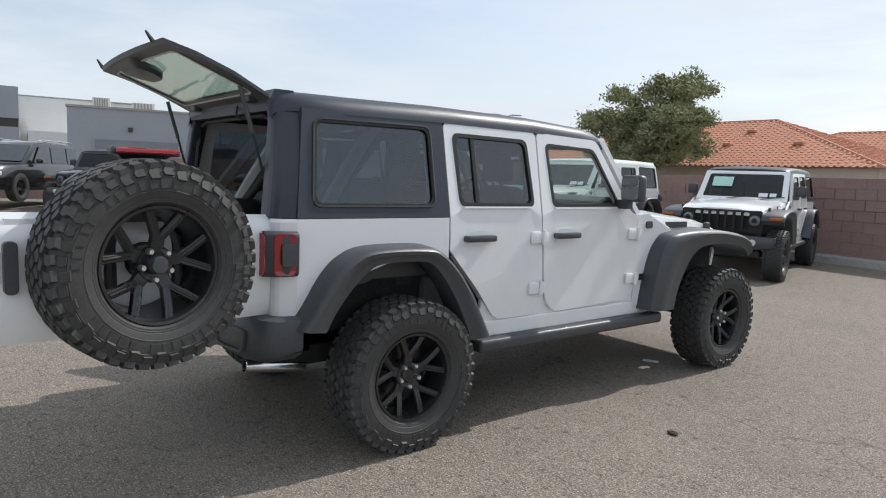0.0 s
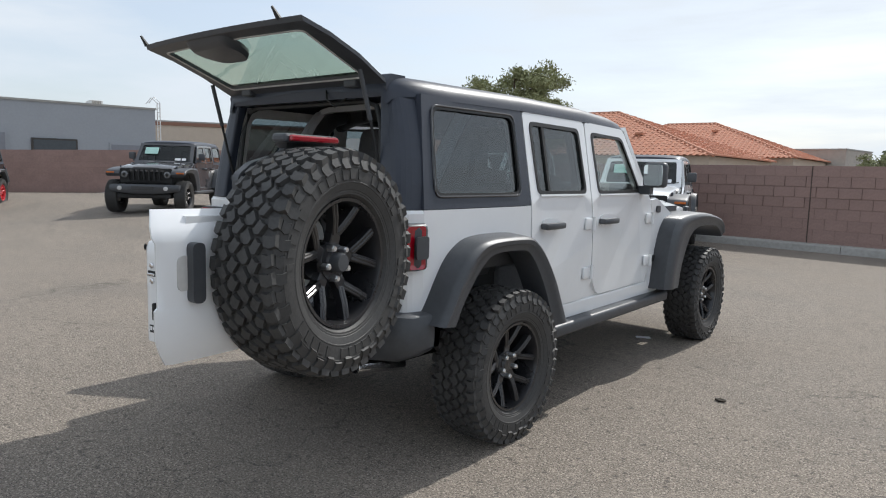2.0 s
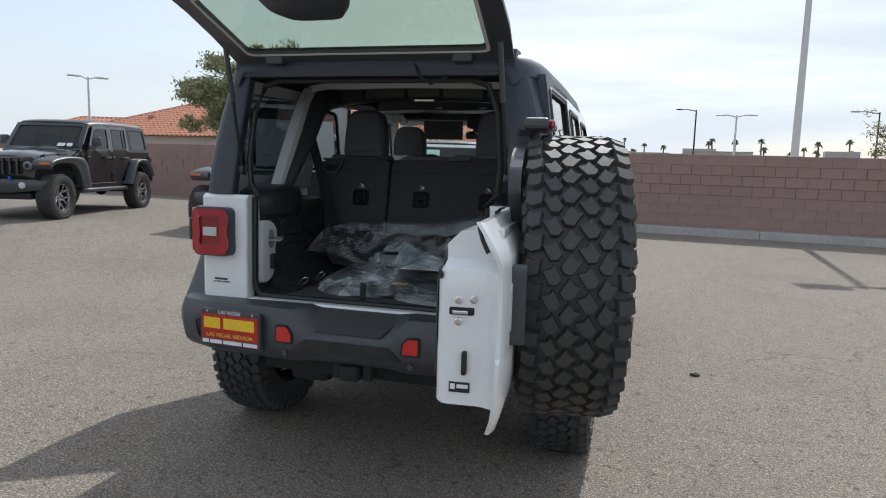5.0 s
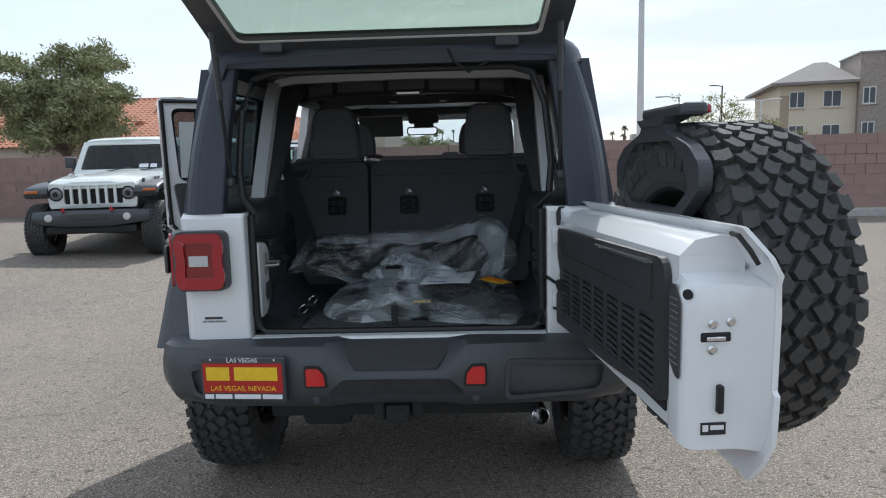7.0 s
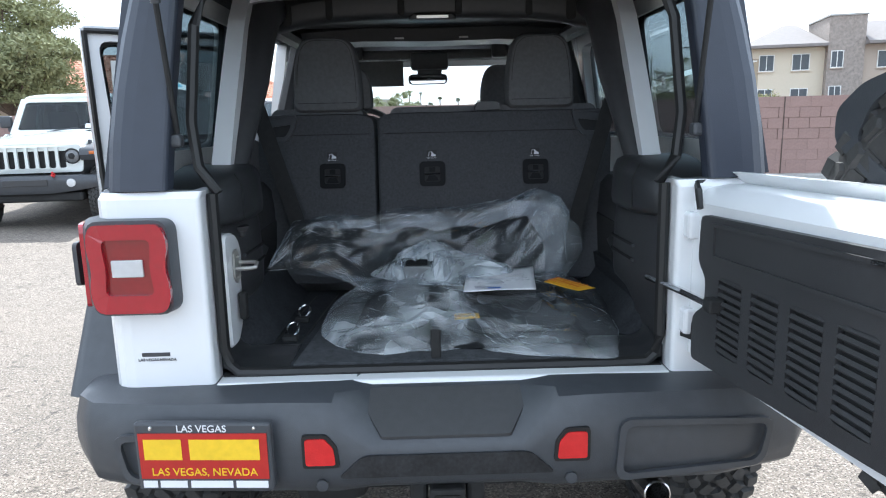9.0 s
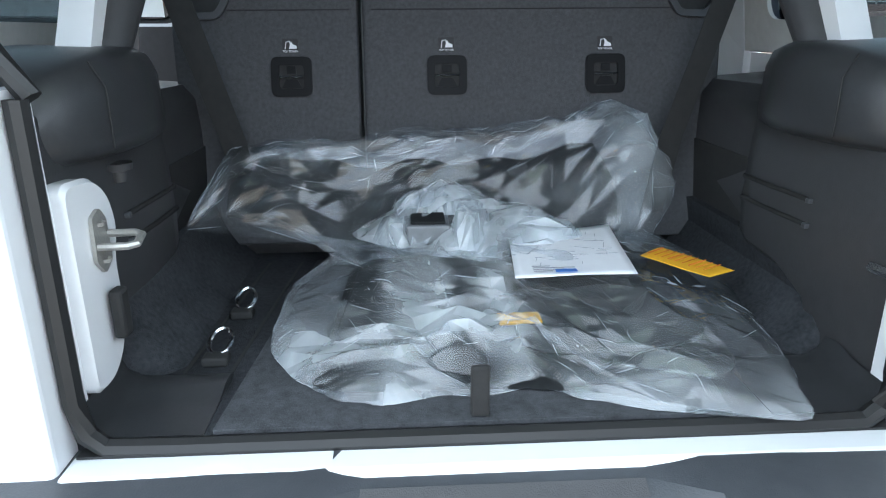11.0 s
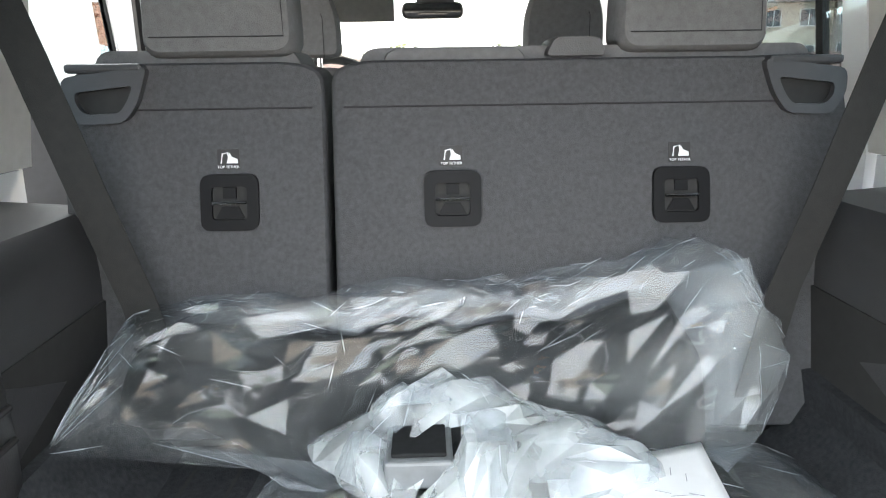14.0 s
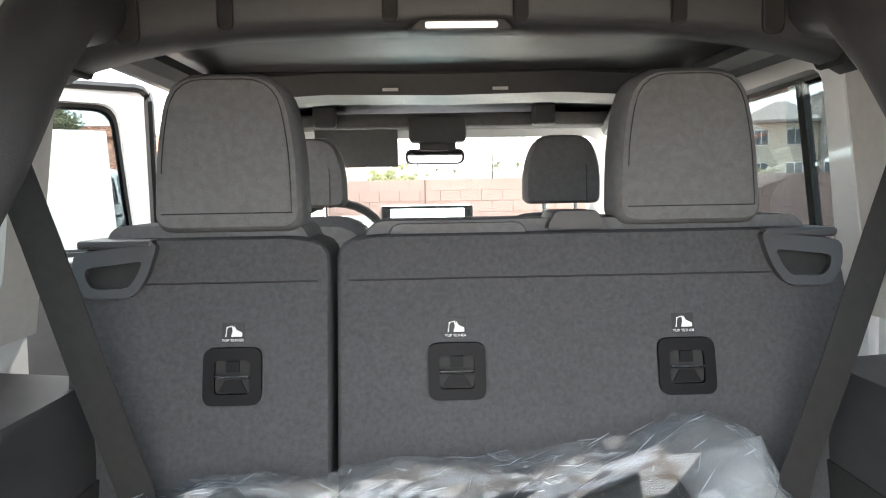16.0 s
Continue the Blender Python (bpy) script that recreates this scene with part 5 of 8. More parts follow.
b = bmesh.new()
prof = rounded([(0.035, 0.0), (1.085, 0.0), (1.085, 0.130), (0.02, 0.130), (0.0, 0.05)], [0.02, 0.0, 0, 0, 0.02], 4)
loft(b, [[(x, y, z + k * x) for x, y in prof] for z, k in ((0.802, 0.02), (0.83, 0.02), (1.150, 0.024))])
loft(b, [[(x, max(y, lo), z + 0.024 * x) for x, y in prof] for z, lo in ((1.1502, 0.0), (1.180, 0.030), (1.188, 0.080))])
# raised column with the end face
rows = []
for z, u1, top in ((0.812, 1.168, 0.0), (0.84, 1.182, 0.0), (0.95, 1.188, 0.0), (1.07, 1.188, 0.0), (1.112, 1.186, 0.0), (1.126, 1.182, 0.014)):
    inner_z = 0.024 if z > 1.12 else (0.022 if z < 0.82 else 0.0)
    prof = rounded([(1.056 + top, 0.03), (1.060 + top, -0.004 + top), (1.072 + top, -0.012 + top), (1.128 - top * 0.5, -0.012 + top), (1.145 - top * 0.6, 0.006), (1.145 - top * 0.6, 0.088), (1.154, 0.112), (u1, 0.134), (1.07, 0.136)], [0, 0.006, 0.01, 0.014, 0.014, 0.02, 0.02, 0, 0], 3)
    rows.append([(x, y, z + inner_z * max(0.0, min(1.0, (1.145 - x) / 0.085))) for x, y in prof])
loft(b, rows)
gate = part("tailgate", gate_bm(b), M_WHITE, main_car, "white side-hinged tailgate standing open", smooth=True)
b = bmesh.new()
rows = []
for z, n, u1 in ((0.752, 0.128, 1.158), (0.79, 0.140, 1.182), (0.842, 0.148, 1.203), (0.932, 0.151, 1.204), (0.940, 0.151, 1.194), (1.08, 0.152, 1.196), (1.136, 0.150, 1.196), (1.153, 0.148, 1.206), (1.186, 0.132, 1.200), (1.236, 0.096, 1.176)):
    k = 0.022 if z > 1.2 else 0.0
    rows.append([(-0.02, n + 0.004, z - k), (0.30, n + 0.006, z - k * 0.7), (0.8, n + 0.006, z - k * 0.2), (u1 - 0.03, n, z), (u1, n - 0.010, z), (u1 - 0.002, n - 0.020, z), (u1 - 0.03, n - 0.014, z), (-0.02, n - 0.012, z - k)])
loft(b, rows)
part("outer_skin", gate_bm(b), M_WHITE, gate, smooth=True)
b = bmesh.new()
plate(b, rounded([(1.055, 0.945), (1.055, 1.135), (1.10, 1.135), (1.10, 0.945)], 0.02), [], lambda u, v, d: (u, 0.185 - d, v), 0.035)
part("handle", gate_bm(b), M_PLAST, gate, "black tailgate handle", smooth=True)
part("handle_cup", gate_bm(pillow(bmesh.new(), rounded([(1.085, 0.985), (1.085, 1.095), (1.135, 1.095), (1.135, 0.985)], 0.025), lambda u, v, d: (u, 0.1555 - d, v), ((0.0, 1.0), (0.006, 1.02)))), M_GREYIN, gate)
# inner panel with louvres; its edges climb a little towards the free end
trim = [(0.095, 0.806), (0.095, 0.905), (0.145, 0.940), (0.145, 1.0), (0.11, 1.03), (0.115, 1.132), (0.60, 1.150), (1.030, 1.166), (1.052, 1.145), (1.048, 0.872), (0.66, 0.838)]
holes = []
for k in range(7):
    u0, dz = 0.200 + k * 0.119, 0.030 * (0.2 + k * 0.119)
    holes.append(rounded([(u0, 0.850 + dz), (u0 + 0.086, 0.852 + dz), (u0 + 0.086, 1.012 + dz), (u0, 1.010 + dz)], 0.012, 2))
part("vent_panel", gate_bm(plate(bmesh.new(), rounded(trim, 0.015, 2), holes, lambda u, v, d: (u, -0.016 + d, v), 0.0145)), M_TRIM, gate, "black louvred inner panel")
part("panel_back", gate_bm(boxed(0.16, 1.04, -0.005, -0.002, 0.85, 1.05)), M_DARK, gate)
part("panel_recess", gate_bm(plate(bmesh.new(), [(0.17, 1.048), (0.99, 1.070), (0.99, 1.150), (0.17, 1.122)], [[(0.18, 1.056), (0.98, 1.078), (0.98, 1.142), (0.18, 1.114)]], lambda u, v, d: (u, -0.021 + d, v), 0.006)), M_TRIM, gate)
sb = bmesh.new()
loft(sb, [[(x, -0.014, -0.004), (x, -0.0175, 0.0), (x, -0.013, 0.006), (x, -0.006, 0.002)] for x in (0.0, 0.089)])
slat_me = bpy.data.meshes.new("slat")
sb.to_mesh(slat_me)
sb.free()
slat_me.materials.append(M_TRIM)
for k in range(7):
    for j in range(10):
        o = new("slat", slat_me)
        o.parent = gate
        o.matrix_basis = G @ Matrix.Translation((0.1985 + k * 0.119, 0, 0.856 + j * 0.0165 + 0.030 * (0.2 + k * 0.119)))
part("grab_strip", gate_bm(loft(bmesh.new(), [[(u, n, z) for n, z in ((-0.024, z0), (-0.0165, z0), (-0.0165, z0 + 0.007), (-0.024, z0 + 0.007))] for u, z0 in ((0.62, 1.131), (0.98, 1.146))])), M_CHROME, gate, "polished trim strip")
# instruction label on the column
LAB = Matrix(((1, 0, 0, 0), (0, 0, 1, -0.0125), (0, 1, 0, 0), (0, 0, 0, 1)))
lab = [(1.078, 0.975), (1.078, 1.120), (1.105, 1.128), (1.128, 1.095), (1.128, 0.945), (1.108, 0.948)]
lp = part("label_panel", gate_bm(plate(bmesh.new(), rounded(lab, 0.008, 2), [], lambda u, v, d: LAB @ Vector((u, v, -0.003 + d)), 0.0025)), mat("grey_instruction_label", (0.06, 0.06, 0.065), 0.4), gate, "grey printed instruction label")
b = bmesh.new()
rnd = random.Random(2)
for r in range(11):
    z = 0.972 + r * 0.0125
    u = 1.082
    while u < 1.118:
        w = rnd.uniform(0.004, 0.014)
        plate(b, [(u, z), (min(1.123, u + w), z), (min(1.123, u + w), z + 0.0016), (u, z + 0.0016)], [], lambda u, v, d: LAB @ Vector((u, v, -0.0038 + d)), 0.0006)
        u += w + 0.003
part("label_print", gate_bm(b), mat("pale_grey_print", (0.35, 0.35, 0.35), 0.5), gate, kind="stuff")
part("label_cap", gate_bm(revolve(bmesh.new(), [(0.010, 0.0), (0.010, 0.003), (0.0, 0.004)], Matrix.Translation((1.138, -0.004, 1.112)) @ Matrix.Rotation(radians(-50), 4, "Z"), 14)), M_DARK, gate)
# end face: studs, latch, plug, black label
for n, z in ((0.040, 1.057), (0.074, 1.060), (0.040, 1.008)):
    part("stud", gate_bm(revolve(bmesh.new(), [(0.0095, -0.004), (0.0095, 0.004), (0.006, 0.007), (0.0, 0.007)], Matrix.Translation((1.145, n, z)), 12)), M_CHROME, gate, smooth=True)
b = bmesh.new()
box(b, 1.142, 1.149, 0.018, 0.075, 1.022, 1.040, bev=0.003)
part("latch_slot", gate_bm(b), M_DARK, gate)
part("latch_claw", gate_bm(boxed(1.146, 1.156, 0.026, 0.062, 1.026, 1.034, bev=0.002)), M_CHROME, gate)
part("bump_stop", gate_bm(boxed(1.140, 1.158, 0.050, 0.062, 0.885, 0.940, bev=0.004)), M_GASKET, gate)
part("info_sticker", gate_bm(boxed(1.1455, 1.1475, 0.022, 0.070, 0.842, 0.866)), M_INK, gate, "small black sticker")
part("sticker_print", gate_bm(boxed(1.1476, 1.1482, 0.040, 0.066, 0.852, 0.861)), M_PAPER, gate)
part("sticker_print", gate_bm(boxed(1.1476, 1.1482, 0.025, 0.036, 0.849, 0.862)), M_PAPER, gate)
part("corner_seal", gate_bm(tube(bmesh.new(), [(1.125, 0.080, 1.222), (1.150, 0.081, 1.220), (1.172, 0.092, 1.196), (1.178, 0.106, 1.170)], 0.005, 6)), M_GASKET, gate)
part("corner_seal", gate_bm(tube(bmesh.new(), [(0.03, 0.09, 1.192), (0.035, 0.01, 1.192), (0.07, -0.003, 1.18), (0.085, -0.004, 1.14)], 0.008, 6)), M_GASKET, gate)
for z in (1.10, 0.88):
    part("hinge", boxed(0.545, 0.60, -0.735, -0.69, z - 0.03, z + 0.03, bev=0.008), M_WHITE, gate)
part("door_check", tube(bmesh.new(), [(0.50, -0.60, 0.958), (0.535, -0.74, 0.955), (0.55, -0.85, 0.955)], 0.008, 6), M_CHROME, gate, "steel door check arm")
part("check_end", boxed(0.54, 0.575, -0.875, -0.84, 0.94, 0.97, bev=0.005), M_DARK, gate)
part("wiring_boot", loft(bmesh.new(), [[(0.52 + 0.06 * f, -0.64 - 0.14 * f, 0.86 + q) for q in (-0.02, 0.02)] + [(0.535 + 0.06 * f, -0.63 - 0.14 * f, 0.86 + q) for q in (0.02, -0.02)] for f in (0, 0.5, 1)]), M_GASKET, gate)
# carrier and high brake lamp
C = 0.614
half_o = [(0.0, 1.455), (0.072, 1.455), (0.085, 1.425), (0.225, 1.388), (0.285, 1.345), (0.285, 1.290), (0.205, 1.235), (0.135, 1.195)]
half_h = [(0.118, 1.402), (0.202, 1.352), (0.232, 1.290), (0.150, 1.238)]
b = bmesh.new()
plate(b, rounded([(C + u, z) for u, z in half_o[1:]] + [(C - u, z) for u, z in reversed(half_o[1:])], 0.018, 3), [rounded([(C + u, z) for u, z in half_h] + [(C - u, z) for u, z in reversed(half_h)], 0.02, 3)], lambda u, v, d: (u, 0.116 + d, v), 0.032)
for s_ in (1, -1):
    tube(b, [(C + s_ * 0.10, 0.128, 1.22), (C + s_ * 0.13, 0.150, 1.10), (C + s_ * 0.13, 0.165, 0.92)], 0.024, 8)
loft(b, [[(C + u * k, n, z) for u, n in ((-0.075, 0.112), (0.075, 0.112), (0.075, 0.150 + dn), (-0.075, 0.150 + dn))] for z, k, dn in ((1.44, 1.0, 0.0), (1.459, 1.35, 0.03))])
box(b, C - 0.132, C + 0.132, 0.135, 0.205, 1.459, 1.491, bev=0.010)
part("spare_carrier", gate_bm(b), M_PLAST, gate, "black spare wheel carrier frame")
part("brake_lamp", gate_bm(boxed(C - 0.118, C + 0.118, 0.2055, 0.220, 1.464, 1.486, bev=0.006)), M_RED, gate, "red high brake lamp")
part("carrier_hub", gate_bm(tube(bmesh.new(), [(0.618, 0.14, 1.042), (0.618, 0.27, 1.042)], 0.075, 18)), M_DARK, gate)
SPARE = Matrix.Translation((0.884, -1.270, 1.046)) @ Matrix.Rotation(0.171, 4, "Z") @ Matrix.Rotation(radians(-8), 4, "X")
sp = wheel(main_car, SPARE, RIM_SPARE, "full-size spare wheel on the open tailgate")
part("lock_cap", revolve(bmesh.new(), [(0.034, 0.05), (0.036, 0.085), (0.030, 0.098), (0.0, 0.100)], Matrix.Identity(4), 20), M_PLAST, sp, smooth=True)

# lifted rear glass
def lg(u, v, d):
    """u across, v from hinge to outer edge (0..1), d down."""
    bow = 0.035 * (1 - (u / 0.6) ** 2)
    return (u, -0.665 - 0.470 * v - bow * v * 0.9 + d * 0.36, 1.775 + 0.182 * v + 0.02 * math.sin(v * math.pi) - d * 0.93)


def band(u0, u1, v, n=10):
    return [(u0 + (u1 - u0) * i / n, v) for i in range(n + 1)]


outer = band(-0.595, 0.595, 0.0) + [(0.605, 0.35), (0.605, 0.7)] + band(0.600, -0.600, 1.0) + [(-0.605, 0.7), (-0.605, 0.35)]
inner = rounded([(-0.50, 0.12), (-0.17, 0.12), (0.17, 0.12), (0.50, 0.12), (0.515, 0.86), (0.17, 0.87), (-0.17, 0.87), (-0.515, 0.86)], 0.04, 3)
lift = part("rear_glass_frame", plate(bmesh.new(), outer, [inner], lg, 0.022), M_PLAST, main_car, "black-edged rear window lifted open", smooth=False)
part("pane", plate(bmesh.new(), [(u * 1.01, 0.49 + (v - 0.49) * 1.02) for u, v in inner], [], lambda u, v, d: lg(u, v, d + 0.008), 0.004), M_LIFTGLASS, lift, "green-tinted rear glass")
part("wiper_motor", pillow(bmesh.new(), rounded([(-0.24, 0.98), (-0.24, 0.80), (-0.17, 0.64), (0.05, 0.64), (0.10, 0.80), (0.10, 0.98)], 0.06, 4), lambda u, v, d: lg(u, v, 0.02 + d), ((0.0, 1.0), (0.02, 0.98), (0.045, 0.85))), M_PLAST, lift, "black wiper motor cover", smooth=True)
part("grey_edge", plate(bmesh.new(), [(u * 1.03, 0.49 + (v - 0.49) * 1.05) for u, v in inner], [[(u * 1.005, 0.49 + (v - 0.49) * 1.01) for u, v in inner]], lambda u, v, d: lg(u, v, 0.023 + d), 0.003), M_GREYIN, lift)
for u in (-0.60, 0.47):
    part("glass_stop", tube(bmesh.new(), [lg(u, 0.985, 0.0), lg(u - 0.008, 1.01, -0.045)], [0.012, 0.005], 6), M_GASKET, lift)
for s in (1, -1):
    part("glass_hinge", boxed(s * 0.36, s * 0.44, -0.70, -0.62, 1.745, 1.79, bev=0.008), M_PLAST, lift)
    st = part("gas_strut", tube(bmesh.new(), [(s * 0.565, -0.79, 1.80), (s * 0.572, -0.73, 1.59)], 0.0105, 10), M_PLAST, lift, smooth=True)
    part("strut_rod", tube(bmesh.new(), [(s * 0.572, -0.73, 1.59), (s * 0.580, -0.655, 1.315)], 0.0065, 8), M_DARK, st)
    part("strut_ball", boxed(s * 0.57, s * 0.60, -0.67, -0.64, 1.295, 1.325, bev=0.008), M_PLAST, st)
part("cable", tube(bmesh.new(), [(0.20, -0.66, 1.745), (0.22, -0.675, 1.70), (0.27, -0.67, 1.665), (0.34, -0.66, 1.70)], 0.005, 6), M_GASKET, main_car)

# opening: jamb, gasket, latch plate
b = bmesh.new()
for s in (1, -1):
    tube(b, [(s * 0.40, -0.660, 0.762), (s * 0.485, -0.660, 0.764), (s * 0.508, -0.660, 0.785), (s * 0.516, -0.660, 0.83), (s * 0.516, -0.655, 1.19)], 0.0135, 8)
    tube(b, [(s * 0.505, -0.645, 1.19), (s * 0.545, -0.640, 1.25), (s * 0.555, -0.635, 1.35), (s * 0.535, -0.62, 1.56), (s * 0.49, -0.61, 1.665), (s * 0.42, -0.605, 1.69)], 0.013, 8)
tube(b, [(-0.43, -0.605, 1.69), (0.43, -0.605, 1.69)], 0.013, 8)
tube(b, [(-0.42, -0.660, 0.762), (0.42, -0.660, 0.762)], 0.0135, 8)
box(b, -0.52, 0.52, -0.672, -0.650, 0.7565, 0.7605, bev=0.001)
part("opening_gasket", b, M_GASKET, main_car, smooth=True)
M_ZINC = mat("zinc_plated_steel", (0.42, 0.41, 0.38), 0.48, metal=0.7, var=0.15, scale=40)
lt = part("latch_plate", pillow(bmesh.new(), rounded([(-0.600, 0.800), (-0.545, 0.800), (-0.505, 0.830), (-0.488, 0.90), (-0.492, 0.96), (-0.470, 1.00), (-0.482, 1.05), (-0.520, 1.080), (-0.600, 1.085)], 0.022), lambda u, v, d: (-0.520 + d, u, v), ((-0.02, 1.0), (0.0, 1.0), (0.006, 0.96))), M_WHITE, main_car, "white painted latch panel", smooth=True)
part("striker_base", plate(bmesh.new(), rounded([(-0.556, 0.972), (-0.536, 0.952), (-0.512, 0.965), (-0.512, 1.022), (-0.528, 1.040), (-0.552, 1.032)], 0.006), [], lambda u, v, d: (-0.513 + d, u, v), 0.005), M_ZINC, lt)
for z in (0.972, 1.022):
    part("striker_bolt", revolve(bmesh.new(), [(0.0, 0.005), (0.007, 0.005), (0.008, 0.0)], Matrix.Translation((-0.508, -0.533, z)) @ Matrix.Rotation(radians(90), 4, "Y"), 12), M_ZINC, lt)
part("striker", tube(bmesh.new(), [(-0.508, -0.548, 0.992), (-0.472, -0.545, 0.992), (-0.462, -0.538, 0.993), (-0.462, -0.518, 1.000), (-0.472, -0.512, 1.001), (-0.508, -0.514, 1.001)], 0.0055, 8), M_ZINC, lt, smooth=True)
part("hook", boxed(-0.508, -0.49, -0.550, -0.520, 0.86, 0.93, bev=0.006), M_DARK, lt)
# number plate: blank dealer insert, names as bars
pl = part("plate_holder", boxed(-0.690, -0.372, -0.868, -0.846, 0.535, 0.700, bev=0.006), M_PLAST, main_car, "dealer plate with frame on the bumper")
pl.matrix_basis = Matrix.Translation((-0.512, -0.866, 0.656)) @ Matrix.Rotation(radians(-3.5), 4, "Z") @ Matrix.Scale(0.92, 4) @ Matrix.Translation((0.531, 0.868, -0.6175))
part("plate_insert", boxed(-0.680, -0.382, -0.8705, -0.8682, 0.565, 0.676), M_PLATERED, pl, "red dealer plate insert")
ROT = Matrix.Rotation(radians(90), 4, "X")
words("plate_text", "LAS VEGAS", 0.024, Matrix.Translation((-0.531, -0.8700, 0.6870)) @ ROT, M_PAPER, pl)
words("plate_text", "LAS VEGAS, NEVADA", 0.0265, Matrix.Translation((-0.531, -0.8712, 0.5815)) @ ROT, M_YELLOW, pl)
for x0, x1 in ((-0.668, -0.580), (-0.562, -0.400)):
    part("plate_bar", boxed(x0, x1, -0.8716, -0.8702, 0.612, 0.662), M_YELLOW, pl)
for x0, x1 in ((-0.678, -0.645), (-0.638, -0.575), (-0.566, -0.468), (-0.460, -0.386)):
    part("plate_bar", boxed(x0, x1, -0.8695, -0.8675, 0.542, 0.559), M_PAPER, pl)
for s in (-0.62, -0.44):
    part("plate_screw", revolve(bmesh.new(), [(0.005, 0.0), (0.004, 0.002), (0.0, 0.003)], Matrix.Translation((s * 1.0 - (0.03 if s < -0.5 else -0.03), -0.8685, 0.688)) @ Matrix.Rotation(radians(-90), 4, "Z"), 10), M_CHROME, pl)
bd = part("body_decal", boxed(-0.690, -0.626, -0.7062, -0.7052, 0.825, 0.834), M_FOLD, main_car, "small dark lettering strip")
words("body_text", "LAS VEGAS NEVADA", 0.0095, Matrix.Translation((-0.656, -0.7062, 0.817)) @ ROT, M_FOLD, main_car)

# ---- cabin and load space ----
M_GLOSSTRIM = mat("smooth_black_plastic", (0.030, 0.031, 0.033), 0.34, var=0.15, scale=12, bump=0.0004, bscale=600, spec=0.4)
b = bmesh.new()
box(b, -0.53, 0.53, -0.645, 0.10, 0.745, 0.768)
part("cargo_floor", b, M_CARPET, main_car, "charcoal carpeted load floor")
part("floor_panel", loft(bmesh.new(), [[(x0, y, z), (x1, y, z), (x1, y, z + 0.007), (x0, y, z + 0.007)] for y, x0, x1, z in ((-0.645, -0.360, 0.315, 0.7685), (-0.30, -0.335, 0.36, 0.7685), (0.02, -0.31, 0.40, 0.7685))]), mat("grey_flecked_carpet", (0.068, 0.071, 0.076), 0.95, var=0.5, scale=60, bump=0.002, bscale=500, spec=0.1), main_car)
part("cabin_floor", boxed(-0.70, 0.70, 0.10, 1.95, 0.56, 0.60), M_CARPET, main_car)
part("sill_plate", boxed(-0.50, 0.50, -0.664, -0.647, 0.757, 0.7685, bev=0.004), M_TRIM, main_car)
for x in (-0.435, -0.365):
    part("floor_groove", loft(bmesh.new(), [[(x + dx - 0.003, y, 0.7682), (x + dx + 0.003, y, 0.7682), (x + dx + 0.003, y, 0.7688), (x + dx - 0.003, y, 0.7688)] for y, dx in ((-0.60, -0.02), (0.03, 0.02))]), M_DARK, main_car)
for y in (-0.247, -0.425):
    ring = bmesh.new()
    pts = [(-0.407 + 0.017 * math.cos(a), y + 0.026 * math.sin(a) + 0.008, 0.780 + 0.011 * (1 + math.sin(a))) for a in [i * math.pi / 8 for i in range(17)]]
    tube(ring, pts, 0.0038, 6, cap=False)
    r = part("tie_down_ring", ring, M_CHROME, main_car, "bright steel tie-down ring", smooth=True)
    part("ring_base", boxed(-0.427, -0.387, y - 0.038, y - 0.010, 0.7685, 0.784, bev=0.004), M_DARK, r)
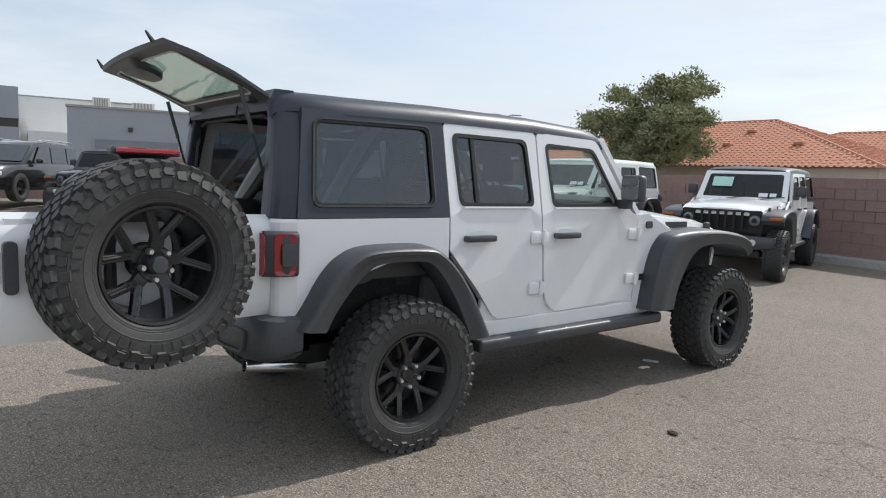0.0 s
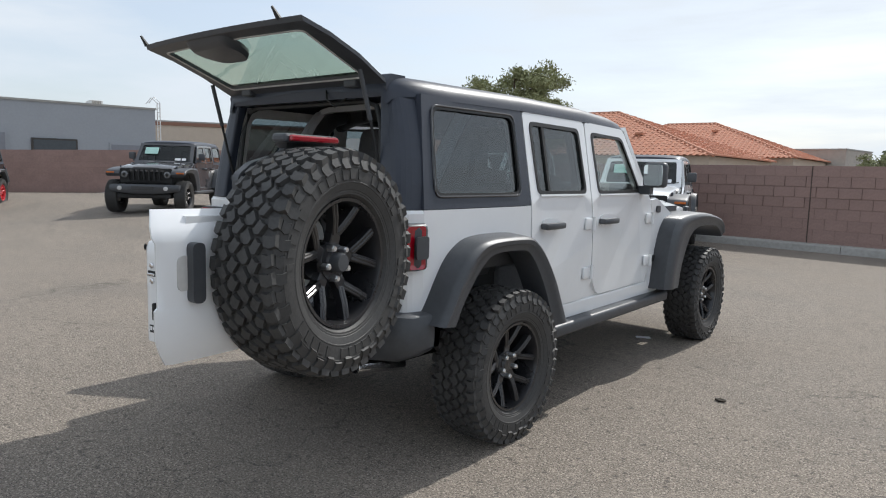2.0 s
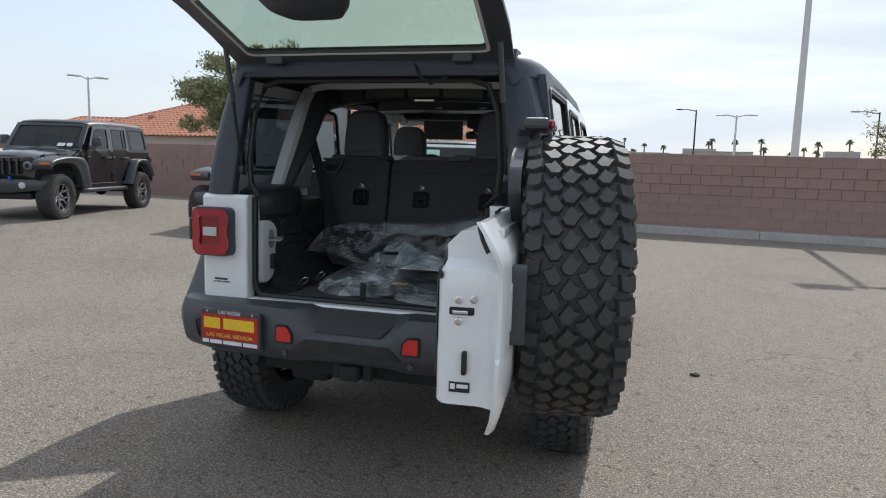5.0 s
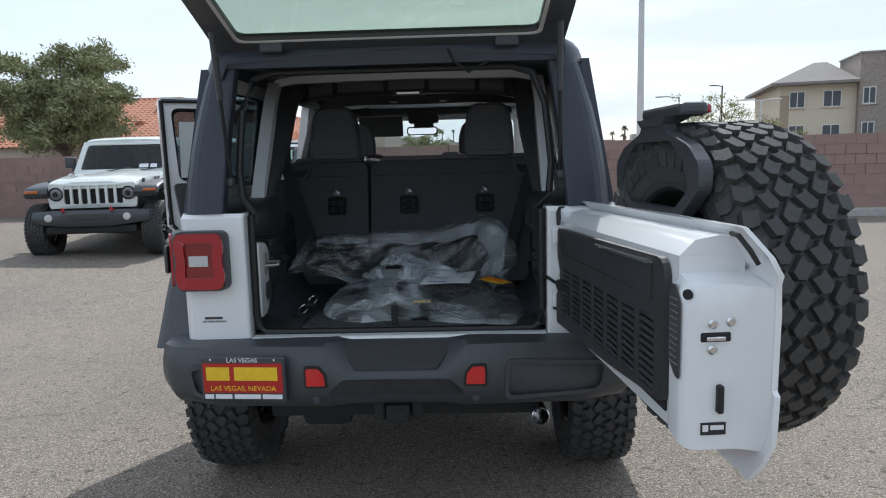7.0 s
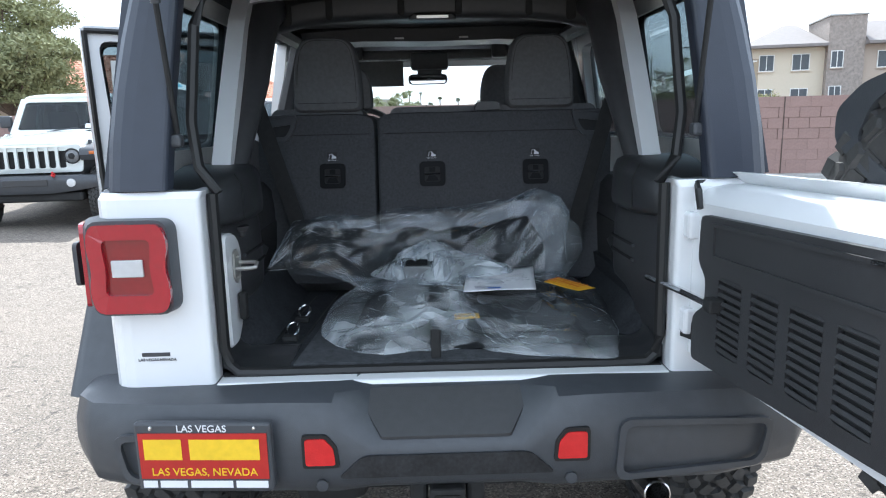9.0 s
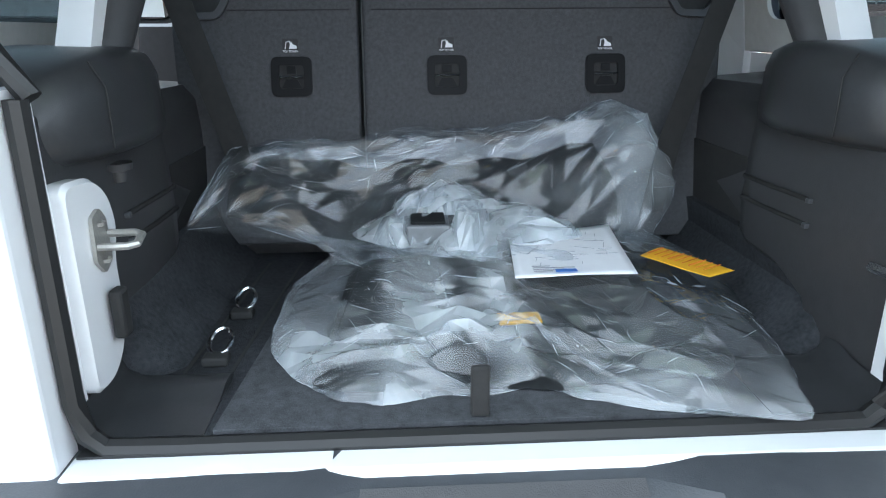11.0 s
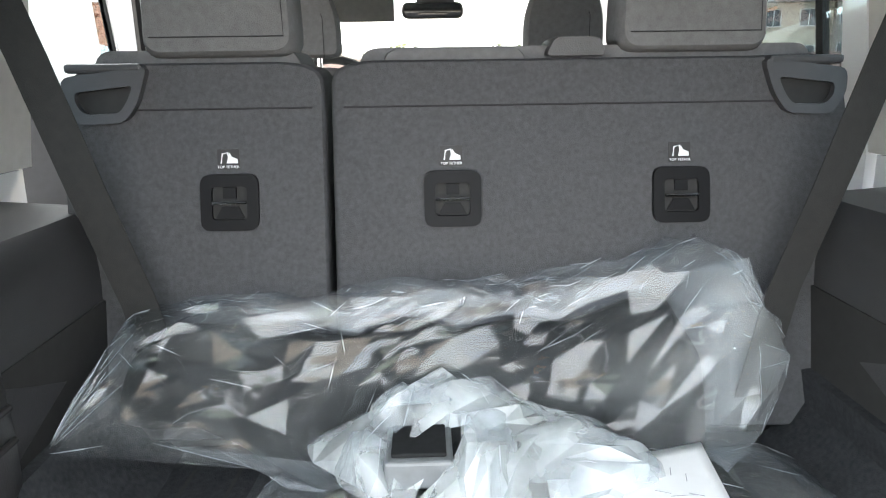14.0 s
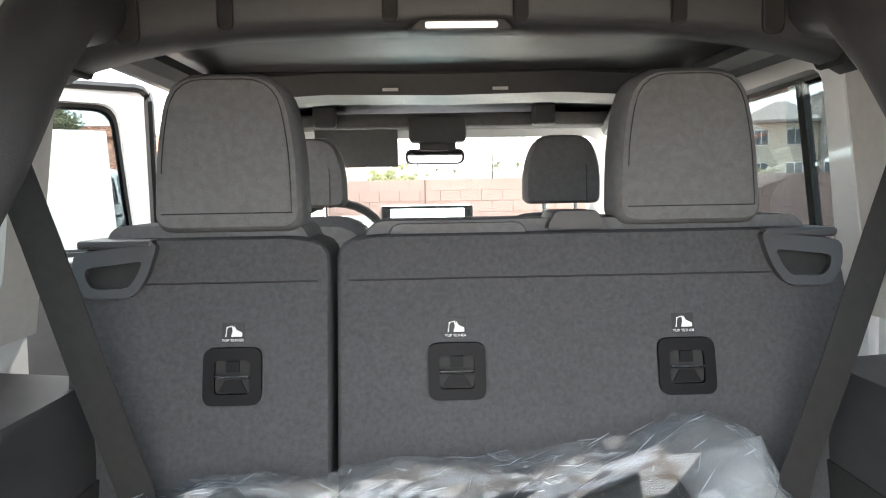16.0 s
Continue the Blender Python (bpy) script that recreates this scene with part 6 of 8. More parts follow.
for s in (1, -1):
    b = bmesh.new()
    # side trim with a shelf below the quarter window
    secs = []
    for y, xi, zt, zl in ((-0.625, 0.535, 1.19, 0.765), (-0.52, 0.532, 1.19, 0.765), (-0.455, 0.528, 1.185, 0.765), (-0.42, 0.526, 1.17, 0.83), (-0.33, 0.525, 1.165, 0.862), (-0.22, 0.526, 1.16, 0.868), (-0.185, 0.530, 1.155, 0.88), (-0.165, 0.548, 1.155, 0.89), (0.10, 0.552, 1.15, 0.89), (0.20, 0.555, 1.15, 0.89)):
        secs.append([(s * (xi + 0.012), y, zl), (s * (xi + 0.002), y, zl + 0.012), (s * xi, y, 0.95), (s * (xi + 0.004), y, zt - 0.10), (s * (xi + 0.014), y, zt - 0.03), (s * (xi + 0.04), y, zt), (s * 0.745, y, zt + 0.01), (s * 0.745, y, zl)])
    tr = part("side_trim", loft(b, secs), M_TRIM, main_car, "black moulded load space side trim", smooth=True)
    tr.data.set_sharp_from_angle(angle=radians(38))
    for z in (0.955, 0.995):
        gr = bmesh.new()
        tube(gr, [(s * 0.5235, -0.405, z + 0.004), (s * 0.5235, -0.28, z + 0.001), (s * 0.5245, -0.195, z)], 0.0042, 8)
        part("trim_groove", gr, M_DARK, tr, smooth=True)
        part("groove_end", boxed(s * 0.518, s * 0.527, -0.414, -0.404, z - 0.001, z + 0.008, bev=0.002), M_PLAST, tr)
    # carpeted wheel box and the plastic tray ahead of the sill
    b = bmesh.new()
    lo = 0.448 if s < 0 else 0.478
    loft(b, [[(s * (0.60 + (x - 0.60) * k), y, 0.7655 + (z - 0.7655) * k) for x, z in ((lo, 0.7655), (lo + 0.012, 0.779), (lo + 0.035, 0.800), (lo + 0.062, 0.838), (0.534, 0.890), (0.60, 0.896), (0.60, 0.7655))] for y, k in ((-0.490, 0.55), (-0.478, 0.85), (-0.455, 1.0), (-0.25, 1.0), (0.02, 1.0), (0.08, 1.0))])
    part("wheel_box", b, M_CARPET, main_car, "charcoal carpeted wheel box", smooth=True)
    part("corner_tray", loft(bmesh.new(), [[(s * 0.372, y, z), (s * 0.50, y, z), (s * 0.522, y, z + 0.012), (s * 0.530, y, z + 0.03), (s * 0.533, y, z - 0.01), (s * 0.372, y, z - 0.01)] for y, z in ((-0.492, 0.7745), (-0.510, 0.7790), (-0.535, 0.7785), (-0.560, 0.7715), (-0.580, 0.7700), (-0.645, 0.7695))]), M_GLOSSTRIM, main_car, "black moulded plastic floor corner", smooth=True)
    # padded corner above the shelf
    secs = []
    for y, xi, zt in ((-0.585, 0.560, 1.16), (-0.540, 0.520, 1.205), (-0.480, 0.496, 1.226), (-0.420, 0.486, 1.236), (-0.360, 0.484, 1.238), (-0.300, 0.490, 1.236), (-0.245, 0.506, 1.230), (-0.205, 0.532, 1.215), (-0.185, 0.565, 1.190)):
        secs.append([(s * (xi + 0.020), y, 1.096), (s * (xi + 0.004), y, 1.106), (s * xi, y, 1.125), (s * (xi + 0.004), y, zt - 0.035), (s * (xi + 0.014), y, zt - 0.010), (s * (xi + 0.034), y, zt), (s * 0.66, y, zt + 0.004), (s * 0.66, y, 1.096)])
    pd = part("corner_post", loft(bmesh.new(), secs), M_GLOSSTRIM, tr, "smooth black moulded corner pad", smooth=True)
    pd.data.set_sharp_from_angle(angle=radians(50))
    part("pad_seam", tube(bmesh.new(), [(s * 0.4945, -0.482, 1.110), (s * 0.4945, -0.482, 1.19), (s * 0.512, -0.482, 1.222)], 0.0014, 6), M_DARK, pd)
    if s < 0:
        hook = revolve(bmesh.new(), [(0.0, 0.030), (0.010, 0.028), (0.012, 0.012), (0.020, 0.010), (0.022, 0.0), (0.0, 0.0)], Matrix.Translation((-0.526, -0.412, 1.078)) @ Matrix.Rotation(radians(90), 4, "Y"), 20)
        part("bag_hook", hook, M_TRIM, tr, smooth=True)
    # pale inner lining of the hardtop with its window opening
    hole = rounded([(-0.500, 1.275), (0.185, 1.275), (0.172, 1.66), (-0.472, 1.655)], 0.05, 5)
    part("inner_lining", plate(bmesh.new(), [(-0.60, 1.205), (0.292, 1.205), (0.278, 1.71), (-0.545, 1.71)], [hole], on_side(s, -0.036), 0.01), M_GREYIN, main_car, "pale grey inner lining")
    # roll bar legs and pads
    b = bmesh.new()
    leg = [(0.570, 0.06, 1.735), (0.572, -0.03, 1.705), (0.573, -0.10, 1.630), (0.573, -0.19, 1.500), (0.574, -0.29, 1.340), (0.575, -0.375, 1.19)]
    loft(b, [[(s * (x - 0.024), y - 0.022, z + 0.014), (s * (x + 0.026), y - 0.022, z + 0.014), (s * (x + 0.026), y + 0.02, z - 0.02), (s * (x - 0.024), y + 0.02, z - 0.02)] for x, y, z in leg])
    part("roll_bar_leg", b, M_WHITE, main_car, "white painted roll bar leg")
    part("roll_bar_pad", tube(bmesh.new(), [(s * (x - 0.048 + 0.03 * max(0.0, (1.5 - z) / 0.31)), y + 0.042, z - 0.03 + 0.04 * max(0.0, (1.4 - z) / 0.2)) for x, y, z in leg], [0.052, 0.052, 0.048, 0.040, 0.032, 0.030], 12), M_TRIM, main_car, "black padded roll bar cover", smooth=True)
    part("roof_rail", tube(bmesh.new(), [(s * 0.575, 0.13, 1.685), (s * 0.59, 0.9, 1.70), (s * 0.59, 1.35, 1.69), (s * 0.62, 1.58, 1.66)], 0.032, 8), M_TRIM, main_car, smooth=True)
    part("pillar", tube(bmesh.new(), [(s * 0.60, 0.98, 1.69), (s * 0.68, 0.99, 1.4), (s * 0.70, 1.0, 0.62)], [0.035, 0.04, 0.045], 8), M_TRIM, main_car, smooth=True)
    # seat belt
    b = bmesh.new()
    path = [Vector((s * 0.600, 0.015, 1.50)), Vector((s * 0.565, 0.02, 1.38)), Vector((s * 0.515, 0.025, 1.20)), Vector((s * 0.470, 0.04, 1.03)), Vector((s * 0.445, 0.05, 0.86))]
    loft(b, [[p + Vector((-0.026, 0.0, -0.004)), p + Vector((0.026, 0.0, 0.004)), p + Vector((0.026, 0.002, 0.004)), p + Vector((-0.026, 0.002, -0.004))] for p in path])
    belt = part("seat_belt", b, M_BELT, main_car, "black seat belt webbing")
    part("belt_guide", revolve(bmesh.new(), [(0.032, -0.012), (0.036, 0.0), (0.032, 0.012), (0.0, 0.014)], Matrix.Translation((s * 0.605, 0.015, 1.515)) @ Matrix.Rotation(radians(-90), 4, "Z"), 16), M_TRIM, belt, smooth=True)
BAR = ((-0.60, 1.655), (-0.575, 1.668), (-0.50, 1.688), (-0.42, 1.704), (-0.33, 1.714), (-0.2, 1.719), (0, 1.721), (0.2, 1.719), (0.33, 1.714), (0.42, 1.704), (0.50, 1.688), (0.575, 1.668), (0.60, 1.655))
part("roll_bar", loft(bmesh.new(), [[(x, 0.160 + 0.046 * c, z + 0.044 * q) for c, q in ((-1, -0.55), (-0.8, -0.85), (-0.5, -1), (0.5, -1), (0.8, -0.85), (1, -0.55), (1, 0.5), (0.6, 1), (-0.6, 1), (-1, 0.5))] for x, z in BAR]), M_TRIM, main_car, "black padded cross bar", smooth=True)
for s in (1, -1):
    part("bar_joint", loft(bmesh.new(), [[(s * x, 0.160 + 0.049 * c, z + 0.047 * q) for c, q in ((-1, -0.55), (-0.6, -1), (0.6, -1), (1, -0.55), (1, 0.5), (0.6, 1), (-0.6, 1), (-1, 0.5))] for x, z in ((0.566, 1.668), (0.573, 1.666))]), M_DARK, main_car)
for x, z in ((-0.474, 1.694), (-0.336, 1.713), (-0.102, 1.721), (0.086, 1.721), (0.316, 1.714), (0.454, 1.698)):
    wide = 0.016 if abs(x) > 0.4 else 0.011
    part("bar_strap", pillow(bmesh.new(), rounded([(x - wide, z + 0.03), (x - wide, z - 0.040), (x + wide, z - 0.040), (x + wide, z + 0.03)], wide * 0.9, 5), lambda u, v, d: (u, 0.112 - d, v), ((0.0, 1.0), (0.004, 1.0), (0.006, 0.86))), M_DARK, main_car)
part("lamp_bezel", pillow(bmesh.new(), rounded([(-0.080, 1.668), (0.080, 1.668), (0.066, 1.684), (-0.066, 1.684)], 0.006, 3), lambda u, v, d: (u, 0.113 - d, v), ((-0.03, 1.0), (0.004, 1.0), (0.008, 0.92))), M_TRIM, main_car, smooth=True)
part("bar_lamp", boxed(-0.052, 0.052, 0.100, 0.130, 1.671, 1.680, bev=0.003), lit("dome_lamp_glow", (1.0, 0.95, 0.85), 0.10), main_car, "small lit dome lamp")
part("white_cross_bar", loft(bmesh.new(), [[(x, y, z + dz) for y, dz in ((-0.05, 0), (-0.01, 0), (-0.01, 0.032), (-0.05, 0.032))] for x, z in ((-0.594, 1.672), (-0.56, 1.700), (-0.48, 1.714), (0, 1.722), (0.48, 1.714), (0.56, 1.700), (0.594, 1.672))]), M_WHITE, main_car)
b = bmesh.new()
loft(b, [[(x, y, z) for y, z in ((0.85, zz), (0.87, zz - 0.05), (1.03, zz - 0.055), (1.06, zz), (1.05, zz + 0.03), (0.86, zz + 0.03))] for x, zz in ((-0.60, 1.725), (-0.3, 1.74), (0.0, 1.735), (0.3, 1.74), (0.60, 1.725))])
ob = part("speaker_bar", b, M_TRIM, main_car, "black overhead speaker bar", smooth=True)
for s in (1, -1):
    part("speaker_lamp", boxed(s * 0.14 - 0.02, s * 0.14 + 0.02, 0.856, 0.866, 1.695, 1.703), M_CLEARLENS, ob)
part("headliner", boxed(-0.60, 0.60, 0.20, 1.52, 1.757, 1.765), M_GREYIN, main_car, "pale grey headliner panels")
part("headliner_dark", boxed(-0.60, 0.60, 0.20, 0.86, 1.745, 1.755), M_TRIM, main_car)
part("screen_header", boxed(-0.62, 0.62, 1.50, 1.63, 1.665, 1.715, bev=0.015), M_LINER, main_car, smooth=True)
b = bmesh.new()
box(b, -0.11, 0.09, 1.46, 1.56, 1.61, 1.70, bev=0.015)
box(b, -0.075, 0.055, 1.50, 1.56, 1.575, 1.62, bev=0.01)
part("overhead_console", b, M_TRIM, main_car, smooth=True)
mr = part("rear_view_mirror", pillow(bmesh.new(), rounded([(-0.125, 1.535), (0.085, 1.535), (0.085, 1.59), (-0.125, 1.59)], 0.025), lambda u, v, d: (u, 1.50 + d, v), ((0.0, 0.97), (0.008, 1.0), (0.04, 0.8))), M_TRIM, main_car, smooth=True)
part("mirror_glass", plate(bmesh.new(), rounded([(-0.115, 1.541), (0.075, 1.541), (0.075, 1.584), (-0.115, 1.584)], 0.02), [], lambda u, v, d: (u, 1.4985 - d, v + 0.0), 0.001), M_MIRROR, mr)
part("sun_visor", loft(bmesh.new(), [[(x, 1.50 + 0.02 * f + e, 1.66 - f * 0.13) for f, e in ((0, 0), (1, 0.0), (1, 0.015), (0, 0.015))] for x in (-0.44, -0.15)]), M_LINER, main_car, "grey sun visor folded down")
for x in (-0.40, 0.36):
    part("roof_clamp", boxed(x - 0.04, x + 0.04, 1.46, 1.51, 1.665, 1.74, bev=0.01), M_TRIM, main_car)
b = bmesh.new()
loft(b, [[(x, y, z) for y, z in ((1.60, 0.70), (1.58, 1.12), (1.62, 1.29), (1.70, 1.325), (1.95, 1.30), (1.98, 0.70))] for x in (-0.70, -0.2, 0.2, 0.70)])
dash = part("dashboard", b, M_TRIM, main_car, "black dashboard", smooth=True)
scr = part("display", boxed(-0.222, 0.118, 1.59, 1.62, 1.245, 1.392, bev=0.012), M_TRIM, main_car, "wide centre display showing a pale screen")
part("screen", boxed(-0.185, 0.085, 1.5865, 1.589, 1.255, 1.378), M_SCREEN, scr)
part("screen_bar", boxed(-0.10, -0.03, 1.5845, 1.586, 1.352, 1.364), lit("screen_blue", (0.05, 0.35, 0.55), 1.0), scr)
part("screen_tile", boxed(0.05, 0.08, 1.5845, 1.586, 1.30, 1.335), M_DARK, scr)
b = bmesh.new()
sw = [(-0.365 + 0.185 * math.cos(a), 1.37 + 0.185 * 0.35 * math.sin(a), 1.235 + 0.185 * 0.93 * math.sin(a)) for a in [i * math.pi / 16 for i in range(33)]]
tube(b, sw, 0.015, 8, cap=False)
tube(b, [(-0.53, 1.38, 1.23), (-0.365, 1.40, 1.22), (-0.20, 1.38, 1.23)], 0.014, 6)
tube(b, [(-0.365, 1.40, 1.22), (-0.365, 1.62, 1.12)], 0.04, 8)
part("steering_wheel", b, M_TRIM, main_car, smooth=True)


# seats
def seat_back_put(u, v, d):
    return (u, 0.055 + 0.225 * (v - 0.80) + d, v)


rear_left = [(-0.585, 0.80), (-0.60, 1.05), (-0.612, 1.28), (-0.60, 1.355), (-0.55, 1.372), (-0.26, 1.372), (-0.208, 1.36), (-0.206, 0.80)]
rear_right = [(-0.196, 0.80), (-0.198, 1.36), (-0.15, 1.372), (0.55, 1.372), (0.60, 1.355), (0.612, 1.28), (0.60, 1.05), (0.585, 0.80)]
for nm, outline, xs in (("rear_seat_back", rear_left, (-0.355,)), ("rear_seat_back", rear_right, (-0.013, 0.343))):
    o = rounded(outline, 0.035, 3)
    b = bmesh.new()
    cx, cz = sum(p[0] for p in o) / len(o), sum(p[1] for p in o) / len(o)
    loft(b, [[seat_back_put(cx + (u - cx) * k, cz + (v - cz) * k, d) for u, v in o] for d, k in ((0.0, 0.982), (0.004, 0.994), (0.012, 1.0), (0.13, 1.0), (0.15, 0.96))])
    sb = part(nm, b, M_SEATBACK, main_car, "charcoal felt-backed rear seat", smooth=True)
    x0, x1 = min(p[0] for p in outline), max(p[0] for p in outline)
    part("seam", tube(bmesh.new(), [seat_back_put(x0 + 0.02 + (x1 - x0 - 0.04) * i / 8, 1.303 - 0.006 * (i % 2) * 0, -0.0005) for i in range(9)], 0.0016, 6), M_STITCH, sb)
    part("top_pad", pillow(bmesh.new(), rounded([(x0 + 0.03, 1.345), (x1 - 0.03, 1.345), (x1 - 0.05, 1.392), (x0 + 0.05, 1.392)], 0.02), lambda u, v, d: (u, 0.215 + d, v), ((0.0, 0.99), (0.02, 1.0), (0.14, 1.0))), M_CLOTH, sb, "grey cloth seat top", smooth=True)
    for x in xs:
        yv = lambda v: seat_back_put(0, v, 0)[1]
        zt = 1.128
        fr = part("tether_bezel", plate(bmesh.new(), rounded([(x - 0.044, zt - 0.006), (x + 0.044, zt - 0.006), (x + 0.044, zt + 0.078), (x - 0.044, zt + 0.078)], 0.016), [rounded([(x - 0.027, zt + 0.010), (x + 0.027, zt + 0.010), (x + 0.027, zt + 0.060), (x - 0.027, zt + 0.060)], 0.008)], lambda u, v, d: seat_back_put(u, v, -0.008 + d), 0.012), M_BEZEL, sb, "black tether anchor bezel")
        part("anchor_pocket", plate(bmesh.new(), [(x - 0.03, zt + 0.006), (x + 0.03, zt + 0.006), (x + 0.03, zt + 0.064), (x - 0.03, zt + 0.064)], [], lambda u, v, d: seat_back_put(u, v, -0.001 + d), 0.0006), M_DARK, fr)
        part("anchor_bar", tube(bmesh.new(), [seat_back_put(x - 0.026, zt + 0.036, -0.0095), seat_back_put(x + 0.026, zt + 0.036, -0.0095)], 0.0026, 6), M_CHROME, fr)
        part("anchor_ramp", plate(bmesh.new(), [(x - 0.022, zt + 0.012), (x + 0.022, zt + 0.012), (x + 0.012, zt + 0.030), (x - 0.012, zt + 0.030)], [], lambda u, v, d: seat_back_put(u, v, -0.004 + d), 0.003), M_BEZEL, fr)
        part("anchor_tab", plate(bmesh.new(), [(x - 0.010, zt + 0.042), (x + 0.010, zt + 0.042), (x + 0.010, zt + 0.058), (x - 0.010, zt + 0.058)], [], lambda u, v, d: seat_back_put(u, v, -0.006 + d), 0.004), M_BEZEL, fr)
        tg = part("tether_tag", plate(bmesh.new(), [(x - 0.018, 1.213), (x + 0.016, 1.213), (x + 0.016, 1.243), (x - 0.018, 1.243)], [], lambda u, v, d: seat_back_put(u, v, -0.0015 + d), 0.002), M_INK, sb, "small black tag with white symbol")
        TT = Matrix.Translation(seat_back_put(x - 0.001, 1.2165, -0.0035)) @ Matrix.Rotation(radians(77.3), 4, "X")
        words("tag_text", "TOP TETHER", 0.0058, TT, M_PAPER, tg, depth=0.0003)
        b = bmesh.new()
        tube(b, [seat_back_put(x - 0.012, 1.222, -0.003), seat_back_put(x - 0.010, 1.236, -0.003), seat_back_put(x - 0.002, 1.238, -0.003), seat_back_put(x + 0.001, 1.224, -0.003)], 0.0013, 5)
        plate(b, [(x - 0.004, 1.222), (x + 0.013, 1.222), (x + 0.013, 1.228), (x + 0.004, 1.232), (x + 0.001, 1.238)], [], lambda u, v, d: seat_back_put(u, v, -0.0032 + d), 0.001)
        part("tag_symbol", b, M_PAPER, tg)
for s in (1, -1):
    b = bmesh.new()
    o = rounded([(s * 0.470, 1.368), (s * 0.600, 1.352), (s * 0.598, 1.315), (s * 0.575, 1.283), (s * 0.505, 1.285), (s * 0.485, 1.315)], 0.014, 3)
    i = rounded([(s * 0.492, 1.340), (s * 0.580, 1.330), (s * 0.578, 1.312), (s * 0.564, 1.298), (s * 0.514, 1.299), (s * 0.502, 1.315)], 0.008, 3)
    plate(b, o, [i], lambda u, v, d: seat_back_put(u, v, -0.016 + d), 0.03)
    hd = part("fold_handle", b, M_FOLD, main_car, "grey seat release handle", smooth=False)
    part("handle_pocket", plate(bmesh.new(), i, [], lambda u, v, d: seat_back_put(u, v, -0.004 + d), 0.003), M_DARK, hd)
    part("handle_cap", boxed(s * 0.478, s * 0.595, 0.165, 0.25, 1.358, 1.372, bev=0.005), M_FOLD, hd)
    # rear head restraints
    x = 0.370 * s
    o = rounded([(x - 0.120, 1.380), (x + 0.120, 1.380), (x + 0.115, 1.52), (x + 0.092, 1.632), (x - 0.092, 1.632), (x - 0.115, 1.52)], [0.03, 0.03, 0.05, 0.07, 0.07, 0.05], 5)
    h = part("head_restraint", pillow(bmesh.new(), o, lambda u, v, d: (u, 0.195 + 0.08 * (v - 1.39) + d - 0.012 * (1 - ((u - x) / 0.12) ** 2), v), ((0.0, 0.93), (0.006, 0.965), (0.02, 1.0), (0.08, 1.0), (0.105, 0.9))), M_CLOTH, main_car, "grey cloth head restraint", smooth=True)
    cz = 1.51
    part("stitching", tube(bmesh.new(), [(x + (u - x) * 0.86, 0.192 + 0.08 * (v - 1.39) - 0.012 * (1 - ((u - x) * 0.86 / 0.12) ** 2), cz + (v - cz) * (0.90 if v > 1.45 else 1.0)) for u, v in o if v > 1.40], 0.0009, 5), M_STITCH, h)
    # front seats
    x = 0.358 * s - 0.028
    o = rounded([(x - 0.108, 1.400), (x + 0.108, 1.400), (x + 0.108, 1.50), (x + 0.078, 1.592), (x - 0.078, 1.592), (x - 0.108, 1.50)], [0.02, 0.02, 0.04, 0.05, 0.05, 0.04], 4)
    h = part("front_head_restraint", pillow(bmesh.new(), o, lambda u, v, d: (u, 1.0 + d - 0.012 * (1 - ((u - x) / 0.12) ** 2), v), ((0.0, 0.92), (0.012, 0.98), (0.03, 1.0), (0.08, 0.97), (0.10, 0.85))), M_CLOTH, main_car, smooth=True)
    part("stitching", tube(bmesh.new(), [(x + 0.065, 0.994, 1.40), (x + 0.065, 0.994, 1.50), (x + 0.045, 0.997, 1.56)], 0.0009, 5), M_STITCH, h)
    for dx in (-0.045, 0.045):
        part("restraint_post", tube(bmesh.new(), [(x + dx, 1.05, 1.33), (x + dx, 1.05, 1.40)], 0.007, 8), M_CHROME, h)
    o = rounded([(x - 0.235, 0.72), (x + 0.235, 0.72), (x + 0.225, 1.20), (x + 0.16, 1.375), (x - 0.16, 1.375), (x - 0.225, 1.20)], [0.04, 0.04, 0.1, 0.1, 0.1, 0.1], 5)
    st = part("front_seat", pillow(bmesh.new(), o, lambda u, v, d: (u, 0.93 + 0.10 * (v - 0.72) + d, v), ((0.0, 0.9), (0.03, 0.98), (0.06, 1.0), (0.15, 0.98), (0.18, 0.85))), M_CLOTH, main_car, "grey cloth front seat", smooth=True)
    part("cushion", boxed(x - 0.23, x + 0.23, 1.0, 1.5, 0.60, 0.76, bev=0.05), M_CLOTH, st, smooth=True)
part("centre_restraint", pillow(bmesh.new(), rounded([(-0.122, 1.345), (0.112, 1.345), (0.105, 1.388), (-0.115, 1.388)], 0.018), lambda u, v, d: (u, 0.20 + d, v), ((0.0, 0.97), (0.015, 1.0), (0.09, 1.0), (0.10, 0.95))), M_CLOTH, main_car, "low grey centre head restraint", smooth=True)
part("belt_housing", pillow(bmesh.new(), rounded([(0.135, 1.375), (0.235, 1.375), (0.222, 1.405), (0.15, 1.405)], 0.01), lambda u, v, d: (u, 0.195 + d, v), ((0.0, 0.95), (0.01, 1.0), (0.09, 1.0))), M_TRIM, main_car, "black belt housing", smooth=True)
part("rear_bench", boxed(-0.62, 0.62, 0.25, 0.78, 0.60, 0.86, bev=0.05), M_CLOTH, main_car, smooth=True)

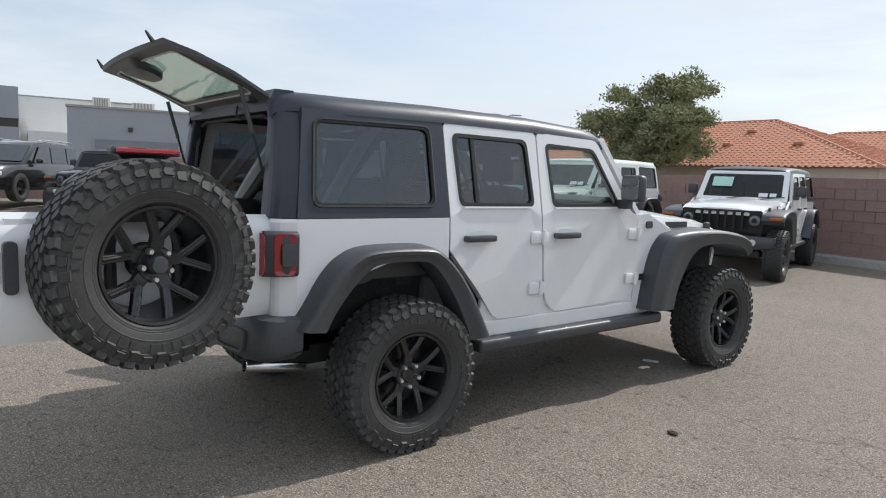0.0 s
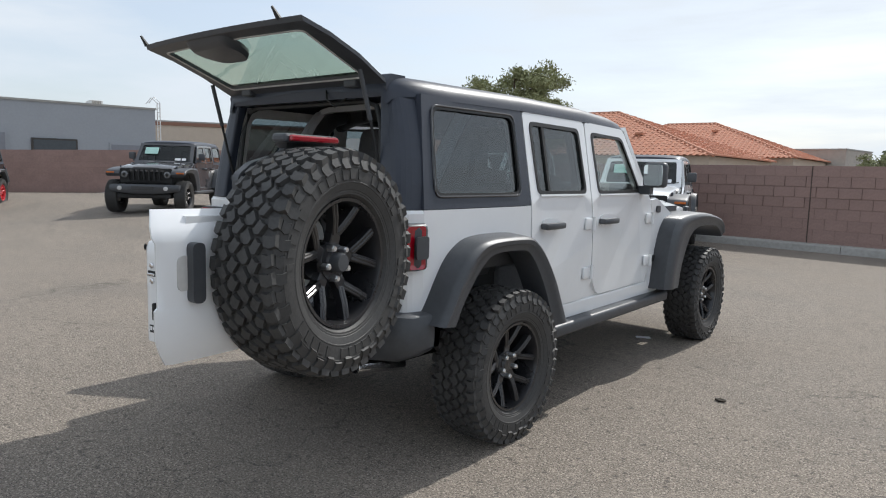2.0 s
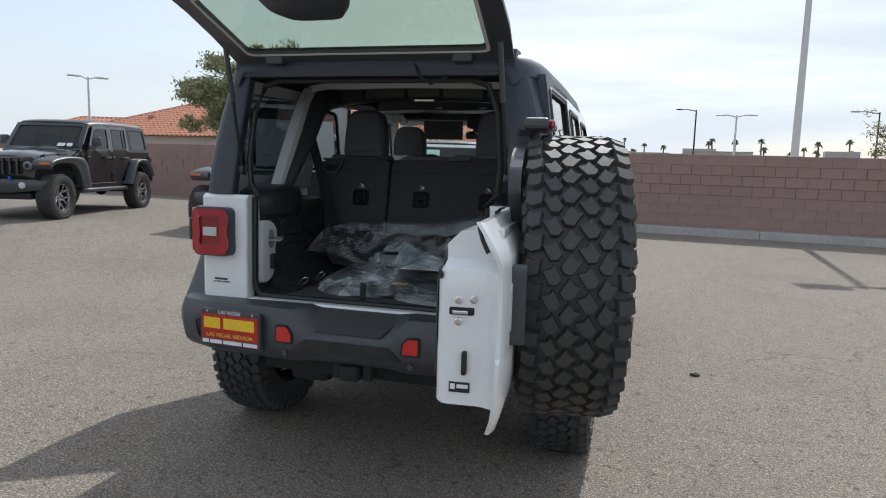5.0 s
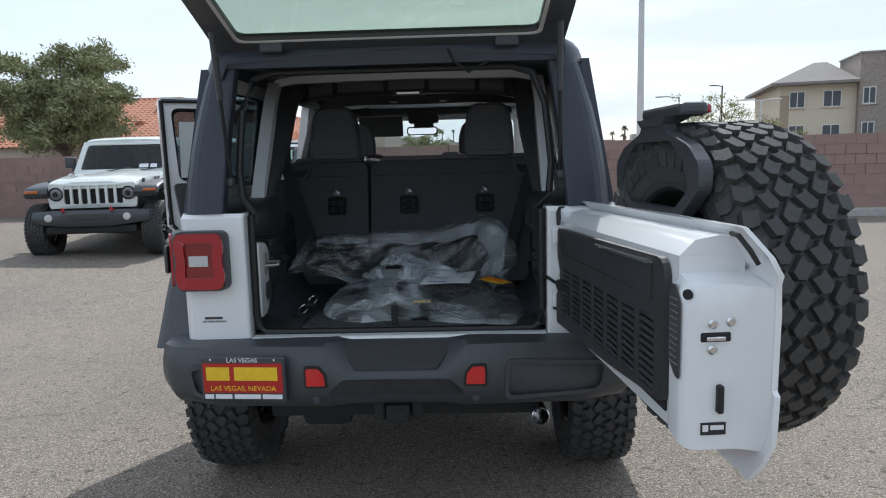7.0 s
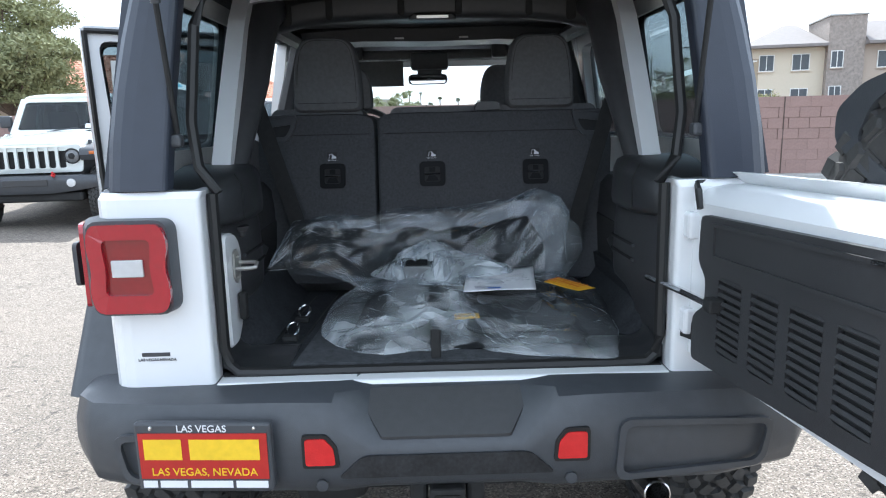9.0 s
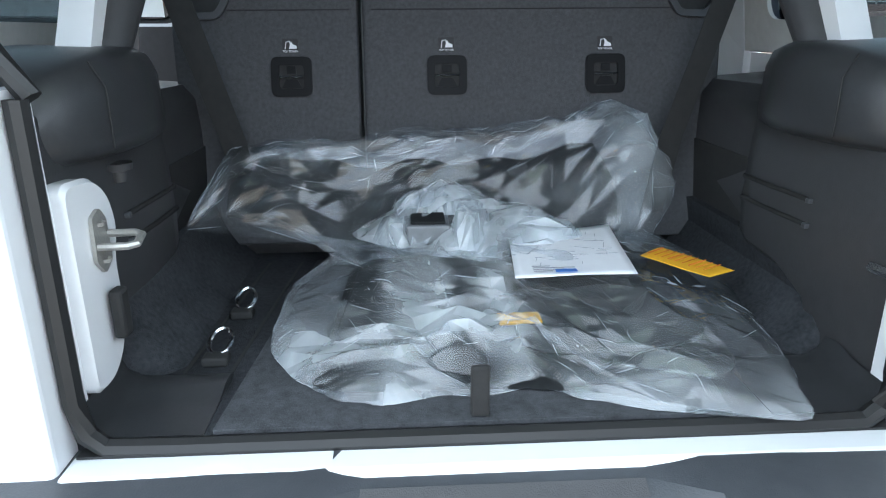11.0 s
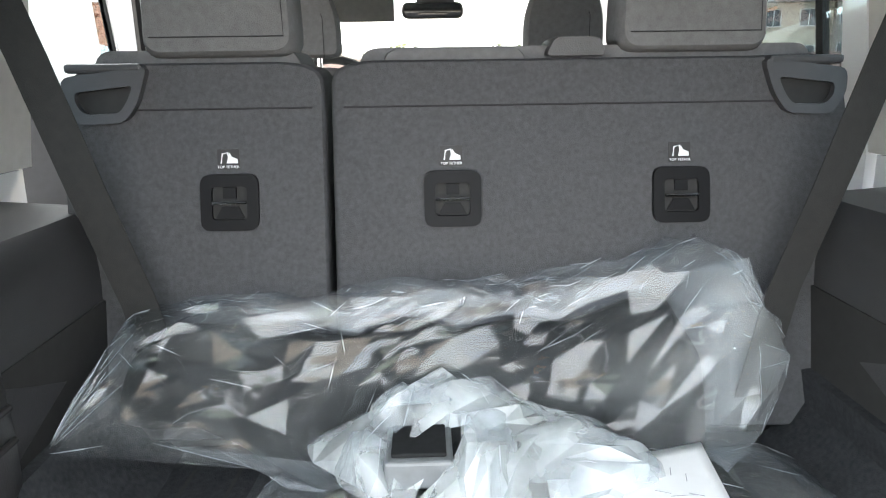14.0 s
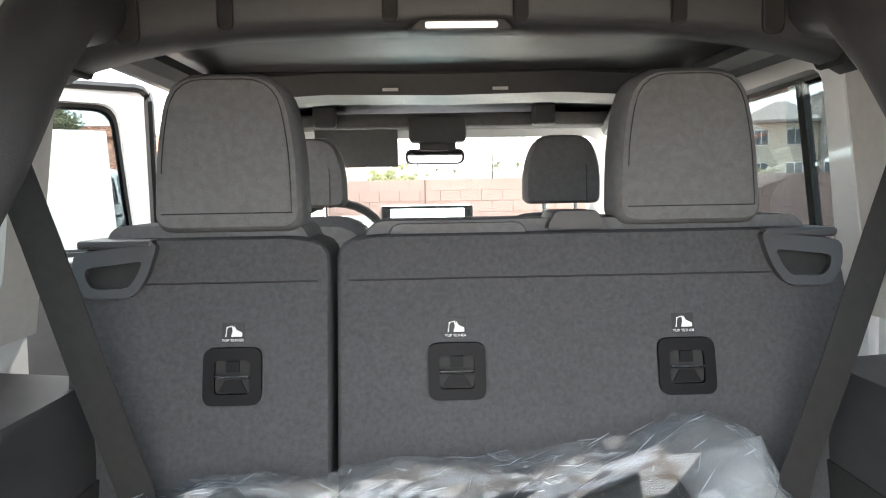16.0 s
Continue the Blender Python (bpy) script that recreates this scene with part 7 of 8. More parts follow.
# ---- other parked vehicles ----
M_PALE = mat("pale_silver_green_paint", (0.66, 0.69, 0.66), 0.25, coat=0.6, var=0.02)
M_BLACKP = mat("black_car_paint", (0.012, 0.013, 0.014), 0.18, coat=0.8, var=0.1)
M_GREYP = mat("dark_grey_car_paint", (0.055, 0.055, 0.06), 0.22, coat=0.8, var=0.08)
M_REDHOOK = mat("red_tow_hook", (0.55, 0.03, 0.03), 0.4)
M_BLUEHOOK = mat("blue_tow_hook", (0.03, 0.12, 0.5), 0.4)
RIM_RED = rim_mesh(mat("red_painted_alloy", (0.55, 0.02, 0.03), 0.3, coat=0.4))
M_BGTINT = glass("parked_car_glass", (0.40, 0.44, 0.44))


def parked(fx, fy, deg, z, paint, label, **k):
    """Places a vehicle by the middle of its front axle and its heading."""
    a = radians(deg)
    f = Vector((-math.sin(a), math.cos(a), 0))
    o = Vector((fx, fy, z)) - f * 3.008
    vehicle(Matrix.Translation(o) @ Matrix.Rotation(a, 4, "Z"), paint, label, M_BGTINT, **k)


parked(-2.08, 8.23, 196, 0, M_WHITE, "white off-roader with black arches parked facing out from the wall", sticker=True, grille=M_DARK)
parked(-5.15, 6.80, 188, 0.085, M_PALE, "pale silver off-roader with red tow hooks parked facing out", hooks=M_REDHOOK, top=M_PALE)
parked(-9.35, 5.95, 195, 0.19, M_BLACKP, "black off-roader with blue tow hooks parked by the wall", grille=M_BLACKP, hooks=M_BLUEHOOK, rim=rim_mesh(mat("machined_alloy", (0.35, 0.35, 0.35), 0.25, metal=1.0)))
parked(-13.15, 5.35, 223, 0.2, M_GREYP, "dark grey off-roader with a windscreen sticker parked at an angle", sticker=True, grille=M_DARK)
parked(-17.3, 1.65, 235, 0.06, M_BLACKP, "black off-roader with red wheels parked at an angle", rim=RIM_RED)


def estate(m, paint, label):
    """A rounded sport-utility car: x to its right, y ahead."""
    car = empty("sport_utility_car", m, label=label, category="car")
    b = bmesh.new()
    secs = []
    for y, w, z0, z1 in ((-0.95, 0.80, 0.45, 0.95), (-0.85, 0.92, 0.33, 1.02), (0.0, 0.97, 0.30, 1.05), (1.6, 0.97, 0.30, 1.06), (2.6, 0.96, 0.30, 1.04), (3.5, 0.92, 0.32, 0.98), (3.85, 0.78, 0.40, 0.85)):
        secs.append([(-w + 0.05, y, z0), (-w, y, z0 + 0.12), (-w, y, z1 - 0.12), (-w + 0.08, y, z1), (w - 0.08, y, z1), (w, y, z1 - 0.12), (w, y, z0 + 0.12), (w - 0.05, y, z0)])
    loft(b, secs)
    part("body", b, paint, car, smooth=True)
    b = bmesh.new()
    secs = []
    for y, w, z1 in ((-0.82, 0.84, 1.06), (-0.62, 0.80, 1.62), (0.0, 0.80, 1.73), (1.2, 0.80, 1.74), (1.75, 0.78, 1.66), (2.55, 0.86, 1.06)):
        secs.append([(-0.88, y, 1.0), (-w, y, z1 - 0.06), (-w + 0.1, y, z1), (w - 0.1, y, z1), (w, y, z1 - 0.06), (0.88, y, 1.0)])
    loft(b, secs)
    part("cabin", b, paint, car, smooth=True)
    for s in (1, -1):
        for y0, y1, y2, y3 in ((-0.62, 0.15, 0.15, -0.50), (0.25, 1.10, 1.10, 0.25), (1.20, 2.15, 1.70, 1.20)):
            part("window", plate(bmesh.new(), rounded([(y0, 1.09), (y1, 1.09), (y2, 1.58), (y3, 1.58)], 0.05), [], lambda u, v, d: (s * (0.897 - 0.12 * (v - 1.0) - d), u, v), 0.01), M_WINDARK, car)
        part("roof_rail", tube(bmesh.new(), [(s * 0.70, -0.5, 1.72), (s * 0.70, -0.4, 1.77), (s * 0.70, 1.4, 1.78), (s * 0.70, 1.5, 1.73)], 0.02, 6), M_CHROME, car)
        part("mirror", boxed(s * 0.93, s * 1.10, 2.0, 2.12, 1.08, 1.22, bev=0.04), paint, car, smooth=True)
        part("headlight", boxed(s * 0.50, s * 0.86, 3.62, 3.78, 0.72, 0.84, bev=0.03), M_CLEARLENS, car)
        for y in (0, 2.95):
            wheel(car, Matrix.Translation((s * 0.85, y, R_TYRE - 0.008)) @ Matrix.Rotation(radians(0 if s > 0 else 180), 4, "Z"))
    part("windscreen", plate(bmesh.new(), rounded([(-0.72, 0.1), (0.72, 0.1), (0.64, 0.9), (-0.64, 0.9)], 0.05), [], lambda u, v, d: (u, 2.57 - 0.80 * v - d, 1.075 + 0.60 * v), 0.02), M_WINDARK, car)


estate(Matrix.Translation((-21.6, 1.2, 0.3)) @ Matrix.Rotation(radians(235), 4, "Z"), M_BLACKP, "black sport-utility car with chrome roof rails")

# ---- plastic-wrapped load ----
from mathutils.geometry import delaunay_2d_cdt


def crinkle(n, l):
    """Faint ripples within the flat facets of stiff film, as relief."""
    tc, mp, v, bp = n.new("ShaderNodeTexCoord"), n.new("ShaderNodeMapping"), n.new("ShaderNodeTexNoise"), n.new("ShaderNodeBump")
    mp.inputs["Rotation"].default_value, mp.inputs["Scale"].default_value = (0.4, 0.3, 0.6), (0.5, 1.4, 1.2)
    v.inputs["Scale"].default_value, v.inputs["Detail"].default_value = 26.0, 1.0
    bp.inputs["Distance"].default_value = 0.0035
    l.new(tc.outputs["Object"], mp.inputs["Vector"])
    l.new(mp.outputs["Vector"], v.inputs["Vector"])
    l.new(v.outputs["Fac"], bp.inputs["Height"])
    return bp.outputs["Normal"]


def film(name, tint, white):
    """Clear polythene: see-through and glossy, milky in patches."""
    m = bpy.data.materials.new(name)
    m.use_nodes = True
    n, l = m.node_tree.nodes, m.node_tree.links
    n.clear()
    o, mx, mx2, tr, gl, di = [n.new("ShaderNode" + k) for k in ("OutputMaterial", "MixShader", "MixShader", "BsdfTransparent", "BsdfGlossy", "BsdfDiffuse")]
    crease = crinkle(n, l)
    share = schlick(n, l, 0.060, crease)[1]
    tc, warp, wv, patch, sm = [n.new("ShaderNode" + k) for k in ("TexCoord", "TexNoise", "VectorMath", "TexNoise", "MapRange")]
    tr.inputs["Color"].default_value = (*tint, 1)
    gl.inputs["Roughness"].default_value = 0.035
    l.new(crease, gl.inputs["Normal"])
    di.inputs["Color"].default_value = (0.80, 0.85, 0.88, 1)
    warp.inputs["Scale"].default_value, warp.inputs["Detail"].default_value = 6.0, 2.0
    wv.operation = "MULTIPLY_ADD"
    wv.inputs[1].default_value = (0.10, 0.10, 0.10)
    l.new(tc.outputs["Object"], warp.inputs["Vector"])
    l.new(warp.outputs["Color"], wv.inputs[0])
    l.new(tc.outputs["Object"], wv.inputs[2])
    patch.inputs["Scale"].default_value, patch.inputs["Detail"].default_value = 9.0, 7.0
    sm.inputs["From Min"].default_value, sm.inputs["From Max"].default_value = 0.40, 0.70
    sm.inputs["To Min"].default_value, sm.inputs["To Max"].default_value = white * 0.35, white * 1.6
    l.new(wv.outputs["Vector"], patch.inputs["Vector"])
    l.new(patch.outputs["Fac"], sm.inputs["Value"])
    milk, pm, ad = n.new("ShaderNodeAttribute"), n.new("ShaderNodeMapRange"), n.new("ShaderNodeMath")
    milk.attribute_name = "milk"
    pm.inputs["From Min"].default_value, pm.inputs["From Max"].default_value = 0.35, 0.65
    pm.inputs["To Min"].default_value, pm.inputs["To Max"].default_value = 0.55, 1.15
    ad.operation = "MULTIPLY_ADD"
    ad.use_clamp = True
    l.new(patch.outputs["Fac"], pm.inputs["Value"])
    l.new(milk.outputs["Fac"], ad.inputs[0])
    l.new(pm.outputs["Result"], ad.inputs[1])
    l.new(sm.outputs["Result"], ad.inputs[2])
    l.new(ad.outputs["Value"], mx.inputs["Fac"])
    l.new(tr.outputs["BSDF"], mx.inputs[1])
    l.new(di.outputs["BSDF"], mx.inputs[2])
    l.new(share, mx2.inputs["Fac"])
    l.new(mx.outputs["Shader"], mx2.inputs[1])
    l.new(gl.outputs["BSDF"], mx2.inputs[2])
    l.new(mx2.outputs["Shader"], o.inputs["Surface"])
    return m


M_FILM = film("clear_polythene", (0.90, 0.92, 0.94), 0.05)
# pale colour of the highlights drawn as lines on the film folds
M_FOLD_GLINT = mat("whitened_fold_glint", (0.34, 0.37, 0.40), 0.30, var=0.35, scale=60)
M_PART = mat("black_rubber_mat", (0.016, 0.017, 0.018), 0.85, var=0.3, scale=10, spec=0.15)
M_GREYPART = mat("grey_plastic_part", (0.16, 0.17, 0.18), 0.5, var=0.2)
M_TAG = mat("yellow_card", (0.80, 0.43, 0.02), 0.6, var=0.06)
M_ORANGE = mat("orange_print", (0.62, 0.16, 0.02), 0.6)


FOLDS = ((0.3, 0.115, 0.030), (1.35, 0.088, 0.025), (2.2, 0.070, 0.021), (2.8, 0.050, 0.015), (0.9, 0.036, 0.011), (1.8, 0.026, 0.008))


def fold(p, seed, fine=1.0):
    """Creased sheet: crossing sets of straight folds, each only here and there, gently bent."""
    q = p + noise.noise_vector(p * 4.5 + Vector((seed, 0, 0))) * 0.035
    v = 0.0
    for i, (ang, wl, amp) in enumerate(FOLDS):
        a = ang + seed * 0.7
        x = (q.x * math.cos(a) + q.y * math.sin(a) + q.z * math.sin(2.3 * a + 1.0)) / wl + i * 0.37
        t = abs((x % 2.0) - 1.0)
        g = noise.noise(p * (6.0 if wl > 0.06 else 11.0) + Vector((i * 7.3, seed, 0)))
        v += amp * (t - 0.5) * max(0.0, min(1.0, g * 2.2 + 0.30)) * (1.0 if i < 3 else fine)
    return v


def fan(x, y, centre, reach, count):
    """Pleats that run out from a gathered point."""
    dx, dy = x - centre[0], y - centre[1]
    r = math.hypot(dx, dy)
    if r > reach:
        return 0.0
    t = abs((math.atan2(dy, dx) * count / math.pi) % 2.0 - 1.0)
    return (t - 0.5) * min(r, 0.07) * 0.22 * (1 - r / reach)


def spacing(u, v, seed, lo, hi):
    """Distance between the corners of a crumpled sheet: crowded in places, wide in others."""
    return lo + (hi - lo) * max(0.0, min(1.0, 0.42 + 1.25 * noise.noise((u * 8 + seed, v * 8, seed))))


def scatter(w, h, seed, lo, hi, lean, stretch=1.7):
    """Irregular, slanting triangles over a w x h sheet: returns points and faces."""
    rnd = random.Random(seed)
    ca, sa = math.cos(lean), math.sin(lean)
    pts = []
    n = max(6, int(w / 0.02))
    m = max(4, int(h / 0.02))
    for i in range(n + 1):
        pts += [(w * i / n, 0.0), (w * i / n, h)]
    for j in range(1, m):
        pts += [(0.0, h * j / m), (w, h * j / m)]
    warped = lambda p: ((p[0] * ca + p[1] * sa) / stretch, -p[0] * sa + p[1] * ca)
    grid = {}
    cell = hi
    def near(q, d):
        gx, gy = int(q[0] // cell), int(q[1] // cell)
        return any((q[0] - r[0]) ** 2 + (q[1] - r[1]) ** 2 < d * d for a in (-1, 0, 1) for b in (-1, 0, 1) for r in grid.get((gx + a, gy + b), ()))
    for k in range(int(w * h / (lo * lo) * 1.6)):
        p = (w * rnd.uniform(0.01, 0.99), h * rnd.uniform(0.01, 0.99))
        d = spacing(p[0], p[1], seed, lo, hi)
        q = warped(p)
        if not near(q, d):
            grid.setdefault((int(q[0] // cell), int(q[1] // cell)), []).append(q)
            pts.append(p)
    out = delaunay_2d_cdt([Vector(warped(p)) for p in pts], [], [], 0, 1e-7)
    back = [((x * stretch) * ca - y * sa, (x * stretch) * sa + y * ca) for x, y in out[0]]
    return back, out[2]


def skin(bm, pts, faces, put, seed, lo, hi, steep=0.20, pick=None):
    """Lays the triangles over a form; put(u, v, lift) -> 3D; lifts jump from corner to corner, so the sheet creases."""
    rnd = random.Random(seed)

    def lift(u, v):
        return steep * (0.45 + 0.9 * max(0.0, min(1.0, 0.5 + 1.4 * noise.noise((u * 7, v * 7, seed + 4.0))))) * spacing(u, v, seed, lo, hi) * rnd.choice((-1.0, 1.0)) * rnd.uniform(0.2, 1.0)
    vs = [bm.verts.new(put(u, v, lift(u, v))) for u, v in pts]
    for f in faces:
        tri = [vs[k] for k in f]
        mid = sum((v.co for v in tri), Vector()) / 3
        mi = pick(mid) if pick else 0
        if mi is not None and len(set(tri)) == 3:
            bm.faces.new(tri).material_index = mi
    return bm


def glint_lines(bm, index, seed, least, share):
    """Thin whitened lines along the film's sharpest folds, painted in for their highlights."""
    rnd = random.Random(seed)
    bmesh.ops.recalc_face_normals(bm, faces=bm.faces)
    found = [(e.verts[0].co.copy(), e.verts[1].co.copy()) for e in bm.edges if len(e.link_faces) == 2 and e.calc_face_angle(0.0) > least]
    for p, q in found:
        if rnd.random() < share and (p - q).length > 0.006:
            r = rnd.uniform(0.0002, 0.0007)
            up = Vector((0, 0, 0.0006))
            tube(bm, [p + up, p.lerp(q, 0.5) + up, q + up], [r * 0.3, r, r * 0.3], 3, mi=index)
    return bm


def glint_streaks(bm, put, w, h, count, seed, gathers, index=1):
    """Long raised streaks of pale film, painted highlights: some lie across the sheet, some run out from gathered
    points.
    """
    rnd = random.Random(seed)
    for k in range(count):
        length = rnd.uniform(0.012, 0.07)
        if gathers and rnd.random() < 0.6:
            gu, gv, reach = rnd.choice(gathers)
            a = rnd.uniform(0, 2 * math.pi)
            r0 = reach * rnd.random() ** 1.5
            u, v = gu + r0 * math.cos(a), gv + r0 * math.sin(a)
            a += rnd.gauss(0, 0.25)
        else:
            u, v, a = w * rnd.random(), h * rnd.random(), rnd.choice((0.15, 0.6, 2.5, 1.3)) + rnd.gauss(0, 0.3)
        bend, n, pts = 0.0, 5, []
        for i in range(n):
            if not (0.01 * w < u < 0.99 * w and 0.01 * h < v < 0.99 * h):
                break
            pts.append(Vector(put(u, v, 0.0022)))
            a += bend
            u, v = u + math.cos(a) * length / n, v + math.sin(a) * length / n
        if len(pts) > 3:
            fat = rnd.uniform(0.0002, 0.0006) if rnd.random() < 0.85 else rnd.uniform(0.0010, 0.0020)
            tube(bm, pts, [fat * max(0.08, math.sin(math.pi * i / (len(pts) - 1))) for i in range(len(pts))], 4, mi=index)
    return bm


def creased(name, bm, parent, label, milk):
    """A film part whose stronger folds stay sharp; milk(point) says how cloudy the film is there, part of it added
    brightness.
    """
    ob = part(name, bm, [M_FILM, M_FOLD_GLINT], parent, label, smooth=True)
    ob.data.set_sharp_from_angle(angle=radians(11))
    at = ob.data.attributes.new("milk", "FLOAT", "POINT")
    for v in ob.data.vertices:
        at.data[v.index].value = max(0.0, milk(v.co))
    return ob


def edge(x, a, b, soft):
    """1 between a and b, falling off softly."""
    return max(0.0, min(1.0, (x - a) / soft + 0.5)) * max(0.0, min(1.0, (b - x) / soft + 0.5))


def bag(cx, cy, rx, ry, z0, height, seed, lo, hi, power=3.0, steep=0.2, turn=0.0, fans=(), shape=None, pick=None, lean=0.5, lines=0, gathers=(), rim=None):
    """A crumpled bag: a mound with a wavering rim and creased skin."""
    rot = Matrix.Rotation(turn, 3, "Z")

    def put(s, t, d):
        u, v = s / rx - 1, t / ry - 1
        a, r = math.atan2(v, u), min(1.0, max(abs(u), abs(v)))
        wob = 1 + 0.07 * noise.noise((math.cos(a) * 1.7 + seed, math.sin(a) * 1.7, 0.3)) + 0.05 * noise.noise((math.cos(a) * 6 + seed, math.sin(a) * 6, 2.3))
        n = (abs(math.cos(a)) ** power + abs(math.sin(a)) ** power) ** (-1 / power)
        q = rot @ Vector((math.cos(a) * r * n * wob * rx, math.sin(a) * r * n * wob * ry, 0)) + Vector((cx, cy, 0))
        if rim:
            reach = lerp_keys(math.degrees(a), rim)[0] * r * (0.75 + 0.25 * wob)
            q = Vector((cx + reach * math.cos(a), cy + reach * math.sin(a), 0))
        top = max(0.0, 1 - r ** 3.5) ** 0.55
        low = shape(q.x, q.y) if shape else 0.82 + 0.30 * noise.noise(q * 4.5 + Vector((seed, 0, 0)))
        z = z0 + height * top * low + (d + 0.5 * fold(q, seed) + sum(fan(q.x, q.y, c, k, m) for c, k, m in fans)) * min(1.0, 3 * (1 - r) + 0.15)
        return (q.x, q.y, max(z, z0 + 0.001))
    pts, faces = scatter(2 * rx, 2 * ry, seed, lo, hi, lean, 2.4)
    bm = skin(bmesh.new(), pts, faces, put, seed, lo, hi, steep, pick)
    glint_lines(bm, 1, seed, 0.85, 0.24)
    return glint_streaks(bm, put, 2 * rx, 2 * ry, lines, seed, gathers)


def lerp_keys(x, keys):
    for (x0, *a), (x1, *b) in zip(keys, keys[1:]):
        if x <= x1:
            f = max(0.0, min(1.0, (x - x0) / (x1 - x0)))
            f = f * f * (3 - 2 * f)
            return [p + (q - p) * f for p, q in zip(a, b)]
    return list(keys[-1][1:])


# back roll: a rolled mat in clear film, leaning on the seat
wrap = empty("plastic_wrapped_roll", Matrix.Translation((0, 0, 0)), label="black mat in clear crinkled plastic film against the seat", category="wrapped parcel")
ROLL = ((-0.535, 0.905, -0.122, -0.110), (-0.515, 0.955, -0.118, -0.03), (-0.470, 1.028, -0.105, 0.09), (-0.25, 1.040, -0.085, 0.10), (-0.05, 1.056, -0.070, 0.11), (0.10, 1.052, -0.065, 0.11), (0.22, 1.078, -0.060, 0.115), (0.34, 1.108, -0.050, 0.12), (0.41, 1.085, -0.035, 0.11), (0.455, 1.020, 0.0, 0.10), (0.485, 0.965, 0.03, 0.08))


def roll_base(x):
    return 0.772 + 0.12 * max(0.0, (x - 0.36) / 0.12) + 0.12 * max(0.0, min(1.0, (-0.20 - x) / 0.16))


b = bmesh.new()
secs = []
for i in range(17):
    x = -0.475 + 0.83 * i / 16
    zt, yf, yb = lerp_keys(x, ROLL)
    z0, ym, r = roll_base(x), (yf + yb) / 2, (yb - yf) / 2
    k = 0.74 if 0 < i < 16 else 0.5
    lump = 1 + 0.05 * math.sin(i * 1.9)
    arc = [a * math.pi / 14 for a in range(15)]
    secs.append([(x, ym - k * r * math.copysign(abs(math.cos(a)) ** 0.8, math.cos(a)) + 0.33 * r * max(0.0, math.sin(a)), z0 + 0.006 + (zt - z0) * k * lump * max(0.0, math.sin(a)) ** 0.72) for a in arc])
loft(b, secs)
part("mat", b, M_PART, wrap, smooth=True)


def over_roll(s, t, d):
    x = -0.535 + s
    zt, yf, yb = lerp_keys(x, ROLL)
    a = math.pi * min(1.0, max(0.0, t / 0.46))
    c, sn = math.cos(a), max(0.0, math.sin(a))
    y0, r = (yf + yb) / 2, (yb - yf) / 2
    base_z = roll_base(x)
    y = y0 - r * math.copysign(abs(c) ** 0.8, c) + 0.35 * r * sn
    z = base_z + (zt - base_z) * sn ** 0.72
    d = (d + 0.30 * fold(Vector((x, y * 1.2, z)), 3.0, 0.4) + fan(x, z, (0.37, 0.99), 0.17, 11)) * min(1.0, 0.15 + 3.0 * sn) * min(1.0, (x + 0.545) * 9)
    p = Vector((x, y - c * d, max(0.7710, z + sn * d)))
    return (p.x, min(p.y, 0.046 + 0.225 * (p.z - 0.80)), p.z)


pts, faces = scatter(1.02, 0.46, 3.0, 0.0055, 0.024, 0.35, 2.2)
bm = skin(bmesh.new(), pts, faces, over_roll, 3.0, 0.0055, 0.024, 0.85)
glint_lines(bm, 1, 3, 0.85, 0.26)
glint_streaks(bm, over_roll, 1.02, 0.46, 26, 31, ((0.94, 0.17, 0.12), (0.36, 0.14, 0.10), (0.60, 0.13, 0.10), (0.78, 0.15, 0.10), (0.17, 0.10, 0.10)))
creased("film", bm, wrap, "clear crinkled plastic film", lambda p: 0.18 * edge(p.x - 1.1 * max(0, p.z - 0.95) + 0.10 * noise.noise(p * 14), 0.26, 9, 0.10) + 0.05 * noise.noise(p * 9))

# front parcel: flat black parts in a clear bag
par = empty("plastic_wrapped_parcel", Matrix.Translation((0, 0, 0)), label="flat black parts in a clear crumpled plastic bag", category="wrapped parcel")
for x0, x1, y0, y1, z0, z1 in ((-0.25, 0.39, -0.57, -0.06, 0.777, 0.786), (0.05, 0.37, -0.50, -0.30, 0.7925, 0.800), (-0.23, -0.03, -0.46, -0.14, 0.7925, 0.800), (0.10, 0.36, -0.28, -0.07, 0.7925, 0.808)):
    o = [(u + 0.014 * noise.noise((u * 14, v * 14, z0 * 9)), v + 0.014 * noise.noise((u * 14, v * 14, z0 * 9 + 5))) for u, v in rounded([(x0, y0), ((x0 + x1) / 2, y0 - 0.01), (x1, y0 + 0.02), (x1 - 0.02, y1), ((x0 + x1) / 2, y1 + 0.015), (x0 + 0.03, y1 - 0.02)], 0.07, 5)]
    b = bmesh.new()
    cx, cy = (x0 + x1) / 2, (y0 + y1) / 2
    loft(b, [[(cx + (u - cx) * k, cy + (v - cy) * k, z0 + (z1 - z0) * f + f * 0.085 * max(0.0, min(0.34, cy + (v - cy) * k + 0.56))) for u, v in o] for f, k in ((0.0, 0.97), (0.4, 1.0), (0.8, 0.985), (1.0, 0.93))])
    part("black_mat", b, M_PART, par, smooth=True)
part("orange_part", boxed(0.035, 0.105, -0.428, -0.390, 0.808, 0.816, bev=0.003), M_TAG, par)


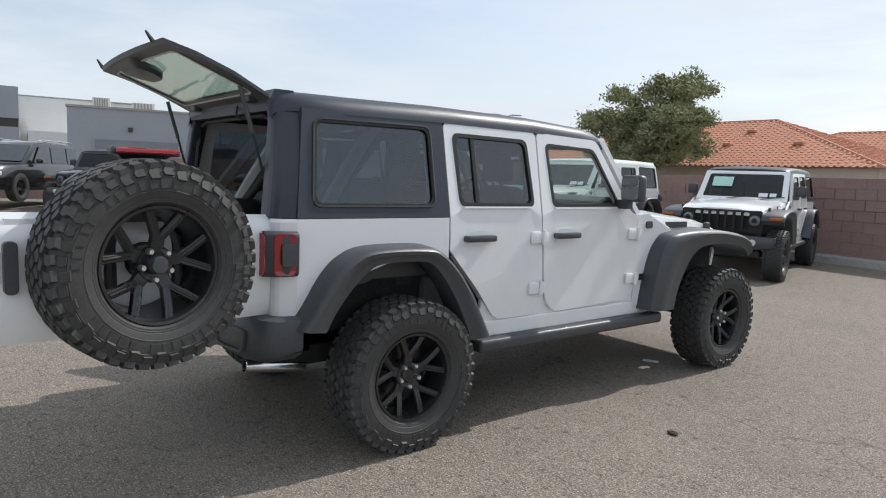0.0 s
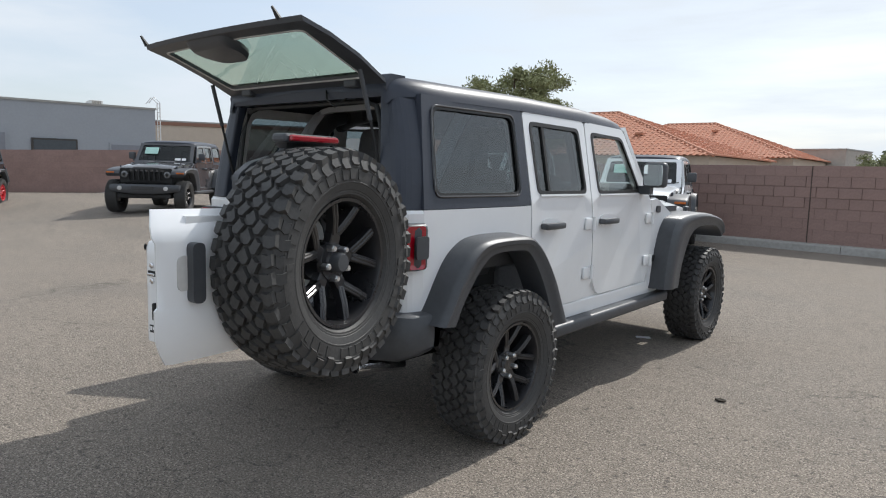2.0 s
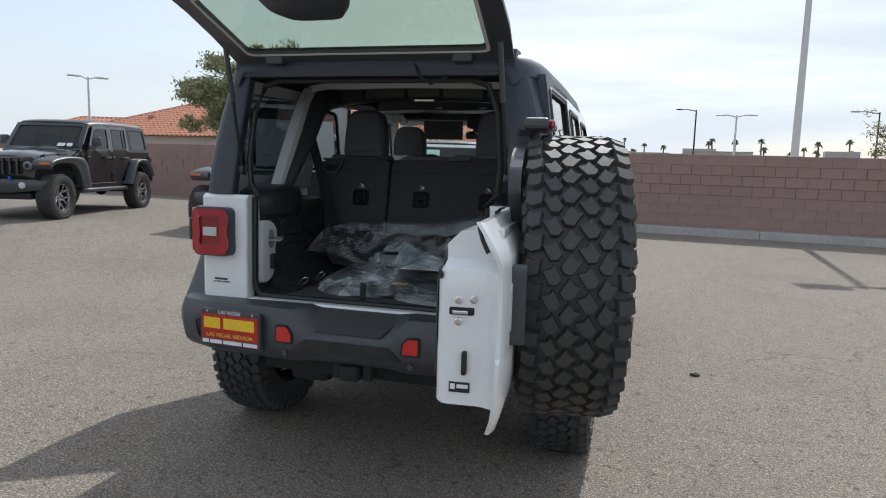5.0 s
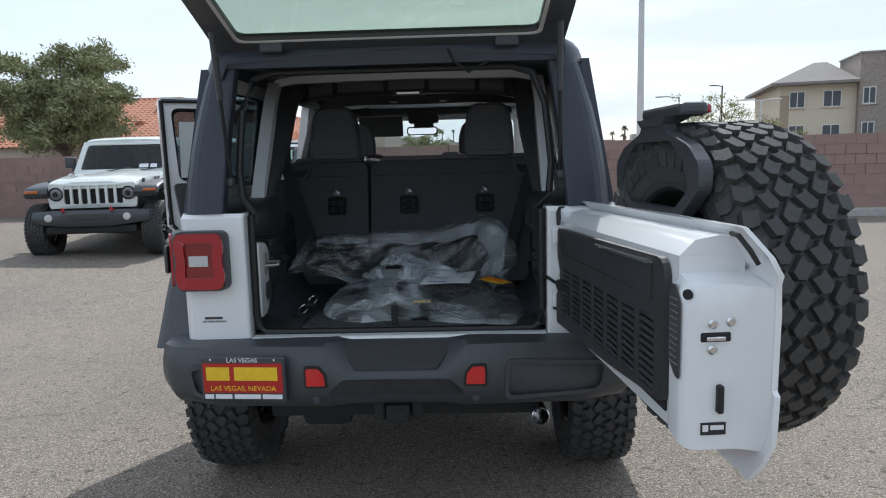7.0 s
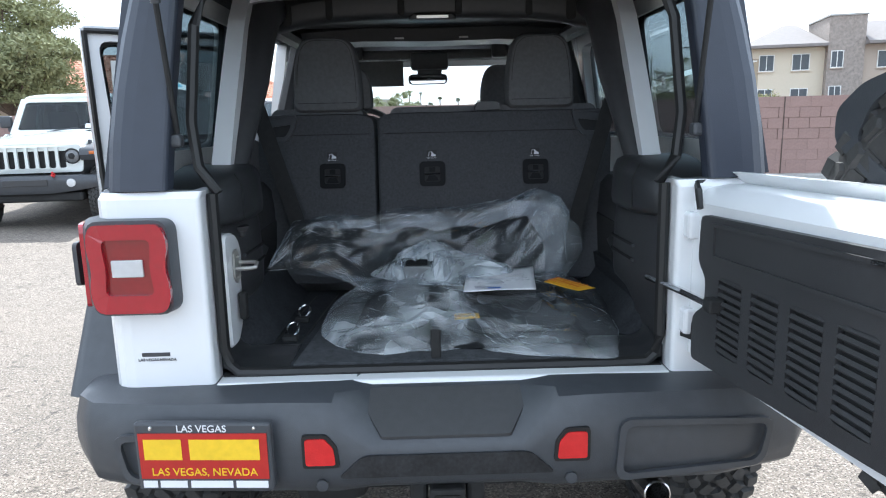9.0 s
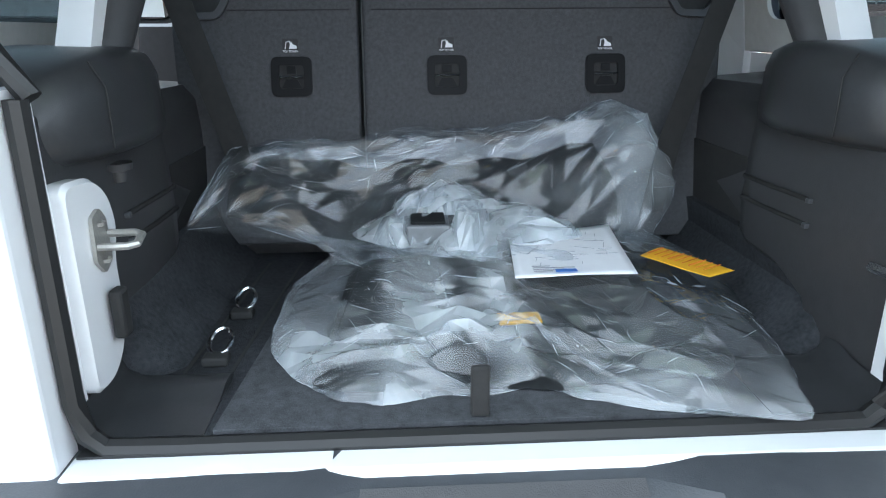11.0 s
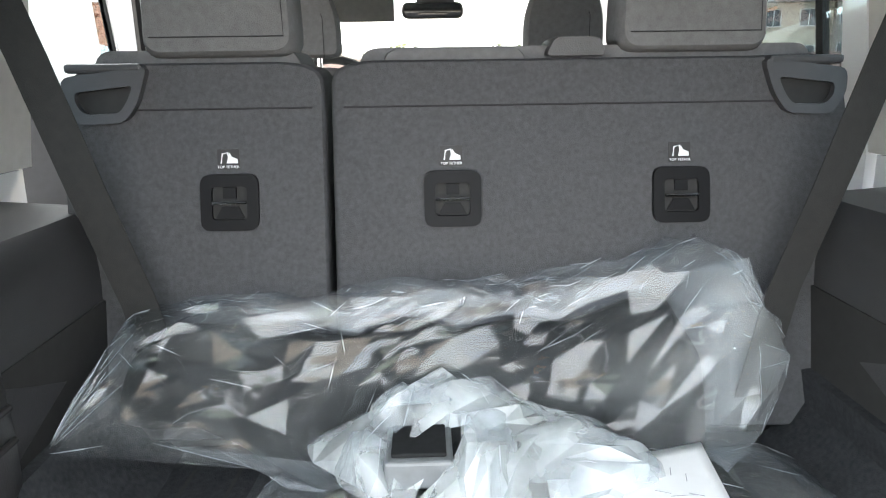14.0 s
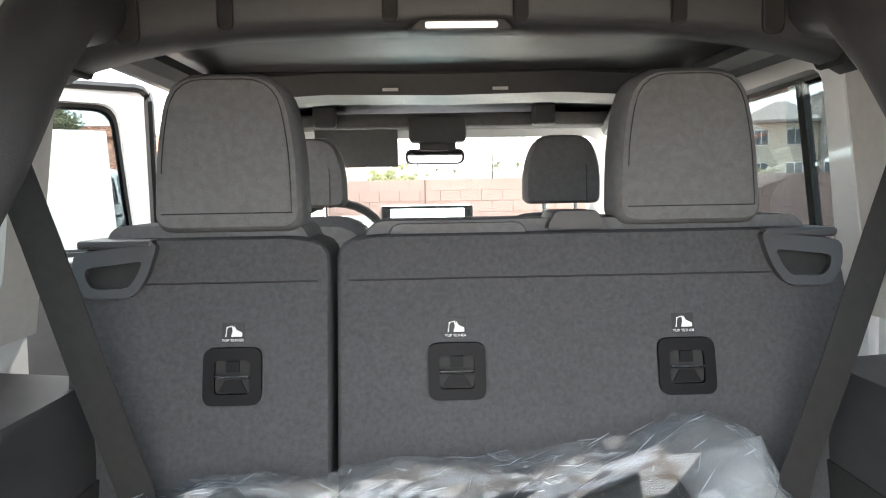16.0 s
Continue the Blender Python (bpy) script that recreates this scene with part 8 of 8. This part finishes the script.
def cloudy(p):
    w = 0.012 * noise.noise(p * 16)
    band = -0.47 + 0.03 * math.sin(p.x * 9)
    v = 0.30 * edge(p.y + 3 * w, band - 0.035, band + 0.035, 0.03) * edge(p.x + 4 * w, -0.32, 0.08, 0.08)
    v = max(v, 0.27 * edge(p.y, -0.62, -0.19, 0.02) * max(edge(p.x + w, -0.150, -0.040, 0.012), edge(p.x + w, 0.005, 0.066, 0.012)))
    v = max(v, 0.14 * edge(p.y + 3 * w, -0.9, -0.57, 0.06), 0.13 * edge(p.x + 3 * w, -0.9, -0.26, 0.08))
    # extra milk painted in to brighten the right front, not cloudier film
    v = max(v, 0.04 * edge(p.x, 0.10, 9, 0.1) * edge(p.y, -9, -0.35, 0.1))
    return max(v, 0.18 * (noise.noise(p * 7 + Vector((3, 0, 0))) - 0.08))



def parcel_top(x, y):
    f = max(0.0, min(1.0, (y + 0.60) / 0.36))
    return 0.46 + 0.50 * f * f * (3 - 2 * f) + 0.16 * noise.noise((x * 5, y * 5, 3.1))


# how far the flat bag reaches from its middle, by bearing
OUTLINE = ((-0.335, -0.33), (-0.322, -0.425), (-0.285, -0.510), (-0.213, -0.585), (-0.165, -0.598), (-0.052, -0.583), (0.085, -0.562), (0.126, -0.608), (0.268, -0.640), (0.408, -0.668), (0.440, -0.58), (0.475, -0.475), (0.490, -0.35), (0.490, -0.15), (0.470, -0.01), (0.20, 0.01), (-0.19, 0.0), (-0.28, -0.04), (-0.325, -0.15))
RIM = sorted((math.degrees(math.atan2(y + 0.335, x - 0.068)), math.hypot(x - 0.068, y + 0.335)) for x, y in OUTLINE)
RIM = [(RIM[-1][0] - 360, RIM[-1][1])] + RIM + [(RIM[0][0] + 360, RIM[0][1])]
bm = bag(0.068, -0.335, 0.385, 0.320, 0.7765, 0.100, 5.0, 0.0055, 0.022, power=3.2, steep=0.85, fans=(((0.10, -0.44), 0.20, 9), ((-0.20, -0.52), 0.16, 8), ((0.30, -0.60), 0.16, 10)), shape=parcel_top, lean=-0.35, lines=60, gathers=((0.42, 0.22, 0.16), (0.14, 0.14, 0.12), (0.62, 0.10, 0.14), (0.66, 0.30, 0.14), (0.30, 0.10, 0.12), (0.55, 0.20, 0.12)), rim=RIM)
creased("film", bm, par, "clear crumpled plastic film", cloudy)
# small bag with grey parts on top
sm = empty("small_parts_bag", Matrix.Translation((0, 0, 0)), label="small milky plastic bag with grey parts on the parcel", category="plastic bag")


def lump(x, y):
    return 0.35 + 0.75 * math.exp(-((x + 0.035) / 0.10) ** 2 - ((y + 0.07) / 0.09) ** 2) + 0.35 * math.exp(-((x - 0.13) / 0.09) ** 2 - ((y + 0.14) / 0.08) ** 2)


bm = bag(0.018, -0.118, 0.232, 0.122, 0.860, 0.098, 11.0, 0.008, 0.026, power=2.3, steep=0.40, turn=-0.30, fans=(((-0.03, -0.06), 0.13, 10), ((0.02, -0.16), 0.10, 8)), shape=lump, pick=lambda p: None if (-0.108 < p.x + 0.02 * noise.noise(p * 30) < -0.030 and -0.20 < p.y + 0.02 * noise.noise(p * 25) < -0.125) else 0, lean=0.8, lines=16, gathers=((0.22, 0.14, 0.10), (0.30, 0.10, 0.08)))
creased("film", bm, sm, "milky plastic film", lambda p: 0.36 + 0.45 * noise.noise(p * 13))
for cx, cy, rx, ry, z0, h, sd, tn in ((0.012, -0.155, 0.042, 0.085, 0.872, 0.082, 21.0, -0.15), (-0.125, -0.145, 0.048, 0.060, 0.868, 0.050, 23.0, 0.4), (-0.065, -0.075, 0.075, 0.040, 0.905, 0.052, 25.0, 0.1), (0.150, -0.150, 0.090, 0.055, 0.868, 0.048, 27.0, -0.35)):
    bm = bag(cx, cy, rx, ry, z0, h, sd, 0.007, 0.022, power=2.2, steep=0.22, turn=tn, lean=1.2)
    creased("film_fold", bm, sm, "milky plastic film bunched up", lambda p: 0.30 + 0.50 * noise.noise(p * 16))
part("part_or_hollow", boxed(-0.110, -0.028, -0.190, -0.10, 0.872, 0.908, bev=0.004), M_GREYPART, sm)
# thin black block: the dark of the box's hollow put into its colour
part("part_or_hollow", boxed(-0.102, -0.036, -0.180, -0.11, 0.9085, 0.914, bev=0.002), M_PART, sm)
part("part_or_hollow", boxed(0.06, 0.18, -0.19, -0.10, 0.872, 0.900, bev=0.010), M_GREYPART, sm)


def sheet(name, corners, z, material, label, cat, seed, n=14):
    """A sheet of paper lying over the load, softly bent."""
    bm = bmesh.new()
    a, b2, c, d = [Vector(p) for p in corners]
    rows = []
    for j in range(n + 1):
        row = []
        for i in range(n + 1):
            p = a.lerp(b2, i / n).lerp(d.lerp(c, i / n), j / n)
            row.append(bm.verts.new((p.x, p.y, z + 0.004 * noise.noise((p.x * 9 + seed, p.y * 9, 0)) + (p.z if len(p) > 2 else 0))))
        rows.append(row)
    for q, w in zip(rows, rows[1:]):
        for i in range(1, n + 1):
            bm.faces.new((q[i - 1], q[i], w[i], w[i - 1]))
    ob = part(name, bm, material, None, label, smooth=True)
    ob.modifiers.new("thick", "SOLIDIFY").thickness = 0.0008
    return tagged(ob, category=cat)


pa = sheet("paper_sheet", ((0.062, -0.408, 0), (0.262, -0.402, 0), (0.296, -0.118, 0), (0.085, -0.170, 0)), 0.882, M_PAPER, "white printed instruction sheet lying on the plastic bag", "paper", 1)
b = bmesh.new()
rnd = random.Random(8)
for i in range(26):
    x, y = 0.10 + 0.15 * rnd.random(), -0.37 + 0.19 * rnd.random()
    a, l = rnd.choice((0.2, 1.4, -0.6, 0.1)), rnd.uniform(0.015, 0.05)
    tube(b, [(x, y, 0.8868), (x + l * math.cos(a), y + l * math.sin(a) * 0.6, 0.8868)], 0.0005, 4)
for i in range(4):
    box(b, 0.095, 0.125 + 0.02 * (i % 3), -0.395 + i * 0.008, -0.392 + i * 0.008, 0.8866, 0.8872)
part("drawing", b, mat("faint_grey_ink", (0.30, 0.30, 0.34), 0.7), pa, kind="stuff")
part("barcode", boxed(0.130, 0.165, -0.398, -0.385, 0.8866, 0.8872), mat("blue_ink", (0.05, 0.15, 0.45), 0.6), pa)
tg = sheet("warning_tag", ((0.300, -0.300, 0), (0.350, -0.262, 0), (0.430, -0.385, 0), (0.375, -0.415, 0)), 0.878, M_TAG, "yellow printed card tag lying on the plastic bag", "tag", 4)
b = bmesh.new()
for i in range(9):
    f = 0.08 + 0.10 * i
    p0, p1 = Vector((0.303, -0.298, 0.8835)).lerp(Vector((0.377, -0.412, 0.8835)), f), Vector((0.347, -0.266, 0.8835)).lerp(Vector((0.424, -0.386, 0.8835)), f)
    tube(b, [p0.lerp(p1, 0.08), p0.lerp(p1, 0.92)], 0.0009 if i % 3 else 0.0014, 4)
part("tag_print", b, M_ORANGE, tg, kind="stuff")
st = part("pull_strap", boxed(-0.030, -0.005, -0.640, -0.630, 0.7765, 0.850, bev=0.004), M_BELT, None, "short black webbing pull strap by the load edge")
tagged(st, category="strap")
# litter on the ground
b = bmesh.new()
bmesh.ops.create_icosphere(b, subdivisions=2, radius=1.0)
for v in b.verts:
    v.co = Vector((v.co.x * 0.035, v.co.y * 0.022, 0.010 + v.co.z * 0.011)) * (1 + 0.5 * noise.noise(v.co * 2.3))
ob = part("pebble", b, mat("dark_brown_debris", (0.05, 0.04, 0.03), 0.9, var=0.4, scale=40), None, "small dark clod lying on the asphalt")
tagged(ob, category="debris")
ob.matrix_world = Matrix.Translation((1.53, 1.39, 0.0))
ob = part("paper_scrap", boxed(-0.06, 0.06, -0.03, 0.03, 0.002, 0.006), M_PAPER, None, "torn white paper scrap on the asphalt under the car")
tagged(ob, category="litter")
ob.matrix_world = at_angle(0.51, 2.64, 0, 30)

# ---- block walls, last: each block of the nearest stretch is a piece of its own ----
random.seed(3)
block_wall("wall_north", NORTH, -20.4, 34.0, 1.68, -5.0, 9.4, "weathered reddish-brown split-block boundary wall with a smooth cap course")
block_wall("wall_west", WEST, -16.0, 7.9, 1.68, 99, 100, "weathered reddish-brown split-block boundary wall along the west side")
